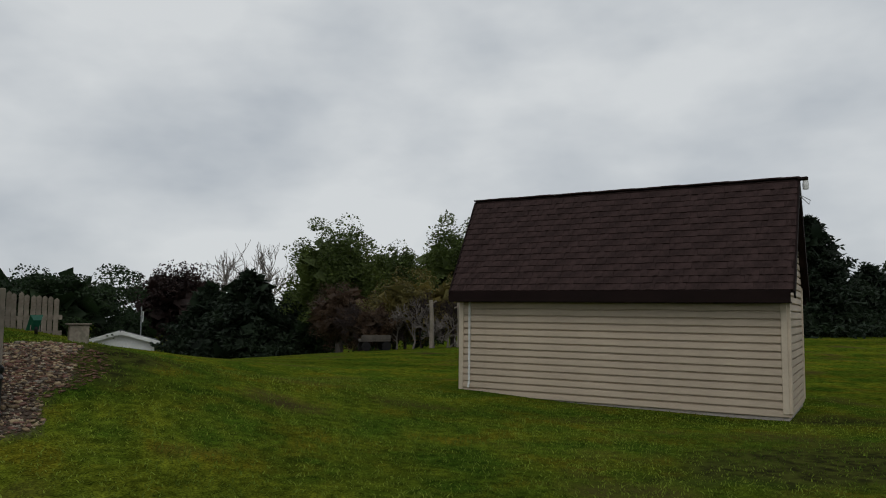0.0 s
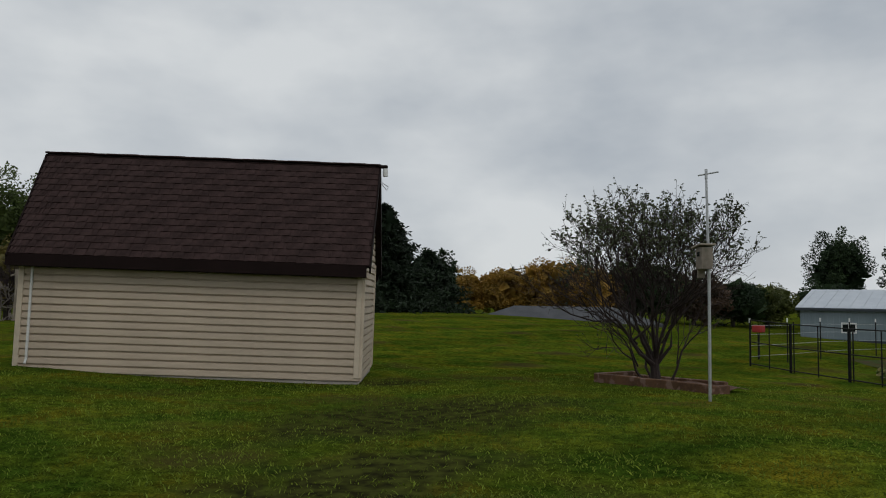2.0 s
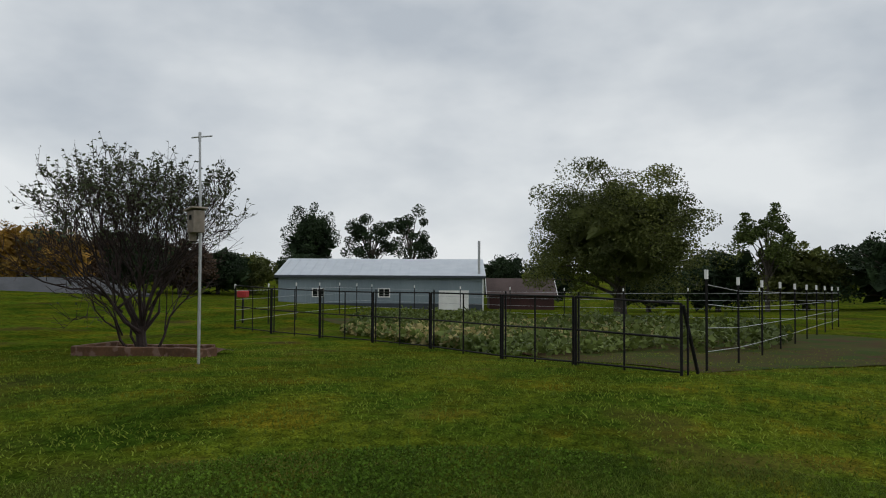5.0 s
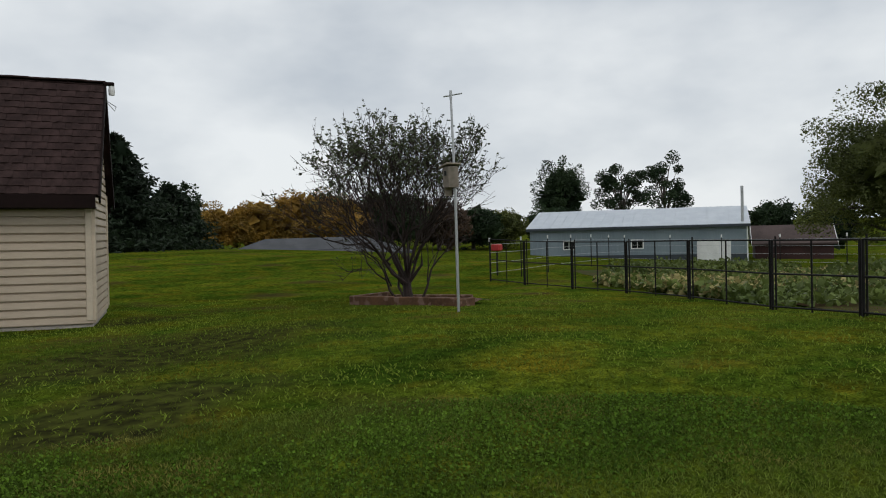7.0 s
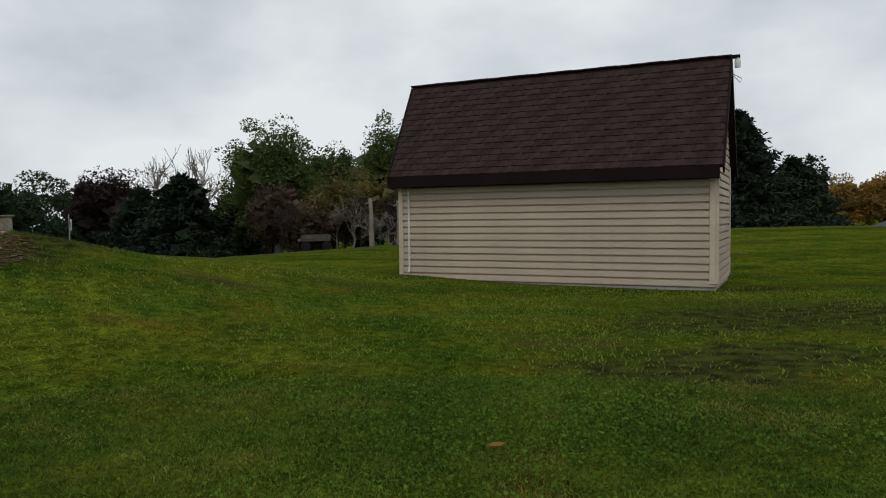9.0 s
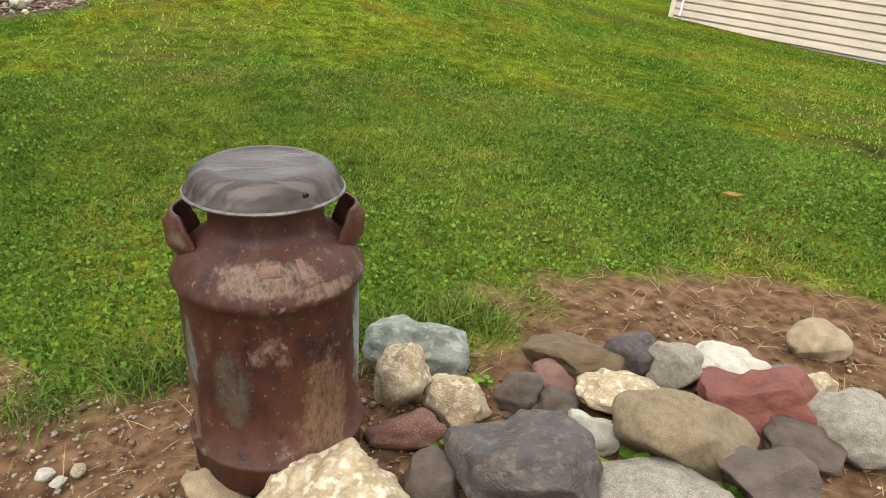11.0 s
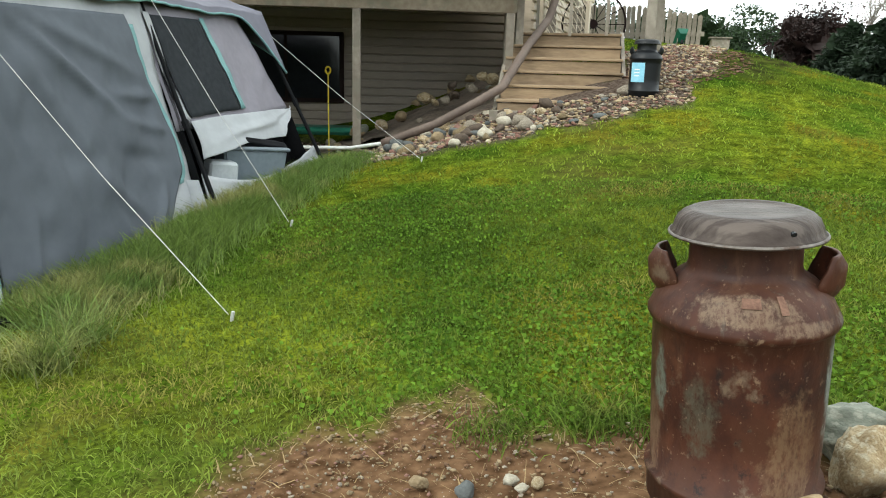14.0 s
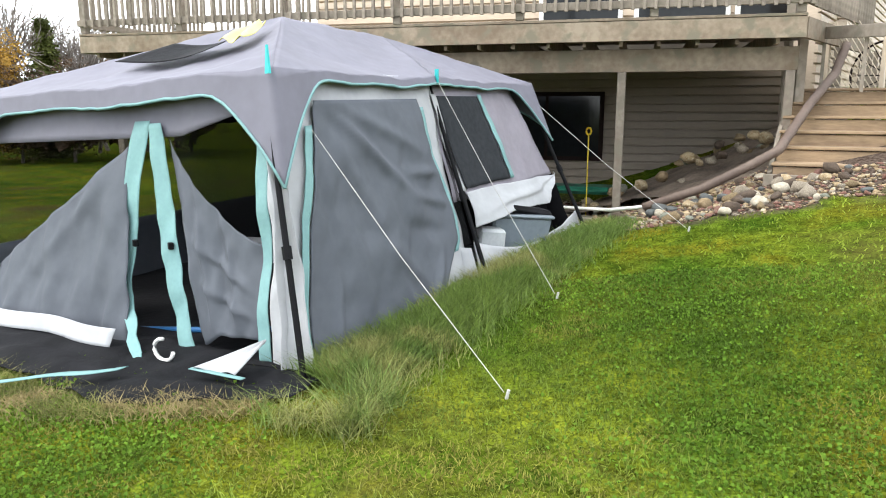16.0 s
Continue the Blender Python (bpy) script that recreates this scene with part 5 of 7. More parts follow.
def steps():
    # bottom front edge and the way up
    t = thing("wooden_steps", pose(STEPS[0], STEPS[1], 0, 0, 0, STEPS[2]), "pale pine box steps climbing beside the deck", "steps")
    W, rise, run, z0 = 1.30, 0.150, 0.30, 0.53
    for k in range(6):
        ov = 0.02
        for s in (0, 1):
            part("riser_board", box(B(), (0, k * run + 0.02, z0 + k * rise - 0.02 - rise * 0.5), (W, 0.04, rise - 0.008), None, 0.004), M["new_wood"], t) if s == 0 else \
                part("tread_board", box(B(), (0, k * run + run / 2 + ov - 0.03, z0 + k * rise), (W + 0.03, run + 0.03, 0.030), None, 0.005), M["new_wood"], t)
    part("bottom_board", box(B(), (-0.03, -0.02, z0 - rise - 0.06), (W + 0.10, 0.05, 0.22), None, 0.006), M["grey_wood"], t, "weathered bottom board")
    for x in (-W / 2 - 0.03, W / 2 + 0.03):
        bm = B()
        beam(bm, (x, 0.05, z0 - 0.2), (x, 6 * run, z0 + 6 * rise - 0.22), 0.04, 0.26)
        part("stringer", bm, M["grey_wood"], t)
    # handrail: newel posts and a level rail at the top
    for x, y, zb, zt in ((0.864, 0.13, 0.55, 1.90), (0.96, 0.36, 0.6, 1.80), (-W / 2 - 0.1, 1.95, 0.9, 2.3)):
        part("newel_post", box(B(), (x, y, (zb + zt) / 2), (0.095, 0.095, zt - zb), None, 0.006), M["grey_wood"], t)
    part("handrail", beam(B(), (0.86, 0.18, 1.80), (-W / 2 - 0.25, 1.95, 1.93), 0.05, 0.13, 0.005), M["grey_wood"], t)
    for k in range(4):
        q = lerp((0.45, 0.68, 0), (-W / 2 - 0.1, 1.85, 0), k / 3)
        part("spindle", box(B(), (q.x, q.y, 1.55), (0.035, 0.035, 0.62)), M["grey_wood"], t)
    # lattice screen closing the side of the house at the head of the steps
    la = thing("lattice_screen", Matrix(), "white diagonal lattice screen at the head of the steps", "lattice")
    p, q = Vector((-4.70, 8.55, 1.22)), Vector((-4.16, 8.78, 1.22))
    for v in (p, q):
        part("frame_post", beam(B(), v - Vector((0, 0, 0.3)), v + Vector((0, 0, 0.85)), 0.05, 0.05, 0.004), M["trim_cream"], la)
    for k in range(15):
        a, b = -0.9 + 0.1 * k, -0.9 + 0.1 * k + 0.9
        f0, f1 = max(0.0, -a / 0.9), min(1.0, (1 - a) / 0.9)
        if f1 - f0 > 0.05:
            top, low = lerp(p, q, a + 0.9 * f0) + Vector((0, 0, 0.85 * (1 - f0))), lerp(p, q, a + 0.9 * f1) + Vector((0, 0, 0.85 * (1 - f1)))
            part("slat", beam(B(), top, low, 0.035, 0.010), M["trim_cream"], la)
    # wheel-like metal trellis behind the rail
    wh = thing("wagon_wheel", pose(-4.33, 9.35, 1.47, 0, 0, 20), "rusty spoked metal wheel standing by the steps", "wheel")
    ring = B()
    tube(ring, [(0.42 * math.cos(k * 6.2832 / 28), 0, 0.42 * math.sin(k * 6.2832 / 28)) for k in range(29)], 0.014, 6)
    part("rim", ring, M["fascia"], wh)
    part("hub", tube(B(), [(0, -0.05, 0), (0, 0.05, 0)], 0.06, 10), M["fascia"], wh)
    for k in range(12):
        a = k * 6.2832 / 12
        part("spoke", tube(B(), [(0, 0, 0), (0.42 * math.cos(a), 0, 0.42 * math.sin(a))], 0.006, 5), M["fascia"], wh)


steps()


def drain_pipe():
    t = thing("drain_pipe", Matrix(), "brown corrugated drain pipe running down the steps", "pipe")
    z = lambda x, y, h: (x, y, h)
    bm = B()
    pts = [(-4.44, 8.45, 1.80), (-4.42, 8.2, 1.46), (-4.32, 7.55, 1.14), (-4.12, 6.62, 0.66), (-4.30, 6.40, 0.50), (-4.65, 6.15, 0.26), (-5.2, 5.95, 0.03)]
    fine = []
    for a, b in zip(pts, pts[1:]):
        fine += [lerp(a, b, k / 8) for k in range(8)]
    fine.append(Vector(pts[-1]))
    tube(bm, fine, [0.046 + 0.004 * (k % 2) for k in range(len(fine))], 10)
    smooth(part("pipe", bm, M["brown_pipe"], t))
    w = thing("white_pipe", Matrix(), "thin white pipe lying on the stones", "pipe")
    smooth(part("pipe", tube(B(), [(-5.1, 6.0, 0.05), (-5.8, 6.1, -0.08), (-6.5, 6.2, -0.14), (-7.2, 6.0, -0.16)], 0.022, 10), M["white_pipe"], w))


drain_pipe()


def lumber():
    t = thing("board_pile", on(-7.6, 6.6, 0.02, 30), "pile of old grey boards under the deck", "boards")
    rnd = random.Random(2)
    for k in range(14):
        part("board", box(B(), (rnd.uniform(-0.3, 0.3), -0.6 + 0.12 * (k % 10), 0.05 + 0.05 * (k // 5)), (2.2, 0.1, 0.035), pose(0, 0, 0, 0, rnd.uniform(-2, 2), rnd.uniform(-9, 9)), 0.003), M["grey_wood"], t)
    s = thing("green_sled", on(-7.3, 7.2, 0.3, 35), "green plastic sled lying on boards", "sled")
    part("body", box(B(), (0, 0, 0.06), (1.1, 0.5, 0.1), None, 0.04), M["green_plastic"], s)
    y = thing("yellow_rod", on(-7.0, 7.0, 0.0), "thin yellow rod with a ring on top", "rod")
    part("rod", tube(B(), [(0, 0, 0), (0, 0, 1.13)], 0.008, 6), M["yellow_tool"], y)
    part("ring", tube(B(), [(0.045 * math.cos(k * 0.5236), 0, 1.17 + 0.045 * math.sin(k * 0.5236)) for k in range(13)], 0.012, 6), M["yellow_tool"], y)


lumber()


# ---- milk cans ----
def rust_mat():
    m = surf("rusted_steel", (0.066, 0.022, 0.011), (0.030, 0.010, 0.006), 5, 0.5, 0.25, 0.0, c=(0.052, 0.019, 0.010), stretch=(1.3, 1.3, 0.8))
    n, l = m.node_tree.nodes, m.node_tree.links
    bs = n["Principled BSDF"]
    bs.inputs["Specular IOR Level"].default_value = 0.2
    col = bs.inputs["Base Color"].links[0].from_socket
    tc = n.new("ShaderNodeTexCoord")
    maps = {}
    for key, sc, loc in (("run", (2.4, 2.4, 0.55), (3.1, 0.4, 0.2)), ("spot", (1.6, 1.6, 1.3), (0.7, 2.2, 1.5))):
        maps[key] = n.new("ShaderNodeMapping")
        maps[key].inputs["Scale"].default_value, maps[key].inputs["Location"].default_value = sc, loc
        l.new(tc.outputs["Object"], maps[key].inputs[0])
    # dark wet runs, pale tan scale, bare zinc, flaked lime, pits and pin-holes
    layers = (("spot", 2.4, 0.50, 0.60, (0.018, 0.008, 0.006)), ("run", 1.5, 0.54, 0.62, (0.090, 0.042, 0.022)), ("run", 2.1, 0.60, 0.68, (0.085, 0.080, 0.062)), ("spot", 6, 0.60, 0.68, (0.105, 0.072, 0.048)),
              ("spot", 30, 0.60, 0.67, (0.15, 0.095, 0.06)), ("spot", 15, 0.58, 0.68, (0.014, 0.007, 0.006)), ("spot", 70, 0.63, 0.70, (0.17, 0.11, 0.07)))
    for key, scale, lo, hi, tint in layers:
        q, r, x = n.new("ShaderNodeTexNoise"), n.new("ShaderNodeValToRGB"), n.new("ShaderNodeMix")
        q.inputs["Scale"].default_value, q.inputs["Detail"].default_value, q.inputs["Roughness"].default_value = scale, 9, 0.68
        l.new(maps[key].outputs[0], q.inputs[0])
        r.color_ramp.elements[0].position, r.color_ramp.elements[1].position = lo, hi
        l.new(q.outputs[0], r.inputs[0])
        x.data_type = "RGBA"
        l.new(r.outputs[0], x.inputs[0])
        l.new(col, x.inputs[6])
        x.inputs[7].default_value = (*tint, 1)
        col = x.outputs[2]
    # single stains: bare zinc by one ear, a tan run, a flaked shoulder, two dull green smears
    dn, dv = n.new("ShaderNodeTexNoise"), n.new("ShaderNodeVectorMath")
    dn.inputs["Scale"].default_value, dn.inputs["Detail"].default_value, dn.inputs["Roughness"].default_value = 26, 8, 0.7
    l.new(tc.outputs["Object"], dn.inputs[0])
    fn, fm, fr = n.new("ShaderNodeTexNoise"), n.new("ShaderNodeMapping"), n.new("ShaderNodeValToRGB")
    fm.inputs["Scale"].default_value = (1.5, 1.5, 0.6)
    l.new(tc.outputs["Object"], fm.inputs[0])
    l.new(fm.outputs[0], fn.inputs[0])
    fn.inputs["Scale"].default_value, fn.inputs["Detail"].default_value, fn.inputs["Roughness"].default_value = 60, 6, 0.75
    fr.color_ramp.elements[0].position, fr.color_ramp.elements[1].position = 0.34, 0.56
    l.new(fn.outputs[0], fr.inputs[0])
    dv.operation = "MULTIPLY_ADD"
    l.new(dn.outputs["Color"], dv.inputs[0])
    dv.inputs[1].default_value, dv.inputs[2].default_value = (1.9, 1.9, 1.9), (-0.95, -0.95, -0.95)
    for (px, py, pz), (rx, ry, rz), tint, share in (((0.160, -0.042, 0.31), (0.030, 0.050, 0.13), (0.20, 0.215, 0.19), 0.9), ((0.088, -0.135, 0.16), (0.060, 0.060, 0.17), (0.13, 0.078, 0.042), 0.75),
                                                    ((-0.01, -0.145, 0.462), (0.11, 0.05, 0.032), (0.19, 0.13, 0.085), 0.6), ((0.09, -0.13, 0.436), (0.09, 0.06, 0.015), (0.19, 0.13, 0.085), 0.6),
                                                    ((-0.145, -0.075, 0.30), (0.018, 0.03, 0.07), (0.10, 0.115, 0.09), 0.8), ((-0.075, -0.145, 0.25), (0.04, 0.04, 0.09), (0.065, 0.062, 0.042), 0.6), ((-0.155, -0.05, 0.17), (0.02, 0.04, 0.10), (0.13, 0.08, 0.05), 0.6)):
        mp, ad, gr, r, x = n.new("ShaderNodeMapping"), n.new("ShaderNodeVectorMath"), n.new("ShaderNodeTexGradient"), n.new("ShaderNodeValToRGB"), n.new("ShaderNodeMix")
        mp.inputs["Scale"].default_value, mp.inputs["Location"].default_value = (1 / rx, 1 / ry, 1 / rz), (-px / rx, -py / ry, -pz / rz)
        l.new(tc.outputs["Object"], mp.inputs[0])
        l.new(mp.outputs[0], ad.inputs[0])
        l.new(dv.outputs[0], ad.inputs[1])
        gr.gradient_type = "SPHERICAL"
        l.new(ad.outputs[0], gr.inputs[0])
        r.color_ramp.elements[0].position, r.color_ramp.elements[1].position = 0.01, 0.30
        r.color_ramp.elements[1].color = (share, share, share, 1)
        l.new(gr.outputs["Fac"], r.inputs[0])
        x.data_type, ml = "RGBA", n.new("ShaderNodeMath")
        ml.operation = "MULTIPLY"
        l.new(r.outputs[0], ml.inputs[0])
        l.new(fr.outputs[0], ml.inputs[1])
        l.new(ml.outputs[0], x.inputs[0])
        l.new(col, x.inputs[6])
        x.inputs[7].default_value = (*tint, 1)
        col = x.outputs[2]
    l.new(col, bs.inputs["Base Color"])
    return m


M["rust"] = rust_mat()
M["lid_metal"] = surf("worn_lid_metal", (0.064, 0.048, 0.040), (0.024, 0.015, 0.012), 9, 0.52, 0.3, 0.25, c=(0.085, 0.066, 0.056), stretch=(0.7, 3.2, 1), spec=0.25)


def milk_can(name, m, body_mat, lid_mat, label, s=1.0):
    t = thing(name, m, label, "milk can")
    squat = lambda z: z if z > 0.41 else 0.41 - (0.41 - z) * 0.95
    prof = [(0.0, 0.0), (0.162, 0.0), (0.166, 0.004), (0.1665, 0.058), (0.1715, 0.063), (0.1730, 0.069), (0.1715, 0.075), (0.1605, 0.080), (0.163, 0.20), (0.165, 0.36), (0.165, 0.408), (0.172, 0.413), (0.1755, 0.420),
            (0.1755, 0.428), (0.171, 0.436), (0.167, 0.445), (0.159, 0.461), (0.146, 0.478), (0.129, 0.493), (0.114, 0.503), (0.105, 0.511), (0.102, 0.522), (0.101, 0.575), (0.104, 0.583), (0.096, 0.583), (0.094, 0.46), (0.0, 0.45)]
    body = smooth(part("body", lathe(B(), [(r * s, squat(z) * s) for r, z in prof], 56), body_mat, t))
    lid = [(0.09, 0.577), (0.103, 0.588), (0.122, 0.580), (0.134, 0.5745), (0.1400, 0.576), (0.1405, 0.581), (0.1345, 0.586), (0.1315, 0.597), (0.126, 0.609), (0.117, 0.6175), (0.104, 0.6235), (0.093, 0.624), (0.088, 0.6215), (0.05, 0.6225), (0.0, 0.6235)]
    ld = smooth(part("lid", lathe(B(), [(r * s, z * s) for r, z in lid], 56), lid_mat, t, "worn mushroom-shaped lid"))
    lip = [(0.1395 + 0.0035 * math.cos(k * math.pi / 4), 0.5785 + 0.0035 * math.sin(k * math.pi / 4)) for k in range(9)]
    smooth(part("rim", lathe(B(), [(r * s, z * s) for r, z in lip], 56), M["lid_lip"] if body_mat == M["rust"] else lid_mat, ld, "thin rolled rim"))
    for sgn in (-1, 1):
        bm = B()
        def ear(u, v, g=sgn):
            # a wide strap that leaves the shoulder, swings out and curls back towards the neck
            a = 2 * u - 1
            q = v * 4
            k = min(int(q), 3)
            w4 = q - k
            rs, zs, ws = (0.138, 0.156, 0.173, 0.175, 0.160), (0.458, 0.460, 0.486, 0.522, 0.546), (0.036, 0.050, 0.058, 0.056, 0.048)
            r_ = rs[k] + (rs[k + 1] - rs[k]) * w4
            z_ = zs[k] + (zs[k + 1] - zs[k]) * w4
            w_ = ws[k] + (ws[k + 1] - ws[k]) * w4
            return Vector((g * (r_ - 0.052 * a * a * math.sin(math.pi * min(0.15 + 0.75 * v, 1))) * s, a * w_ * s, z_ * s))
        sheet(bm, ear, 10, 12)
        h = smooth(part("handle", bm, body_mat, t, "bent sheet-metal ear"))
        md = h.modifiers.new("thick", "SOLIDIFY")
        md.thickness, md.offset = 0.006 * s, 0
    hole = tube(B(), [(0.124 * s * math.cos(-1.05), 0.124 * s * math.sin(-1.05), 0.601 * s), (0.1322 * s * math.cos(-1.05), 0.1322 * s * math.sin(-1.05), 0.599 * s)], 0.0055 * s, 10)
    part("hole", hole, M["dark_glass"], ld, "small drilled hole")
    return t


rc = milk_can("rusty_milk_can", pose(-0.357, 1.208, 0.0, 0.5, -3.4, 18), M["rust"], M["lid_metal"], "rusted metal milk can standing on bare soil by stones")
# two faded marks painted on the shoulder
for az, half, z0, z1 in ((-1.56, 0.11, 0.472, 0.487), (-1.20, 0.045, 0.463, 0.490)):
    r_of = lambda z: 0.159 - 0.013 * (z - 0.461) / 0.017 if z < 0.478 else 0.146 - 0.017 * (z - 0.478) / 0.015
    part("painted_mark", sheet(B(), lambda u, v, a=az, h=half, p=z0, q=z1: ((r_of(p + (q - p) * v) + 0.002) * math.cos(a + h * (2 * u - 1)), (r_of(p + (q - p) * v) + 0.002) * math.sin(a + h * (2 * u - 1)), p + (q - p) * v + 0.0015), 6, 6), M["chalk"], rc, "faded pink painted mark")
bc = milk_can("black_milk_can", pose(-2.72, 7.03, 0.60, 0, 0, 20), M["black_can"], M["black_can"], "black painted milk can beside the steps", 0.92)
lab = B()
lbl = lambda u, v: (0.1560 * math.cos(-1.92 - 0.62 + 0.95 * u), 0.1560 * math.sin(-1.92 - 0.62 + 0.95 * u), 0.165 + 0.185 * v)
part("sticker", sheet(lab, lbl, 10, 4), M["label_blue"], bc, "pale blue square sticker")
bars = B()
for k in range(3):
    sheet(bars, lambda u, v, q=k: (0.1575 * math.cos(-2.25 + 0.35 * u), 0.1575 * math.sin(-2.25 + 0.35 * u), 0.22 + 0.03 * q + 0.01 * v), 4, 1)
part("sticker_print", bars, M["white"], bc)


# ---- stones ----
def stone_mesh(seed, n=3, rough=0.22):
    bm = B()
    bmesh.ops.create_icosphere(bm, subdivisions=n, radius=0.5)
    o = Vector((seed * 3.7, seed * 1.3, seed * 2.1))
    rnd = random.Random(seed)
    planes = [(Vector((rnd.gauss(0, 1), rnd.gauss(0, 1), rnd.gauss(0.2, 1))).normalized(), rnd.uniform(0.29, 0.45)) for _ in range(10)]
    for v in bm.verts:
        for nrm, d in planes:
            e = v.co.dot(nrm) - d
            if e > 0:
                v.co -= nrm * e * 0.93
        v.co += v.co.normalized() * (rough * 0.55 * noise.noise(v.co * 2.2 + o) + rough * 0.28 * noise.noise(v.co * 6 + o) + rough * 0.08 * noise.noise(v.co * 15 + o))
    me = bpy.data.meshes.new("stone")
    bm.to_mesh(me)
    bm.free()
    me.polygons.foreach_set("use_smooth", [True] * len(me.polygons))
    return me


ROCK_WORDS = {"cream": "cream", "white": "white", "tan": "tan", "dark": "dark grey", "dark_brown": "dark brown", "brown": "olive brown", "grey_green": "grey-green", "green": "green", "red_granite": "reddish granite",
              "pink": "pink granite", "red": "red sandstone", "speckled": "speckled granite", "sandy": "sandy granite", "blue_grey": "blue-grey"}
rock_n = [0]


def rock(x, y, w, h, kind):
    rock_n[0] += 1
    k = rock_n[0]
    rnd = random.Random(k)
    me = stone_mesh(k, 5 if w > 0.18 else 4, 0.24 if kind in ("cream", "red") else 0.18)
    me.materials.append(ROCKS[kind])
    ob = new("field_stone", me)
    hz = h * 1.0
    ob.matrix_basis = pose(x, y + w * 0.12, float(lie(x, y)) + hz * 0.30, rnd.uniform(-12, 12), rnd.uniform(-14, 14), rnd.uniform(-25, 25)) @ Matrix.Diagonal((w * 1.08, w * 0.85, hz * 1.15, 1))
    tagged(ob, ROCK_WORDS[kind] + " rounded field stone heaped beside the milk can", "stone", "stones round the milk can")


rock(-0.12, 1.57, 0.25, 0.16, "grey_green")
rock(-0.14, 1.42, 0.15, 0.18, "cream")
rock(0.00, 1.39, 0.15, 0.12, "cream")
rock(-0.10, 1.26, 0.16, 0.08, "red_granite")
rock(-0.03, 1.11, 0.13, 0.13, "dark_brown")
rock(0.16, 1.11, 0.32, 0.22, "dark")
rock(-0.20, 1.00, 0.25, 0.18, "cream")
rock(-0.43, 1.04, 0.14, 0.07, "tan")
rock(-0.38, 0.90, 0.16, 0.12, "speckled")
rock(-0.04, 0.98, 0.21, 0.08, "green")
rock(0.14, 1.45, 0.13, 0.10, "dark_brown")
rock(0.22, 1.52, 0.14, 0.08, "pink")
rock(0.23, 1.43, 0.13, 0.06, "dark_brown")
rock(0.28, 1.59, 0.23, 0.12, "brown")
rock(0.44, 1.64, 0.16, 0.11, "dark")
rock(0.53, 1.60, 0.14, 0.12, "speckled")
rock(0.39, 1.47, 0.22, 0.08, "cream")
rock(0.29, 1.31, 0.12, 0.10, "white")
rock(0.48, 1.27, 0.29, 0.20, "sandy")
rock(0.70, 1.62, 0.23, 0.10, "white")
rock(0.67, 1.41, 0.28, 0.19, "red")
rock(0.41, 1.10, 0.25, 0.13, "speckled")
rock(0.64, 1.17, 0.27, 0.12, "dark_brown")
rock(0.74, 1.32, 0.19, 0.09, "dark_brown")
rock(0.82, 1.62, 0.12, 0.08, "blue_grey")
rock(0.85, 1.54, 0.11, 0.13, "cream")
rock(0.32, 1.20, 0.06, 0.04, "tan")
rock(-0.33, 0.87, 0.13, 0.05, "grey_green")
rock(0.97, 1.81, 0.16, 0.11, "tan")
rock(0.87, 1.38, 0.24, 0.17, "speckled")


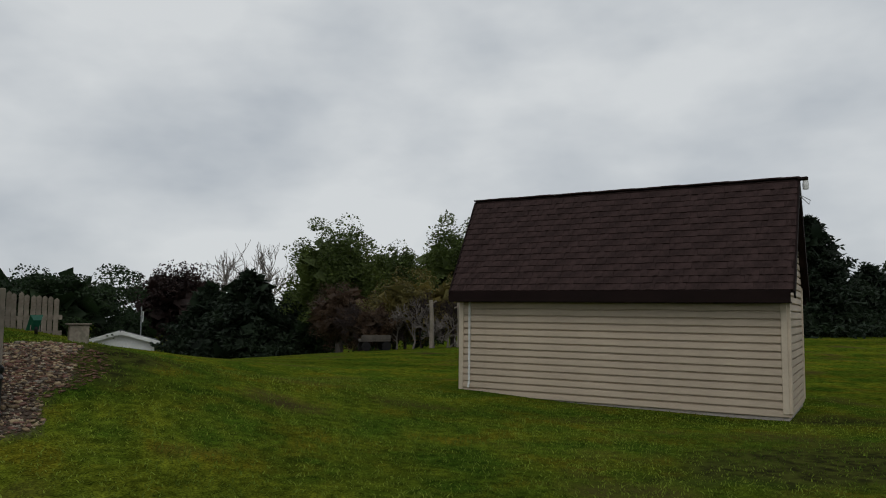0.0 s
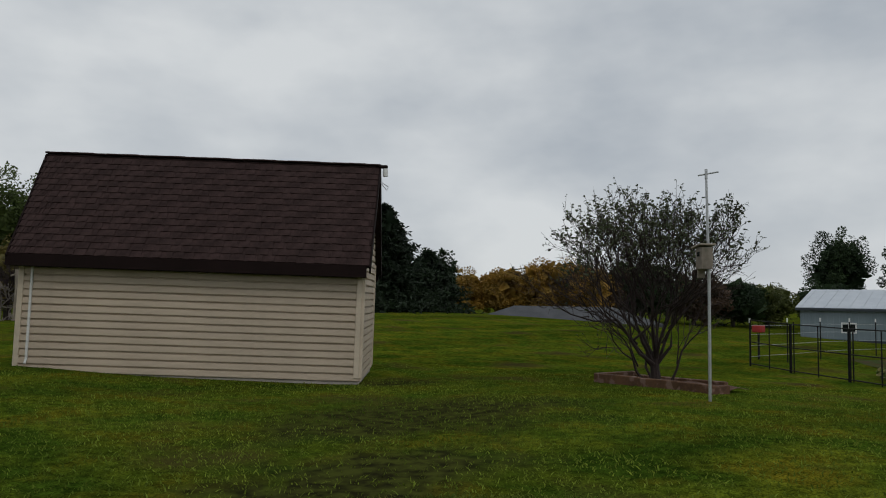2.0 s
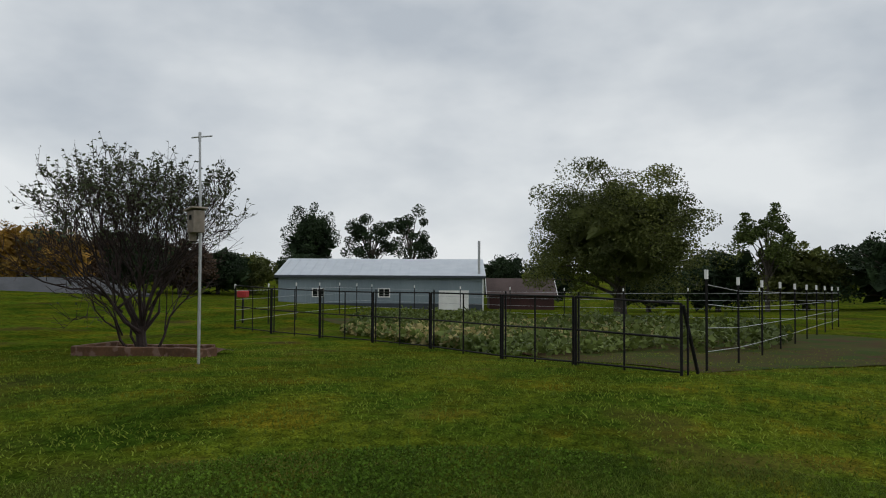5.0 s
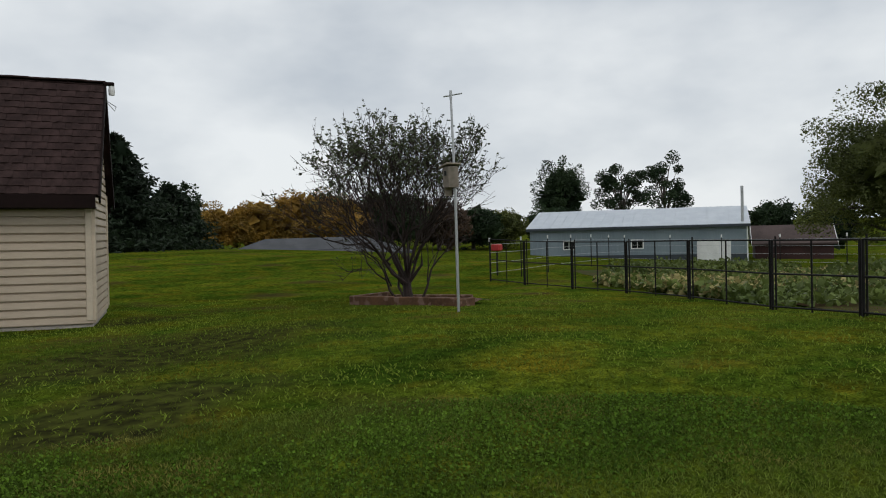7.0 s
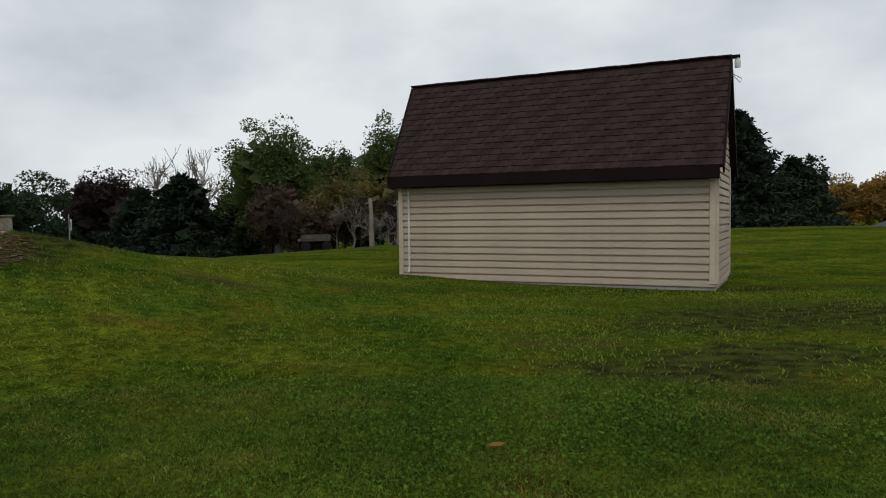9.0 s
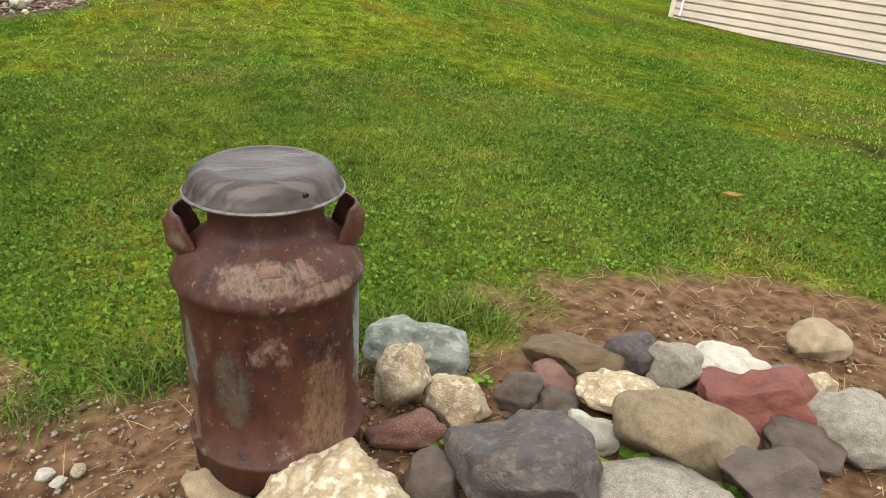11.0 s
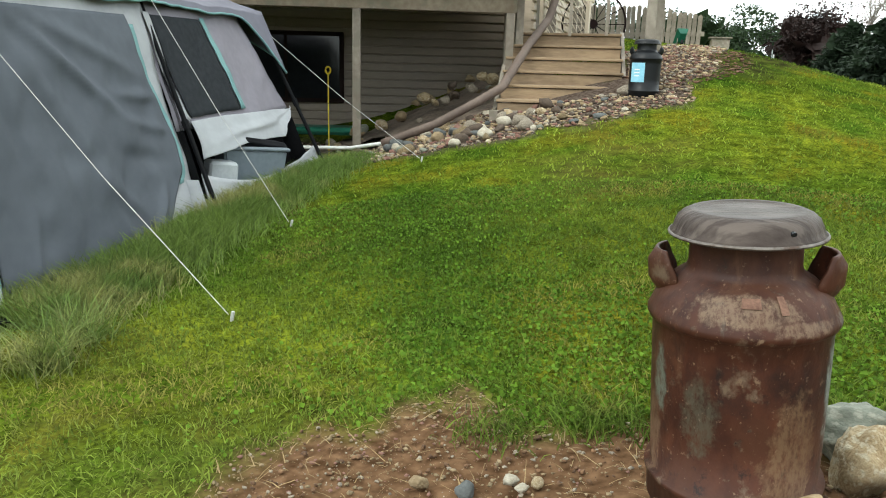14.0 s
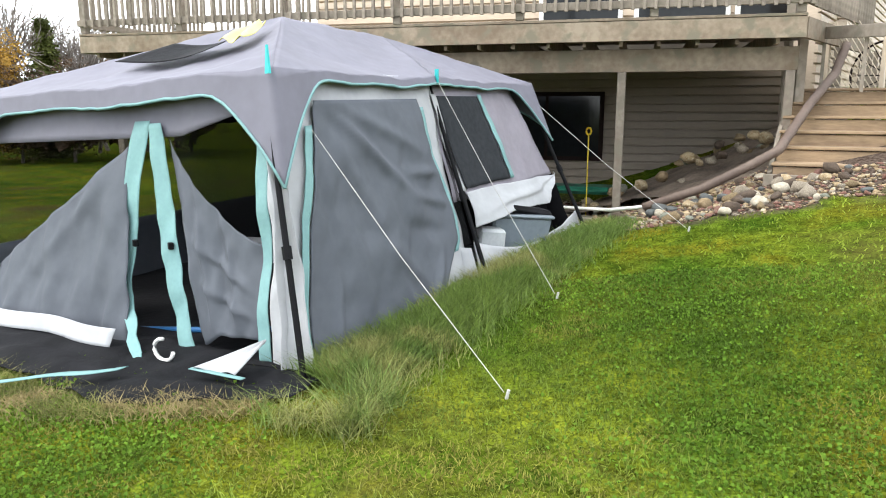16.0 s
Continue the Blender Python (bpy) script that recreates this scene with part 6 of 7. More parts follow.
# ---- the tent ----
def tent():
    O = Vector((-3.31, 1.07, -0.34))
    t = thing("cabin_tent", Matrix.Translation(O), "sagging grey cabin tent with teal trim", "tent")
    W_ = lambda *p: Vector(p) - O
    A, Bq, C = W_(-3.31, 1.07, -0.34), W_(-4.15, 2.95, -0.24), W_(-4.9, 4.77, -0.12)
    D, F = W_(-6.05, -0.15, -0.46), W_(-7.64, 3.55, -0.30)
    A1, B1, C1 = W_(-3.76, 1.16, 1.27), W_(-4.79, 2.91, 1.30), W_(-5.61, 4.65, 1.31)
    D1, F1 = W_(-6.5, -0.06, 1.13), W_(-8.35, 3.43, 1.2)
    PK, PK2 = W_(-5.29, 1.91, 1.72), W_(-6.0, 3.2, 1.70)

    def fab(name, f, mat, nu=20, nv=14, label="", parent=t):
        o = smooth(part(name, sheet(B(), f, int(nu * 1.7), int(nv * 1.7)), M[mat], parent, label))
        md = o.modifiers.new("thick", "SOLIDIFY")
        md.thickness, md.offset = 0.004, 0
        return o

    def wrinkle(p, k=1.0):
        return 0.018 * k * noise.noise(Vector(p) * 2.6) + 0.008 * k * noise.noise(Vector(p) * 8)

    # roof panels: from each eave up to the ridge line, sagging between the poles
    def panel(P, Q, P2, Q2, sag=0.10):
        def f(u, v):
            lo, hi = lerp(P, Q, u), lerp(P2, Q2, u)
            p = lo * (1 - v) + hi * v
            s = sag * math.sin(math.pi * u) * math.sin(math.pi * min(v * 0.9 + 0.1, 1))
            return p + Vector((0, 0, -s + 1.2 * wrinkle(p)))
        return f
    for nm, q in (("front", (D1, A1, PK, PK)), ("side", (A1, B1, PK, PK2)), ("side_rear", (B1, C1, PK2, PK2)), ("rear", (C1, F1, PK2, PK2)), ("far", (F1, D1, PK2, PK))):
        fab("roof_panel", panel(*q, 0.07), "fab_roof", 24, 18, "lilac-grey polyester roof panel")
    # skylight strip of dark mesh and a yellow cloth on the front slope
    def sky_f(u, v):
        p = lerp(lerp(D1, A1, 0.32 + 0.42 * u), PK, 0.30 + 0.24 * v + 0.10 * u)
        return p + Vector((0, 0, 0.035 - 0.05 * math.sin(math.pi * u)))
    fab("skylight", sky_f, "fab_floor", 14, 8, "dark mesh skylight in the roof")
    def yel(u, v):
        p = lerp(lerp(D1, A1, 0.73 + 0.12 * u), PK, 0.40 + 0.32 * v)
        return p + Vector((0, 0, 0.05 + 0.02 * math.sin(9 * u + 4 * v)))
    fab("yellow_cloth", yel, "yellow", 8, 8, "pale yellow cloth on the roof")
    # valances: the eave strip, arched between corner gussets, edged in teal
    def valance(P, Q, Pd, Qd, drop_p, drop_q, base=0.10, tail_p=0.20, tail_q=0.2):
        L = (Q - P).length
        def depth(u):
            d = base
            if drop_p:
                d = max(d, base + (drop_p - base) * max(0, 1 - u / tail_p) ** 1.6)
            if drop_q:
                d = max(d, base + (drop_q - base) * max(0, 1 - (1 - u) / tail_q) ** 1.6)
            return d
        def f(u, v):
            lo = lerp(P, Q, u)
            top = lo + Vector((0, 0, -0.022 * math.sin(math.pi * u) + 1.2 * wrinkle(lo) + 0.005))
            dn = lerp((Pd - P).normalized(), (Qd - Q).normalized(), u)
            return top + dn * depth(u) * v
        fab("valance", f, "fab_roof", 40, 6, "lilac-grey eave flap")
        tube_pts = [f(k / 40, 1.0) for k in range(41)]
        smooth(part("trim", tube(B(), tube_pts, 0.010, 6), M["fab_teal"], t, "pale teal binding"))
    valance(D1, A1, D, A, 0.6, 0.62, 0.12, 0.2, 0.16)
    valance(A1, B1, A, Bq, 0.62, 0.0, 0.06, 0.22, 0.2)
    valance(B1, C1, Bq, C, 0.0, 0.62, 0.06, 0.2, 0.28)
    valance(C1, F1, C, F, 0.5, 0.4, 0.10)
    # poles
    for P, P1 in ((A, A1), (Bq, B1), (C, C1), (D, D1), (F, F1)):
        P1 = P1 + Vector((-0.07, -0.02, -0.03))
        pole = part("leg_pole", tube(B(), [P, lerp(P, P1, 0.45), P1], [0.017, 0.017, 0.013], 8), M["pole_black"], t, "black telescopic pole")
        part("pole_joint", tube(B(), [lerp(P, P1, 0.42), lerp(P, P1, 0.46)], 0.026, 8), M["pole_black"], pole)
        part("foot", tube(B(), [P, lerp(P, P1, 0.03)], 0.024, 8), M["pole_black"], pole)
    part("tab", sheet(B(), lambda u, v: A1 + Vector((0.02, -0.03, 0.10)) + Vector((0.05 * (u - 0.5) * (1.2 - v), 0.0, -0.13 + 0.14 * v)), 3, 4), M["teal"], t, "teal nylon tab").modifiers.new("thick", "SOLIDIFY").thickness = 0.01
    part("tab", sheet(B(), lambda u, v: B1 + Vector((0.02, -0.02, 0.06)) + Vector((0.04 * (u - 0.5), 0.02, -0.10 + 0.10 * v)), 3, 4), M["teal"], t).modifiers.new("thick", "SOLIDIFY").thickness = 0.01
    # side walls, a hand's width inside the poles
    inn = Vector((-0.14, -0.06, 0))
    def wall(P, Q, P1, Q1, bulge=0.05):
        def f(u, v):
            p = lerp(lerp(P, Q, u) + inn, lerp(P1, Q1, u) + inn * 0.5, v)
            b = bulge * math.sin(math.pi * v) * math.sin(math.pi * u)
            n_ = Vector((0.914, 0.407, 0))
            fold = 0.016 * noise.noise(Vector((u * 7 + v * 2.5, v * 2.2, 3.1))) + 0.006 * noise.noise(Vector((u * 16 - v * 6, v * 5, 7.7)))
            return p + n_ * (b + 1.4 * wrinkle(p) + 2.2 * fold * math.sin(math.pi * min(1, v * 1.05)))
        return f
    def cut(f, u0, u1, v0, v1, off=0.0, skew=0.0):
        n_ = Vector((0.914, 0.407, 0)) * off
        return lambda u, v: f(u0 + (u1 - u0) * u + skew * (v - 0.5), v0 + (v1 - v0) * v) + n_
    def crease(u, v, u0, v0, u1, v1, w, a):
        # one fold of the cloth running from one point of it to another
        du, dv = u1 - u0, v1 - v0
        k = max(0.0, min(1.0, ((u - u0) * du + (v - v0) * dv) / (du * du + dv * dv)))
        e = math.hypot(u - u0 - k * du, v - v0 - k * dv) / w
        return a * math.exp(-e * e) * math.sin(math.pi * (0.08 + 0.84 * k))
    FOLDS = ((0.26, 0.86, 0.66, 0.50, 0.022, 0.040), (0.22, 0.82, 0.45, 0.40, 0.03, 0.030), (0.25, 0.90, 0.80, 0.66, 0.025, 0.022), (0.62, 0.60, 0.88, 0.56, 0.02, 0.030), (0.66, 0.50, 0.90, 0.42, 0.022, 0.034), (0.60, 0.38, 0.86, 0.30, 0.03, -0.026),
             (0.22, 0.30, 0.18, 0.02, 0.016, 0.030), (0.30, 0.55, 0.36, 0.05, 0.03, 0.020), (0.45, 0.36, 0.72, 0.08, 0.03, 0.028), (0.80, 0.22, 0.70, 0.03, 0.02, 0.030), (0.16, 0.70, 0.24, 0.35, 0.016, -0.022), (0.52, 0.20, 0.60, 0.02, 0.02, 0.024))
    w0 = wall(A, Bq, A1, B1)
    S_ = Vector((0.914, 0.407, 0))
    w1 = lambda u, v: w0(u, v) + S_ * 1.05 * sum(crease(u, v, *c) for c in FOLDS)
    s1 = fab("side_wall", w0, "fab_light", 24, 20, "pale grey side wall")
    lo_u = lambda v: 0.100 + 0.115 * v ** 1.6
    def hi_u(v):
        if v < 0.24:
            return 0.74 + 0.175 * v / 0.24
        return 0.915 if v < 0.46 else 0.915 - 0.088 * (v - 0.46) / 0.43
    fab("mesh_panel", lambda u, v: w1(lo_u(v * 0.9) + (hi_u(v * 0.9) - lo_u(v * 0.9)) * u, 0.012 + 0.885 * v) + S_ * 0.035, "fab_grey", 44, 36, "dark grey window panel hanging in folds", s1)
    fab("teal_strip", lambda u, v: w1(lo_u(v * 0.8) - 0.034 + 0.030 * u, 0.012 + 0.80 * v) + S_ * 0.03, "fab_teal", 4, 20, "pale teal strip", s1)
    fab("teal_strip", lambda u, v: w1(hi_u(0.2 + 0.66 * v) + 0.004 + 0.026 * u, 0.2 + 0.66 * v) + S_ * 0.03, "fab_teal", 4, 22, "pale teal strip", s1)
    w2 = wall(Bq, C, B1, C1, 0.02)
    s2 = fab("rear_side_wall", lambda u, v: w2(u * (0.99 - 0.22 * v), 0.40 + 0.57 * v), "fab_lilac", 22, 14, "lilac side wall pulled in at the corner")
    fab("window_mesh", cut(w2, 0.06, 0.42, 0.45, 0.91, 0.02, -0.09), "fab_screen", 10, 12, "dark grey mesh window", s2)
    fab("window_edge", cut(w2, 0.015, 0.05, 0.44, 0.92, 0.022, -0.08), "fab_light", 3, 12, "pale binding", s2)
    fab("window_edge", cut(w2, 0.43, 0.465, 0.45, 0.92, 0.022, -0.10), "fab_teal", 3, 12, "pale teal binding", s2)
    # lower flap fallen open: a pale fold above, a dark opening, a pale sill
    def fold(u, v):
        low = 0.265 + 0.02 * math.sin(math.pi * min(u / 0.72, 1)) if u < 0.72 else 0.26 + 0.15 * ((u - 0.72) / 0.27) ** 1.1
        p = w2(0.08 + 0.905 * u, low + (0.435 - 0.04 * u * u - low) * v)
        return p + S_ * (0.07 * (1 - v) * math.sin(math.pi * (0.1 + 0.8 * u)) + 0.025 + crease(u, v, 0.1, 0.3, 0.9, 0.75, 0.12, 0.03) + 0.010 * math.sin(11 * u + 3 * v))
    fab("fallen_flap", fold, "fab_light", 22, 12, "pale grey flap hanging half down", s2)
    def sill(u, v):
        top = 0.115 + 0.10 * max(0.0, 1 - u / 0.35) ** 1.6 + 0.07 * max(0.0, u - 0.5)
        return w2(0.02 + 1.03 * u, -0.03 + (top + 0.03) * v) + S_ * (0.12 * math.sin(math.pi * (0.1 + 0.8 * u)) * (0.4 + 0.6 * v) + 0.03)
    fab("sill", sill, "fab_light", 22, 6, "pale grey sill sagging outward", s2)
    # added black sheet behind the opening, painting the dark of the interior
    fab("dark_lining", lambda u, v: w2(-0.1 + 1.15 * u, -0.02 + 0.48 * v) - S_ * (0.72 - 0.62 * max(0, u - 0.66) / 0.34), "fab_shadow", 16, 6, "black sheet standing for the shadow inside", s2)
    # floor, far wall and rear wall
    def lay(p, dz):
        # the same point lowered or raised to lie on the grass
        return Vector((p.x, p.y, float(lie(p.x + O.x, p.y + O.y)) - O.z + dz))
    fab("floor", lambda u, v: lay(lerp(lerp(A, D, u), lerp(C, F, u), v) + Vector((-0.1, 0.0, 0)), 0.045 + 0.02 * noise.noise(Vector((u * 8, v * 8, 0)))), "fab_floor", 24, 24, "charcoal groundsheet")
    far = lambda u, v: lerp(lerp(D, F, u), lerp(D1, F1, u), v * 0.97)
    fw = fab("far_wall", lambda u, v: far(u, 0.36 * v), "fab_grey", 12, 5, "grey far wall below a netting window")
    fab("netting", lambda u, v: far(0.03 + 0.94 * u, 0.36 + 0.50 * v), "netting", 12, 8, "see-through dark netting", fw)
    fab("far_header", lambda u, v: far(u, 0.86 + 0.14 * v), "fab_light", 12, 3, "pale band under the far eave", fw)
    fab("far_edge", lambda u, v: far(0.03 * u, 0.36 + 0.50 * v), "fab_teal", 2, 8, "pale teal window edge", fw)
    fab("far_edge", lambda u, v: far(0.97 + 0.03 * u, 0.36 + 0.50 * v), "fab_teal", 2, 8, "pale teal window edge", fw)
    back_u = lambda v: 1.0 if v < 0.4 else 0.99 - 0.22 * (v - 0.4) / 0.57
    # rear wall takes the same black: its shadow is painted in
    fab("rear_wall", lambda u, v: lerp(w2(back_u(v * 0.97), v * 0.97), lerp(F, F1, v * 0.97), u), "fab_shadow", 12, 16, "rear wall coloured shadow-black, drawn in at the corner")
    # front: header, drooping panels, teal door edges
    N = Vector((0.407, -0.914, 0))
    def front(u, v, off=-0.12):
        # u runs from the corner by the lawn towards the far side
        p = lerp(lerp(A, D, u), lerp(A1, D1, u), v)
        fold = 0.02 * noise.noise(Vector((u * 18, v * 2.5, 1.7))) + 0.012 * noise.noise(Vector((u * 30 + 9 * v, v * 6, 5.2)))
        return p + N * (off + 1.2 * wrinkle(p) + 1.6 * fold * (1 - v) + 0.6 * fold)
    fr = fab("front_header", lambda u, v: front(0.12 + 0.88 * u, (0.87 - 0.07 * min(1, u / 0.18)) * (1 - v) + 0.94 * v, -0.10), "fab_roof", 24, 4, "lilac-grey header band")
    FR_FOLDS = ((0.30, 0.70, 0.27, 0.10, 0.010, 0.03), (0.26, 0.62, 0.235, 0.14, 0.008, 0.03), (0.215, 0.56, 0.205, 0.14, 0.010, -0.03), (0.19, 0.50, 0.17, 0.15, 0.008, 0.03), (0.28, 0.45, 0.13, 0.28, 0.014, 0.035), (0.27, 0.30, 0.14, 0.20, 0.012, 0.03),
                (0.46, 0.60, 0.60, 0.10, 0.02, 0.03), (0.50, 0.68, 0.75, 0.30, 0.02, 0.03), (0.55, 0.40, 0.58, 0.05, 0.015, -0.02), (0.66, 0.50, 0.70, 0.05, 0.02, 0.03), (0.80, 0.36, 0.78, 0.05, 0.02, 0.03))
    cloth = lambda u, v, off: front(u, v, off) + N * 0.9 * sum(crease(u, v, *c) for c in FR_FOLDS)
    AD = lambda u, k: lerp(A, D, u) + N * k
    # top hems that have fallen away from the door edges
    fab("front_panel", lambda u, v: cloth(0.435 + 0.53 * u, 0.085 + (0.685 - 0.52 * u) * v, -0.10) + N * 0.14 * (1 - v) - Vector((0, 0, 0.05 * (1 - v))), "fab_grey", 34, 20, "dark grey front panel, its top fallen in", fr)
    fab("door_panel", lambda u, v: cloth(0.322 - 0.045 * (1 - v) * (1 - u) - 0.222 * u, (0.075 + 0.055 * min(1, 3 * u)) * (1 - v) + (0.79 - 0.46 * u ** 0.8 + 0.10 * u * u) * v, -0.11), "fab_grey", 34, 20, "dark grey door panel, its top fallen in", fr)
    fab("hem", lambda u, v: lay(AD(0.45 + 0.52 * u, 0.11 - 0.05 * v + 0.02 * math.sin(12 * u)), 0.05 + 0.095 * v), "fab_light", 18, 3, "pale hem", fr)
    def edge(la, ra, lb, rb, lc, rc, v0, v1, swing=0.0):
        # a strip given by its two sides at the top, the middle and the foot
        def f(u, v):
            k = abs(2 * v - 1)
            a0, a1 = (la, ra) if v > 0.5 else (lc, rc)
            sw = swing * max(0.0, 0.25 - v) ** 1.5 * 8
            return front((lb + (a0 - lb) * k) * (1 - u) + (rb + (a1 - rb) * k) * u - 0.58 * sw, v0 + (v1 - v0) * v, -0.075) + N * sw
        return f
    e1 = fab("door_edge", edge(0.405, 0.356, 0.472, 0.425, 0.506, 0.480, 0.04, 0.86, 0.30), "fab_teal", 4, 24, "pale teal door edge", fr)
    e2 = fab("door_edge", edge(0.362, 0.326, 0.350, 0.312, 0.325, 0.287, 0.05, 0.85), "fab_teal", 4, 24, "pale teal door edge", fr)
    part("toggle", box(B(), front(0.428, 0.42, -0.06), (0.03, 0.03, 0.04), None, 0.004), M["pole_black"], e1)
    part("toggle", box(B(), front(0.322, 0.42, -0.06), (0.03, 0.03, 0.04), None, 0.004), M["pole_black"], e2)
    fab("door_edge", edge(0.078, 0.050, 0.096, 0.067, 0.125, 0.098, 0.06, 0.80), "fab_teal", 4, 20, "pale teal door edge", fr)
    fab("corner_panel", edge(0.055, 0.010, 0.066, 0.008, 0.098, 0.004, 0.0, 0.72), "fab_light", 8, 20, "pale grey corner panel", fr)
    fab("door_edge", lambda u, v: front(0.955 + 0.04 * u - 0.05 * (1 - v), 0.04 + 0.82 * v, -0.08), "fab_teal", 4, 18, "pale teal door edge", fr)
    # fallen lower edge and skirt lying on the grass
    fab("fallen_skirt", lambda u, v: lay(AD(-0.02 + 1.02 * u, -0.15 + (0.33 + 0.42 * min(1, 4 * u) + 0.05 * math.sin(9 * u)) * v), 0.05 - 0.02 * v + 0.03 * noise.noise(Vector((14 * u, 5 * v, 1)))), "fab_floor", 40, 10, "charcoal skirt spread on the grass", fr)
    fab("teal_hem", lambda u, v: lay(AD(0.295 + 0.15 * u, 0.33 + 0.46 * u + 0.07 * v + 0.02 * math.sin(9 * u)), 0.085), "fab_teal", 18, 2, "pale teal hem", fr)
    fab("folded_corner", lambda u, v: lay(AD(0.045 + (0.045 + 0.09 * (1 - v) * u), -0.02 + 0.22 * (1 - v) + 0.02 * u), 0.09 + 0.11 * v + 0.01 * math.sin(9 * u)), "fab_light", 10, 6, "pale folded corner", fr)
    fab("folded_edge", lambda u, v: lay(AD(0.065 + 0.12 * u, 0.205 + 0.03 * v), 0.09), "fab_teal", 10, 2, "pale teal edge of the fold", fr)
    smooth(part("blue_tube", tube(B(), [front(0.95, 0.05, -0.18), front(0.6, 0.06, -0.22), front(0.3, 0.10, -0.30), front(0.08, 0.14, -0.36)], 0.018, 8), M["blue_hose"], t, "blue tube lying inside"))
    smooth(part("white_loop", tube(B(), [lay(AD(0.30 + 0.025 * math.sin(k * 0.42), 0.10), 0.10 + 0.06 * math.cos(k * 0.42)) for k in range(12)], 0.011, 8), M["white_pipe"], t, "white loop of webbing"))
    # dark inner divider seen through the door
    fab("inner_divider", lambda u, v: lerp(lerp(Bq, lerp(D, F, 0.5), u), lerp(B1, lerp(D1, F1, 0.5), u), v * 0.95) + Vector((-0.1, 0, 0)), "netting", 12, 10, "dark inner divider")
    fab("inner_pale", lambda u, v: lerp(lerp(Bq, lerp(D, F, 0.5), u), lerp(B1, lerp(D1, F1, 0.5), u), 0.04 + 0.16 * v) + Vector((0.0, -0.08, 0)), "fab_light", 12, 4, "pale band inside")
    # guy lines
    def guy(P, Q, name="guy_line"):
        g = thing(name, Matrix.Translation(Q), "taut white guy line pegged into the grass", "guy line", "guy lines of the tent")
        part("cord", tube(B(), [P - Q, (P - Q) * 0.5 + Vector((0, 0, -0.012)), Vector((0, 0, 0.03))], 0.0021, 6), M["rope"], g)
        part("peg", tube(B(), [(0, 0, -0.06), (0.02, 0.01, 0.045)], 0.008, 6), M["rope"], g)
    gz = lambda x, y: Vector((x, y, float(lie(x, y))))
    guy(O + lerp(lerp(A, A1, 0.80), lerp(Bq, B1, 0.80), 0.14), gz(-2.56, 1.70))
    guy(O + B1, gz(-3.5, 2.95))
    guy(O + lerp(C, C1, 0.85), gz(-3.8, 4.75))


tent()


def totes():
    t = thing("storage_tote", pose(-4.80, 3.74, -0.16, 0, 4, 66) @ Matrix.Diagonal((0.86, 0.85, 0.95, 1)), "grey plastic tote with a black lid in the tent", "tote")
    bm = B()
    lo = [bm.verts.new(p) for p in ((-0.26, -0.17, 0), (0.26, -0.17, 0), (0.26, 0.17, 0), (-0.26, 0.17, 0))]
    hi = [bm.verts.new(p) for p in ((-0.30, -0.20, 0.36), (0.30, -0.20, 0.36), (0.30, 0.20, 0.36), (-0.30, 0.20, 0.36))]
    bm.faces.new(lo[::-1])
    bm.faces.new(hi)
    for k in range(4):
        bm.faces.new((lo[k], lo[(k + 1) % 4], hi[(k + 1) % 4], hi[k]))
    bmesh.ops.bevel(bm, geom=list(bm.edges), offset=0.02, segments=2, affect="EDGES")
    part("body", bm, M["tote"], t)
    part("rim", box(B(), (0, 0, 0.365), (0.64, 0.44, 0.03), None, 0.01), M["tote"], t)
    part("lid", box(B(), (0.03, 0.02, 0.41), (0.5, 0.34, 0.07), pose(0, 0, 0, 0, 6, 4), 0.03), M["fab_floor"], t, "black bag on top")
    w = thing("white_bin", pose(-4.68, 3.34, -0.17, 0, 6, 66) @ Matrix.Diagonal((0.6, 0.6, 0.75, 1)), "white plastic bin leaning in the tent", "bin")
    part("body", box(B(), (0, 0, 0.2), (0.36, 0.34, 0.38), None, 0.03), M["tote_white"], w)


totes()


# ---- loose stones, chips, grass: last and smallest ----
def stone_bed():
    """Stones of the bed beside the house: large ones one by one, the rest as one heap."""
    rnd = random.Random(11)
    kinds = []
    for k in range(10):
        me = stone_mesh(60 + k, 2, 0.2)
        me.materials.append(ROCKS[("cream", "tan", "speckled", "dark_brown", "pink", "grey_green", "sandy", "white", "dark_brown", "blue_grey")[k]])
        kinds.append(me)
    made = 0
    while made < 150:
        cx, cy, rx, ry = BED[rnd.choice((0, 0, 1, 1, 2, 2, 4, 5, 5, 6))]
        a, r = rnd.random() * 6.283, math.sqrt(rnd.random())
        x, y = cx + rx * r * math.cos(a), cy + ry * r * math.sin(a)
        if loose_bed_at(np.float64(x), np.float64(y)) < 0.6:
            continue
        w = rnd.choice((0.07, 0.09, 0.11, 0.14, 0.2))
        ob = new("bed_stone", rnd.choice(kinds))
        ob.matrix_basis = pose(x, y, float(lie(x, y)) + w * 0.2, rnd.uniform(-20, 20), rnd.uniform(-20, 20), rnd.uniform(0, 360)) @ Matrix.Diagonal((w, w * rnd.uniform(0.6, 0.9), w * rnd.uniform(0.5, 0.75), 1))
        tagged(ob, "rounded field stone in the bed beside the house", "stone", "stones in the house bed")
        made += 1


stone_bed()


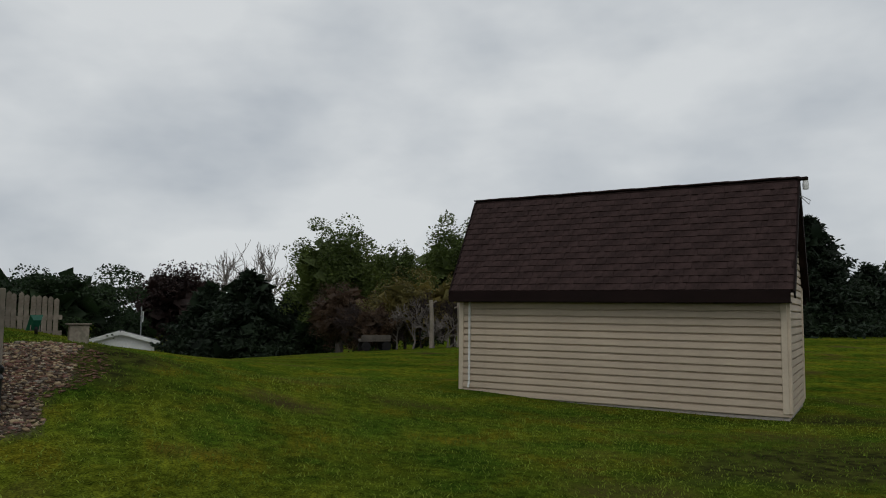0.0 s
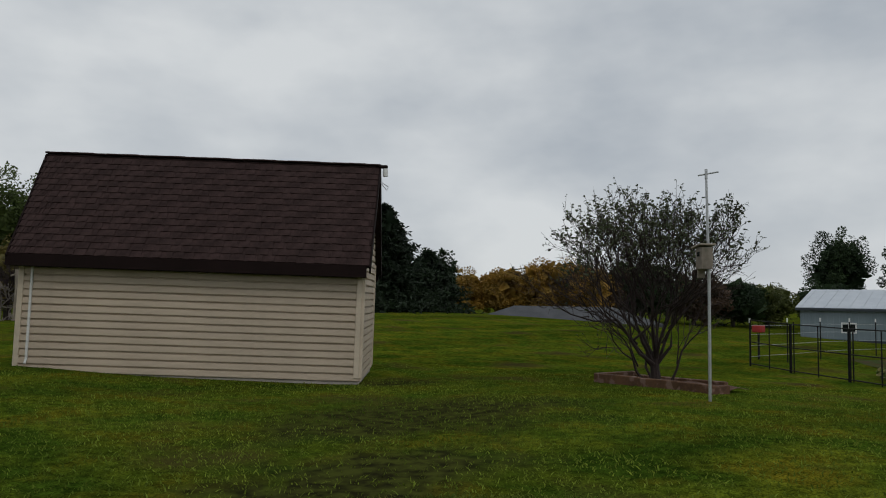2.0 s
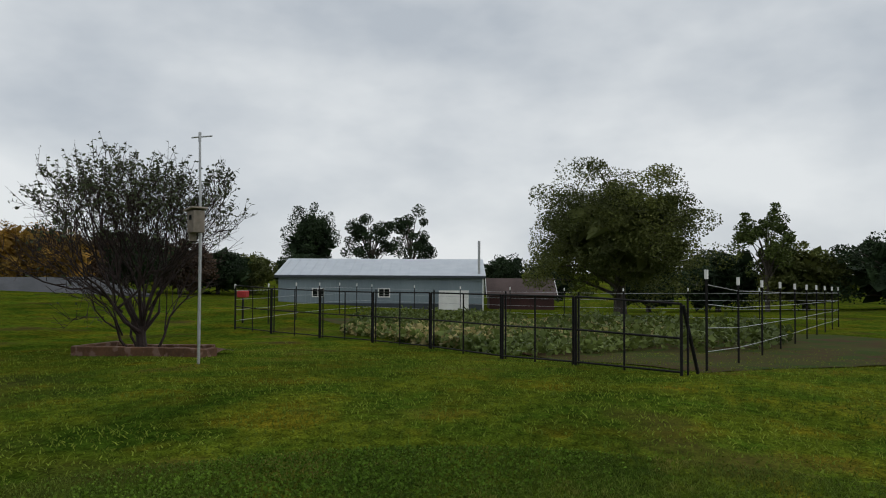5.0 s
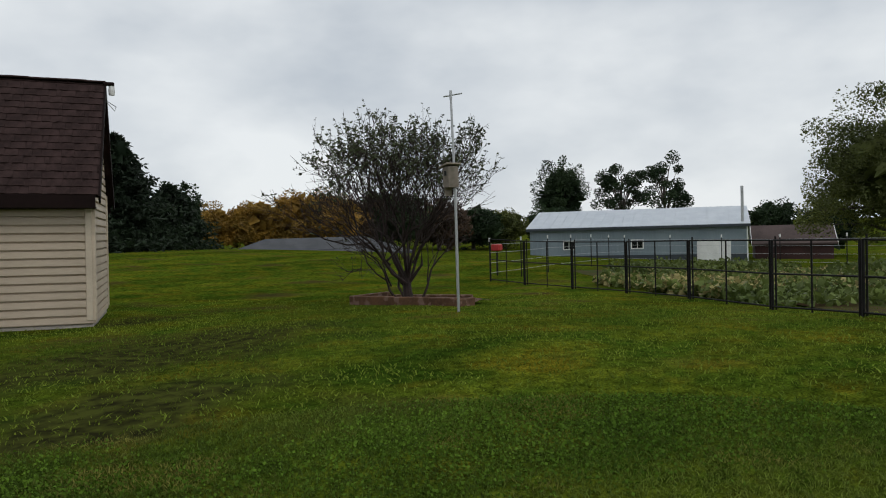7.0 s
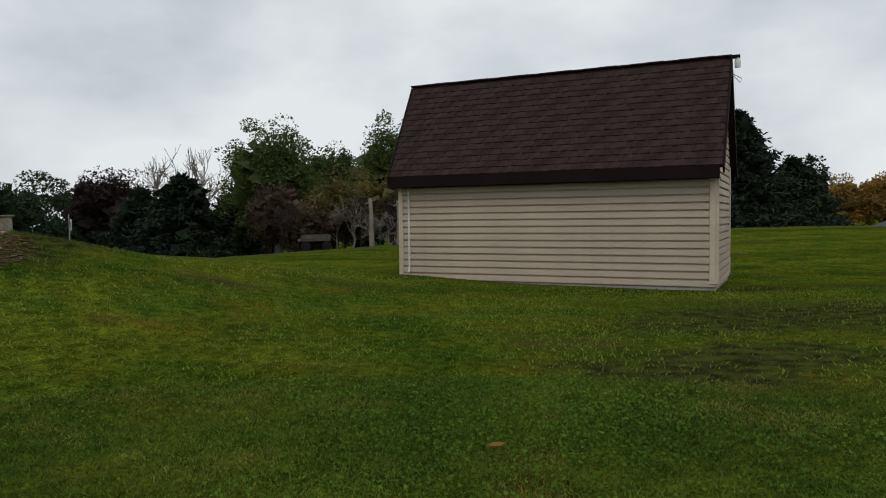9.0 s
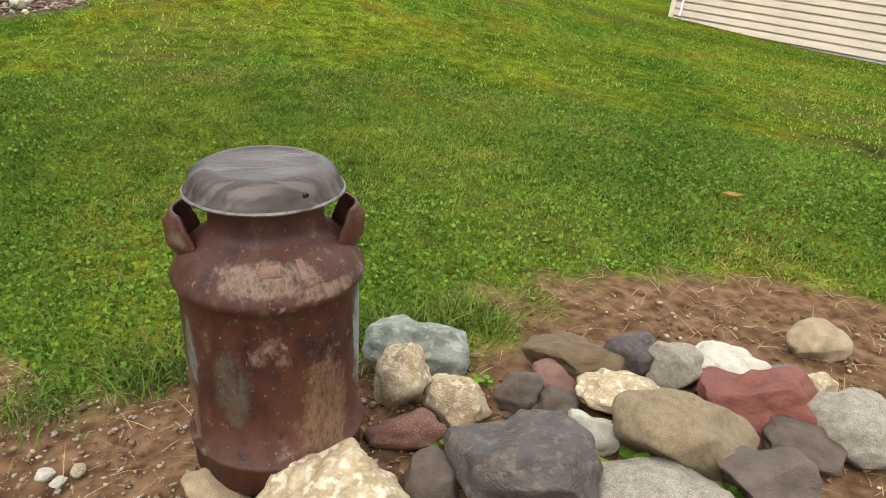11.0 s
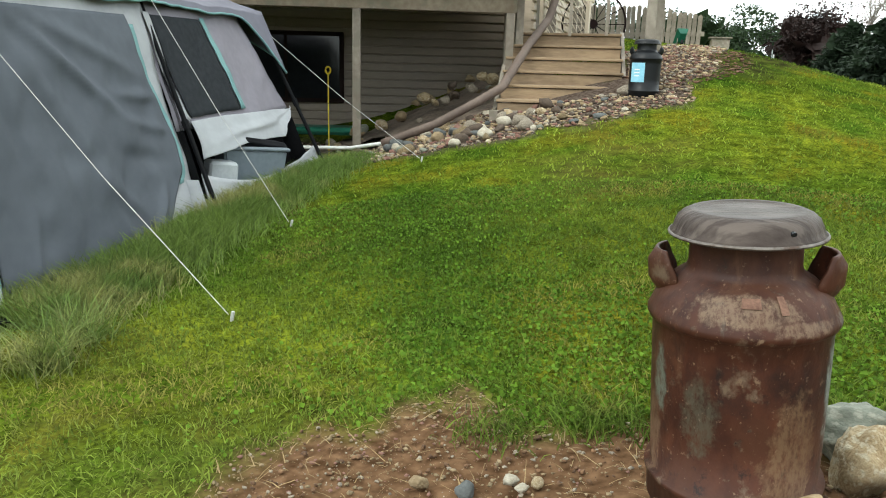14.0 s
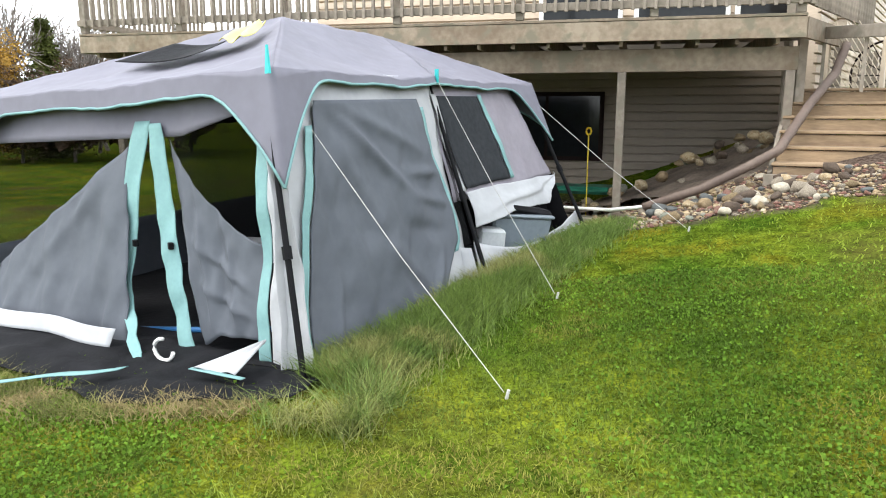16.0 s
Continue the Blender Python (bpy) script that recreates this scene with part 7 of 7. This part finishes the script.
def bank():
    """The stony bank that rises under the deck to the steps."""
    rnd = random.Random(21)
    for k in range(70):
        u = rnd.random()
        p = lerp((-6.9, 7.3, -0.25), (-4.35, 8.9, 1.15), u) + Vector((rnd.uniform(-0.45, 0.35), rnd.uniform(-0.55, 0.35), 0))
        w = rnd.choice((0.1, 0.14, 0.19, 0.25))
        me = bank.kinds[k % len(bank.kinds)]
        ob = new("bank_stone", me)
        ob.matrix_basis = Matrix.Translation((p.x, p.y, p.z - 0.04)) @ pose(0, 0, 0, rnd.uniform(-25, 25), rnd.uniform(-25, 25), rnd.uniform(0, 360)) @ Matrix.Diagonal((w, w * 0.8, w * 0.62, 1))
        tagged(ob, "field stone on the bank under the deck", "stone", "stones on the bank")
    bm = B()
    sheet(bm, lambda u, v: lerp(lerp((-7.4, 6.7, -0.4), (-4.25, 7.5, 0.45), u), lerp((-7.9, 8.3, -0.32), (-4.6, 9.6, 1.35), u), v) + Vector((0, 0, 0.06 * noise.noise(Vector((u * 9, v * 6, 0))))), 24, 14)
    ob = part("bank", bm, surf("bank_soil", (0.17, 0.13, 0.10), (0.08, 0.06, 0.045), 6, 0.95, 0.8), None)
    tagged(ob, "stony earth bank under the deck", "bank", kind="structure")


bank.kinds = [stone_mesh(80 + k, 2, 0.2) for k in range(6)]
for k, me in enumerate(bank.kinds):
    me.materials.append(ROCKS[("tan", "cream", "dark_brown", "speckled", "grey_green", "sandy")[k]])
bank()


def scatter_chips(name, region, n, size, mats, label, seed, flat=0.5, lift=0.3):
    """Many little stones or chips as one heap of one colour each."""
    rng = np.random.default_rng(seed)
    t = (1 + 5 ** 0.5) / 2
    ico = np.array([(-1, t, 0), (1, t, 0), (-1, -t, 0), (1, -t, 0), (0, -1, t), (0, 1, t), (0, -1, -t), (0, 1, -t), (t, 0, -1), (t, 0, 1), (-t, 0, -1), (-t, 0, 1)]) / 1.9 / 2
    tri = np.array([(0, 11, 5), (0, 5, 1), (0, 1, 7), (0, 7, 10), (0, 10, 11), (1, 5, 9), (5, 11, 4), (11, 10, 2), (10, 7, 6), (7, 1, 8), (3, 9, 4), (3, 4, 2), (3, 2, 6), (3, 6, 8), (3, 8, 9), (4, 9, 5), (2, 4, 11), (6, 2, 10), (8, 6, 7), (9, 8, 1)])
    for mi, mat in enumerate(mats):
        x, y = region(rng, n)
        m = len(x)
        s = size[0] + (size[1] - size[0]) * rng.random(m) ** 3
        sc = np.stack([s * (0.8 + 0.4 * rng.random(m)), s * (0.6 + 0.3 * rng.random(m)), s * flat * (0.7 + 0.5 * rng.random(m))], 1)
        a = rng.random(m) * 6.283
        p = (ico[None] * (1 + 0.25 * rng.normal(size=(m, 12, 1)))) * sc[:, None, :]
        ca, sa = np.cos(a)[:, None], np.sin(a)[:, None]
        P = np.stack([p[..., 0] * ca - p[..., 1] * sa + x[:, None], p[..., 0] * sa + p[..., 1] * ca + y[:, None], p[..., 2] + (lie(x, y) + sc[:, 2] * lift)[:, None]], -1)
        f = (tri[None] + 12 * np.arange(m)[:, None, None]).reshape(-1, 3)
        me = mesh_np(name, P.reshape(-1, 3), f)
        me.materials.append(mat)
        tagged(new(name, me), label, "gravel", kind="stuff")


def in_mask(mask, x0, x1, y0, y1, thr):
    def f(rng, n):
        x, y = x0 + (x1 - x0) * rng.random(n), y0 + (y1 - y0) * rng.random(n)
        k = mask(x, y) > thr
        return x[k], y[k]
    return f


scatter_chips("soil_pebbles", in_mask(soil_at, -1.7, 0.0, -0.1, 1.7, 0.45), 1500, (0.003, 0.018), [ROCKS["tan"], ROCKS["sandy"], ROCKS["sandy"], ROCKS["pink"], ROCKS["speckled"]], "small pebbles strewn over bare soil", 3)
scatter_chips("soil_pebbles", in_mask(soil_at, -0.2, 1.6, 0.4, 2.1, 0.6), 260, (0.004, 0.025), [ROCKS["tan"], ROCKS["cream"]], "small pebbles strewn over bare soil", 4)
scatter_chips("bed_gravel", in_mask(loose_bed_at, -8.6, -2.0, 4.6, 10.2, 0.3), 6000, (0.025, 0.075), [ROCKS["tan"], ROCKS["pink"], ROCKS["speckled"], ROCKS["dark_brown"], ROCKS["cream"]], "mixed gravel in the bed beside the house", 5)
clod_mat = surf("soil_clods", (0.165, 0.090, 0.046), (0.075, 0.038, 0.019), 30, 0.95, 0.5, island=0.35)
scatter_chips("soil_clods", in_mask(soil_at, -1.8, 1.7, -0.2, 2.1, 0.25), 5200, (0.004, 0.022), [clod_mat], "crumbly clods of reddish soil", 8, 0.6, 0.15)
chip_mat = surf("bark_chips", (0.17, 0.09, 0.055), (0.09, 0.045, 0.028), 12, 0.95, 0.3, island=0.35)
scatter_chips("bark_mulch", in_mask(lambda x, y: ((x + 2.75) / 0.65) ** 2 + ((y - 8.6) / 1.2) ** 2 < 1, -4, -1.5, 7.0, 10.3, 0.5), 3000, (0.03, 0.09), [chip_mat], "reddish bark mulch beside the steps", 6, 0.25)
# the few larger pebbles that lie apart
for k, (px, py, pw, kd) in enumerate(((-0.83, 1.13, 0.05, "white"), (-0.79, 1.11, 0.04, "white"), (-0.77, 1.15, 0.045, "cream"), (-0.90, 1.04, 0.07, "blue_grey"), (-0.85, 0.86, 0.075, "dark_brown"), (-1.02, 1.02, 0.055, "tan"),
                                      (-0.6, 0.86, 0.055, "cream"), (-0.74, 0.72, 0.07, "tan"), (-0.95, 0.9, 0.05, "tan"), (-0.80, 0.78, 0.045, "white"))):
    me = stone_mesh(120 + k, 3, 0.2)
    me.materials.append(ROCKS[kd])
    ob = new("pebble", me)
    ob.matrix_basis = pose(px, py, float(lie(px, py)) + pw * 0.22, 10 * k, 0, 40 * k) @ Matrix.Diagonal((pw, pw * 0.75, pw * 0.6, 1))
    tagged(ob, ROCK_WORDS[kd] + " pebble lying on bare soil", "pebble", "pebbles on the soil")


def blades(name, x, y, h, w, mat, label, seed, lean=0.5, z=None):
    rng = np.random.default_rng(seed)
    n = len(x)
    z = lie(x, y) - 0.004 if z is None else z
    a = rng.random(n) * 6.283
    hh = h * (0.55 + 0.8 * rng.random(n))
    ww = w * (0.7 + 0.6 * rng.random(n))
    lx, ly = rng.normal(size=n) * lean * hh, rng.normal(size=n) * lean * hh
    b = np.stack([x, y, z], 1)
    s = np.stack([np.cos(a) * ww / 2, np.sin(a) * ww / 2, 0 * a], 1)
    mid = b + np.stack([lx * 0.35, ly * 0.35, hh * 0.6], 1)
    tip = b + np.stack([lx, ly, hh], 1)
    v = np.stack([b - s, b + s, mid + s * 0.75, mid - s * 0.75, tip], 1).reshape(-1, 3)
    i = np.arange(n)[:, None] * 5
    f = np.concatenate([i + [[0, 1, 2]], i + [[0, 2, 3]], i + [[3, 2, 4]]], 1).reshape(-1, 3)
    me = mesh_np(name, v, f)
    me.materials.append(mat)
    return tagged(new(name, me), label, "grass", kind="stuff")


def lawn():
    rng = np.random.default_rng(1)

    def ring(n, r0, r1, a0=0.0, a1=2 * math.pi):
        a, r = a0 + (a1 - a0) * rng.random(n), np.sqrt(r0 * r0 + (r1 * r1 - r0 * r0) * rng.random(n))
        x, y = r * np.cos(a), r * np.sin(a) - 0.1
        k = (soil_at(x, y) < 0.35 * rng.random(n) + 0.15) & (bed_at(x, y) < 0.4) & (worn_at(x, y) < 0.5 + 0.9 * rng.random(n))
        return x[k], y[k]
    A0, A1 = radians(-38), radians(190)
    x, y = ring(270000, 0.9, 5.0, A0, A1)
    blades("lawn_grass", x, y, 0.022, 0.0050, LEAF["blade"], "short mown grass blades of the lawn", 2, 0.8)
    x, y = ring(200000, 5.0, 17.0, A0, A1)
    k = rng.random(len(x)) < np.clip((17.0 - np.hypot(x, y)) / 9.0, 0, 1)
    x, y = x[k], y[k]
    blades("lawn_grass", x, y, 0.026, 0.012, LEAF["blade_far"], "short mown grass blades of the lawn", 3, 0.8)
    # clover: little round leaves just above the grass
    x, y = ring(210000, 0.9, 5.0, A0, A1)
    k = np.sin(x * 1.3 + 2 * np.sin(y * 0.9)) + np.sin(y * 1.7 + 1.4 * x) + 0.9 * rng.normal(size=len(x)) > 0.3
    x, y = x[k], y[k]
    v, f = leaves_np(np.stack([x, y, lie(x, y) + 0.008 + 0.016 * rng.random(len(x))], 1), 0.0155, rng, 1.0)
    me = mesh_np("clover", v, f)
    me.materials.append(LEAF["clover"])
    tagged(new("clover", me), "low clover leaves growing in the lawn", "clover", kind="stuff")
    # unmown fringe along the tent
    n = 30000
    u, s = rng.random(n), rng.normal(size=n) * 0.15 + 0.1
    u = 0.04 + 0.96 * u
    x = -3.25 + (-4.95 + 3.25) * u + s * 0.914
    y = 0.95 + (5.0 - 0.95) * u + s * 0.407
    blades("tall_grass", x, y, (0.14 - 0.03 * np.clip(2 * u - 1, 0, 1)) * np.clip(1.15 - 1.6 * np.abs(s - 0.05), 0.25, 1), 0.006, LEAF["tall"], "long unmown grass along the tent", 5, 0.6)
    n = 7000
    u = rng.random(n)
    q = 0.74 + 0.09 * rng.normal(size=n) - 0.42 * np.clip(1 - 4 * u, 0, 1)
    x, y = -3.31 - 2.74 * u + 0.407 * q, 1.07 - 1.22 * u - 0.914 * q
    blades("tall_grass", x, y, 0.058, 0.005, LEAF["tall_dry"], "yellowed longer grass before the tent", 6, 1.0)
    # tufts and straw round the bare soil
    n = 9000
    x, y = -1.8 + 3.6 * rng.random(n), 0.2 + 2.2 * rng.random(n)
    q = soil_at(x, y)
    k = (q > 0.1) & (q < 0.85 + 0.5 * rng.random(n) ** 2)
    blades("straw", x[k], y[k], 0.016, 0.003, LEAF["straw"], "dry straw and thatch on the soil's edge", 7, 2.6)
    for k, (tx, ty, cnt, hgt) in enumerate(((-0.78, 1.52, 420, 0.05), (-0.55, 1.58, 420, 0.055), (-0.2, 1.75, 420, 0.06), (0.0, 1.85, 400, 0.06), (-1.0, 1.35, 260, 0.04), (-2.72, 0.98, 380, 0.165), (-2.90, 1.22, 320, 0.16), (-2.95, 0.80, 200, 0.12))):
        x, y = tx + rng.normal(size=cnt) * 0.07, ty + rng.normal(size=cnt) * 0.06
        blades("grass_tuft", x, y, hgt, 0.005, LEAF["tall" if k > 4 else "blade"], "tuft of longer grass", 20 + k, 0.8)


lawn()


def weed(x, y, s, seed):
    rng = np.random.default_rng(seed)
    t = thing("weed", pose(x, y, float(lie(x, y)) + 0.01), "small green broad-leaved weed by the stones", "weed", "weeds among the stones")
    bm = B()
    for k in range(9):
        a, r = rng.random() * 6.283, s * (0.3 + 0.7 * rng.random())
        tip = Vector((r * math.cos(a), r * math.sin(a), s * (0.35 + 0.5 * rng.random())))
        tube(bm, [(0, 0, 0), tip * 0.6 + Vector((0, 0, 0.2 * s)), tip], 0.0016, 4, False)
        w = s * (0.22 + 0.15 * rng.random())
        c = [bm.verts.new(tip + Vector((w * math.cos(a + q) * (1.3 if j % 3 == 0 else 0.8), w * math.sin(a + q), 0.15 * w * (j % 2)))) for j, q in enumerate((0, 1.05, 2.1, 3.14, 4.19, 5.24))]
        bm.faces.new(c)
    part("foliage", bm, LEAF["clover"], t)


for k, (wx, wy, ws) in enumerate(((-0.66, 0.98, 0.036), (-0.62, 0.94, 0.030), (-0.42, 1.04, 0.03), (-0.02, 1.27, 0.04), (0.02, 1.02, 0.05), (0.10, 0.98, 0.04), (0.33, 1.22, 0.06), (0.36, 1.13, 0.04), (0.55, 1.16, 0.035), (0.62, 1.25, 0.04), (0.06, 1.50, 0.03), (-0.93, 0.80, 0.035))):
    weed(wx, wy, ws, k)
fl = thing("fallen_leaf", on(1.07, 3.05, 0.04), "orange-brown fallen leaf on the lawn", "leaf")
part("blade", sheet(B(), lambda u, v: (0.09 * (u - 0.5), 0.06 * (v - 0.5) * math.sin(3.14 * max(u, 0.05)), 0.01 + 0.03 * abs(v - 0.5)), 6, 4), LEAF["orange"], fl)
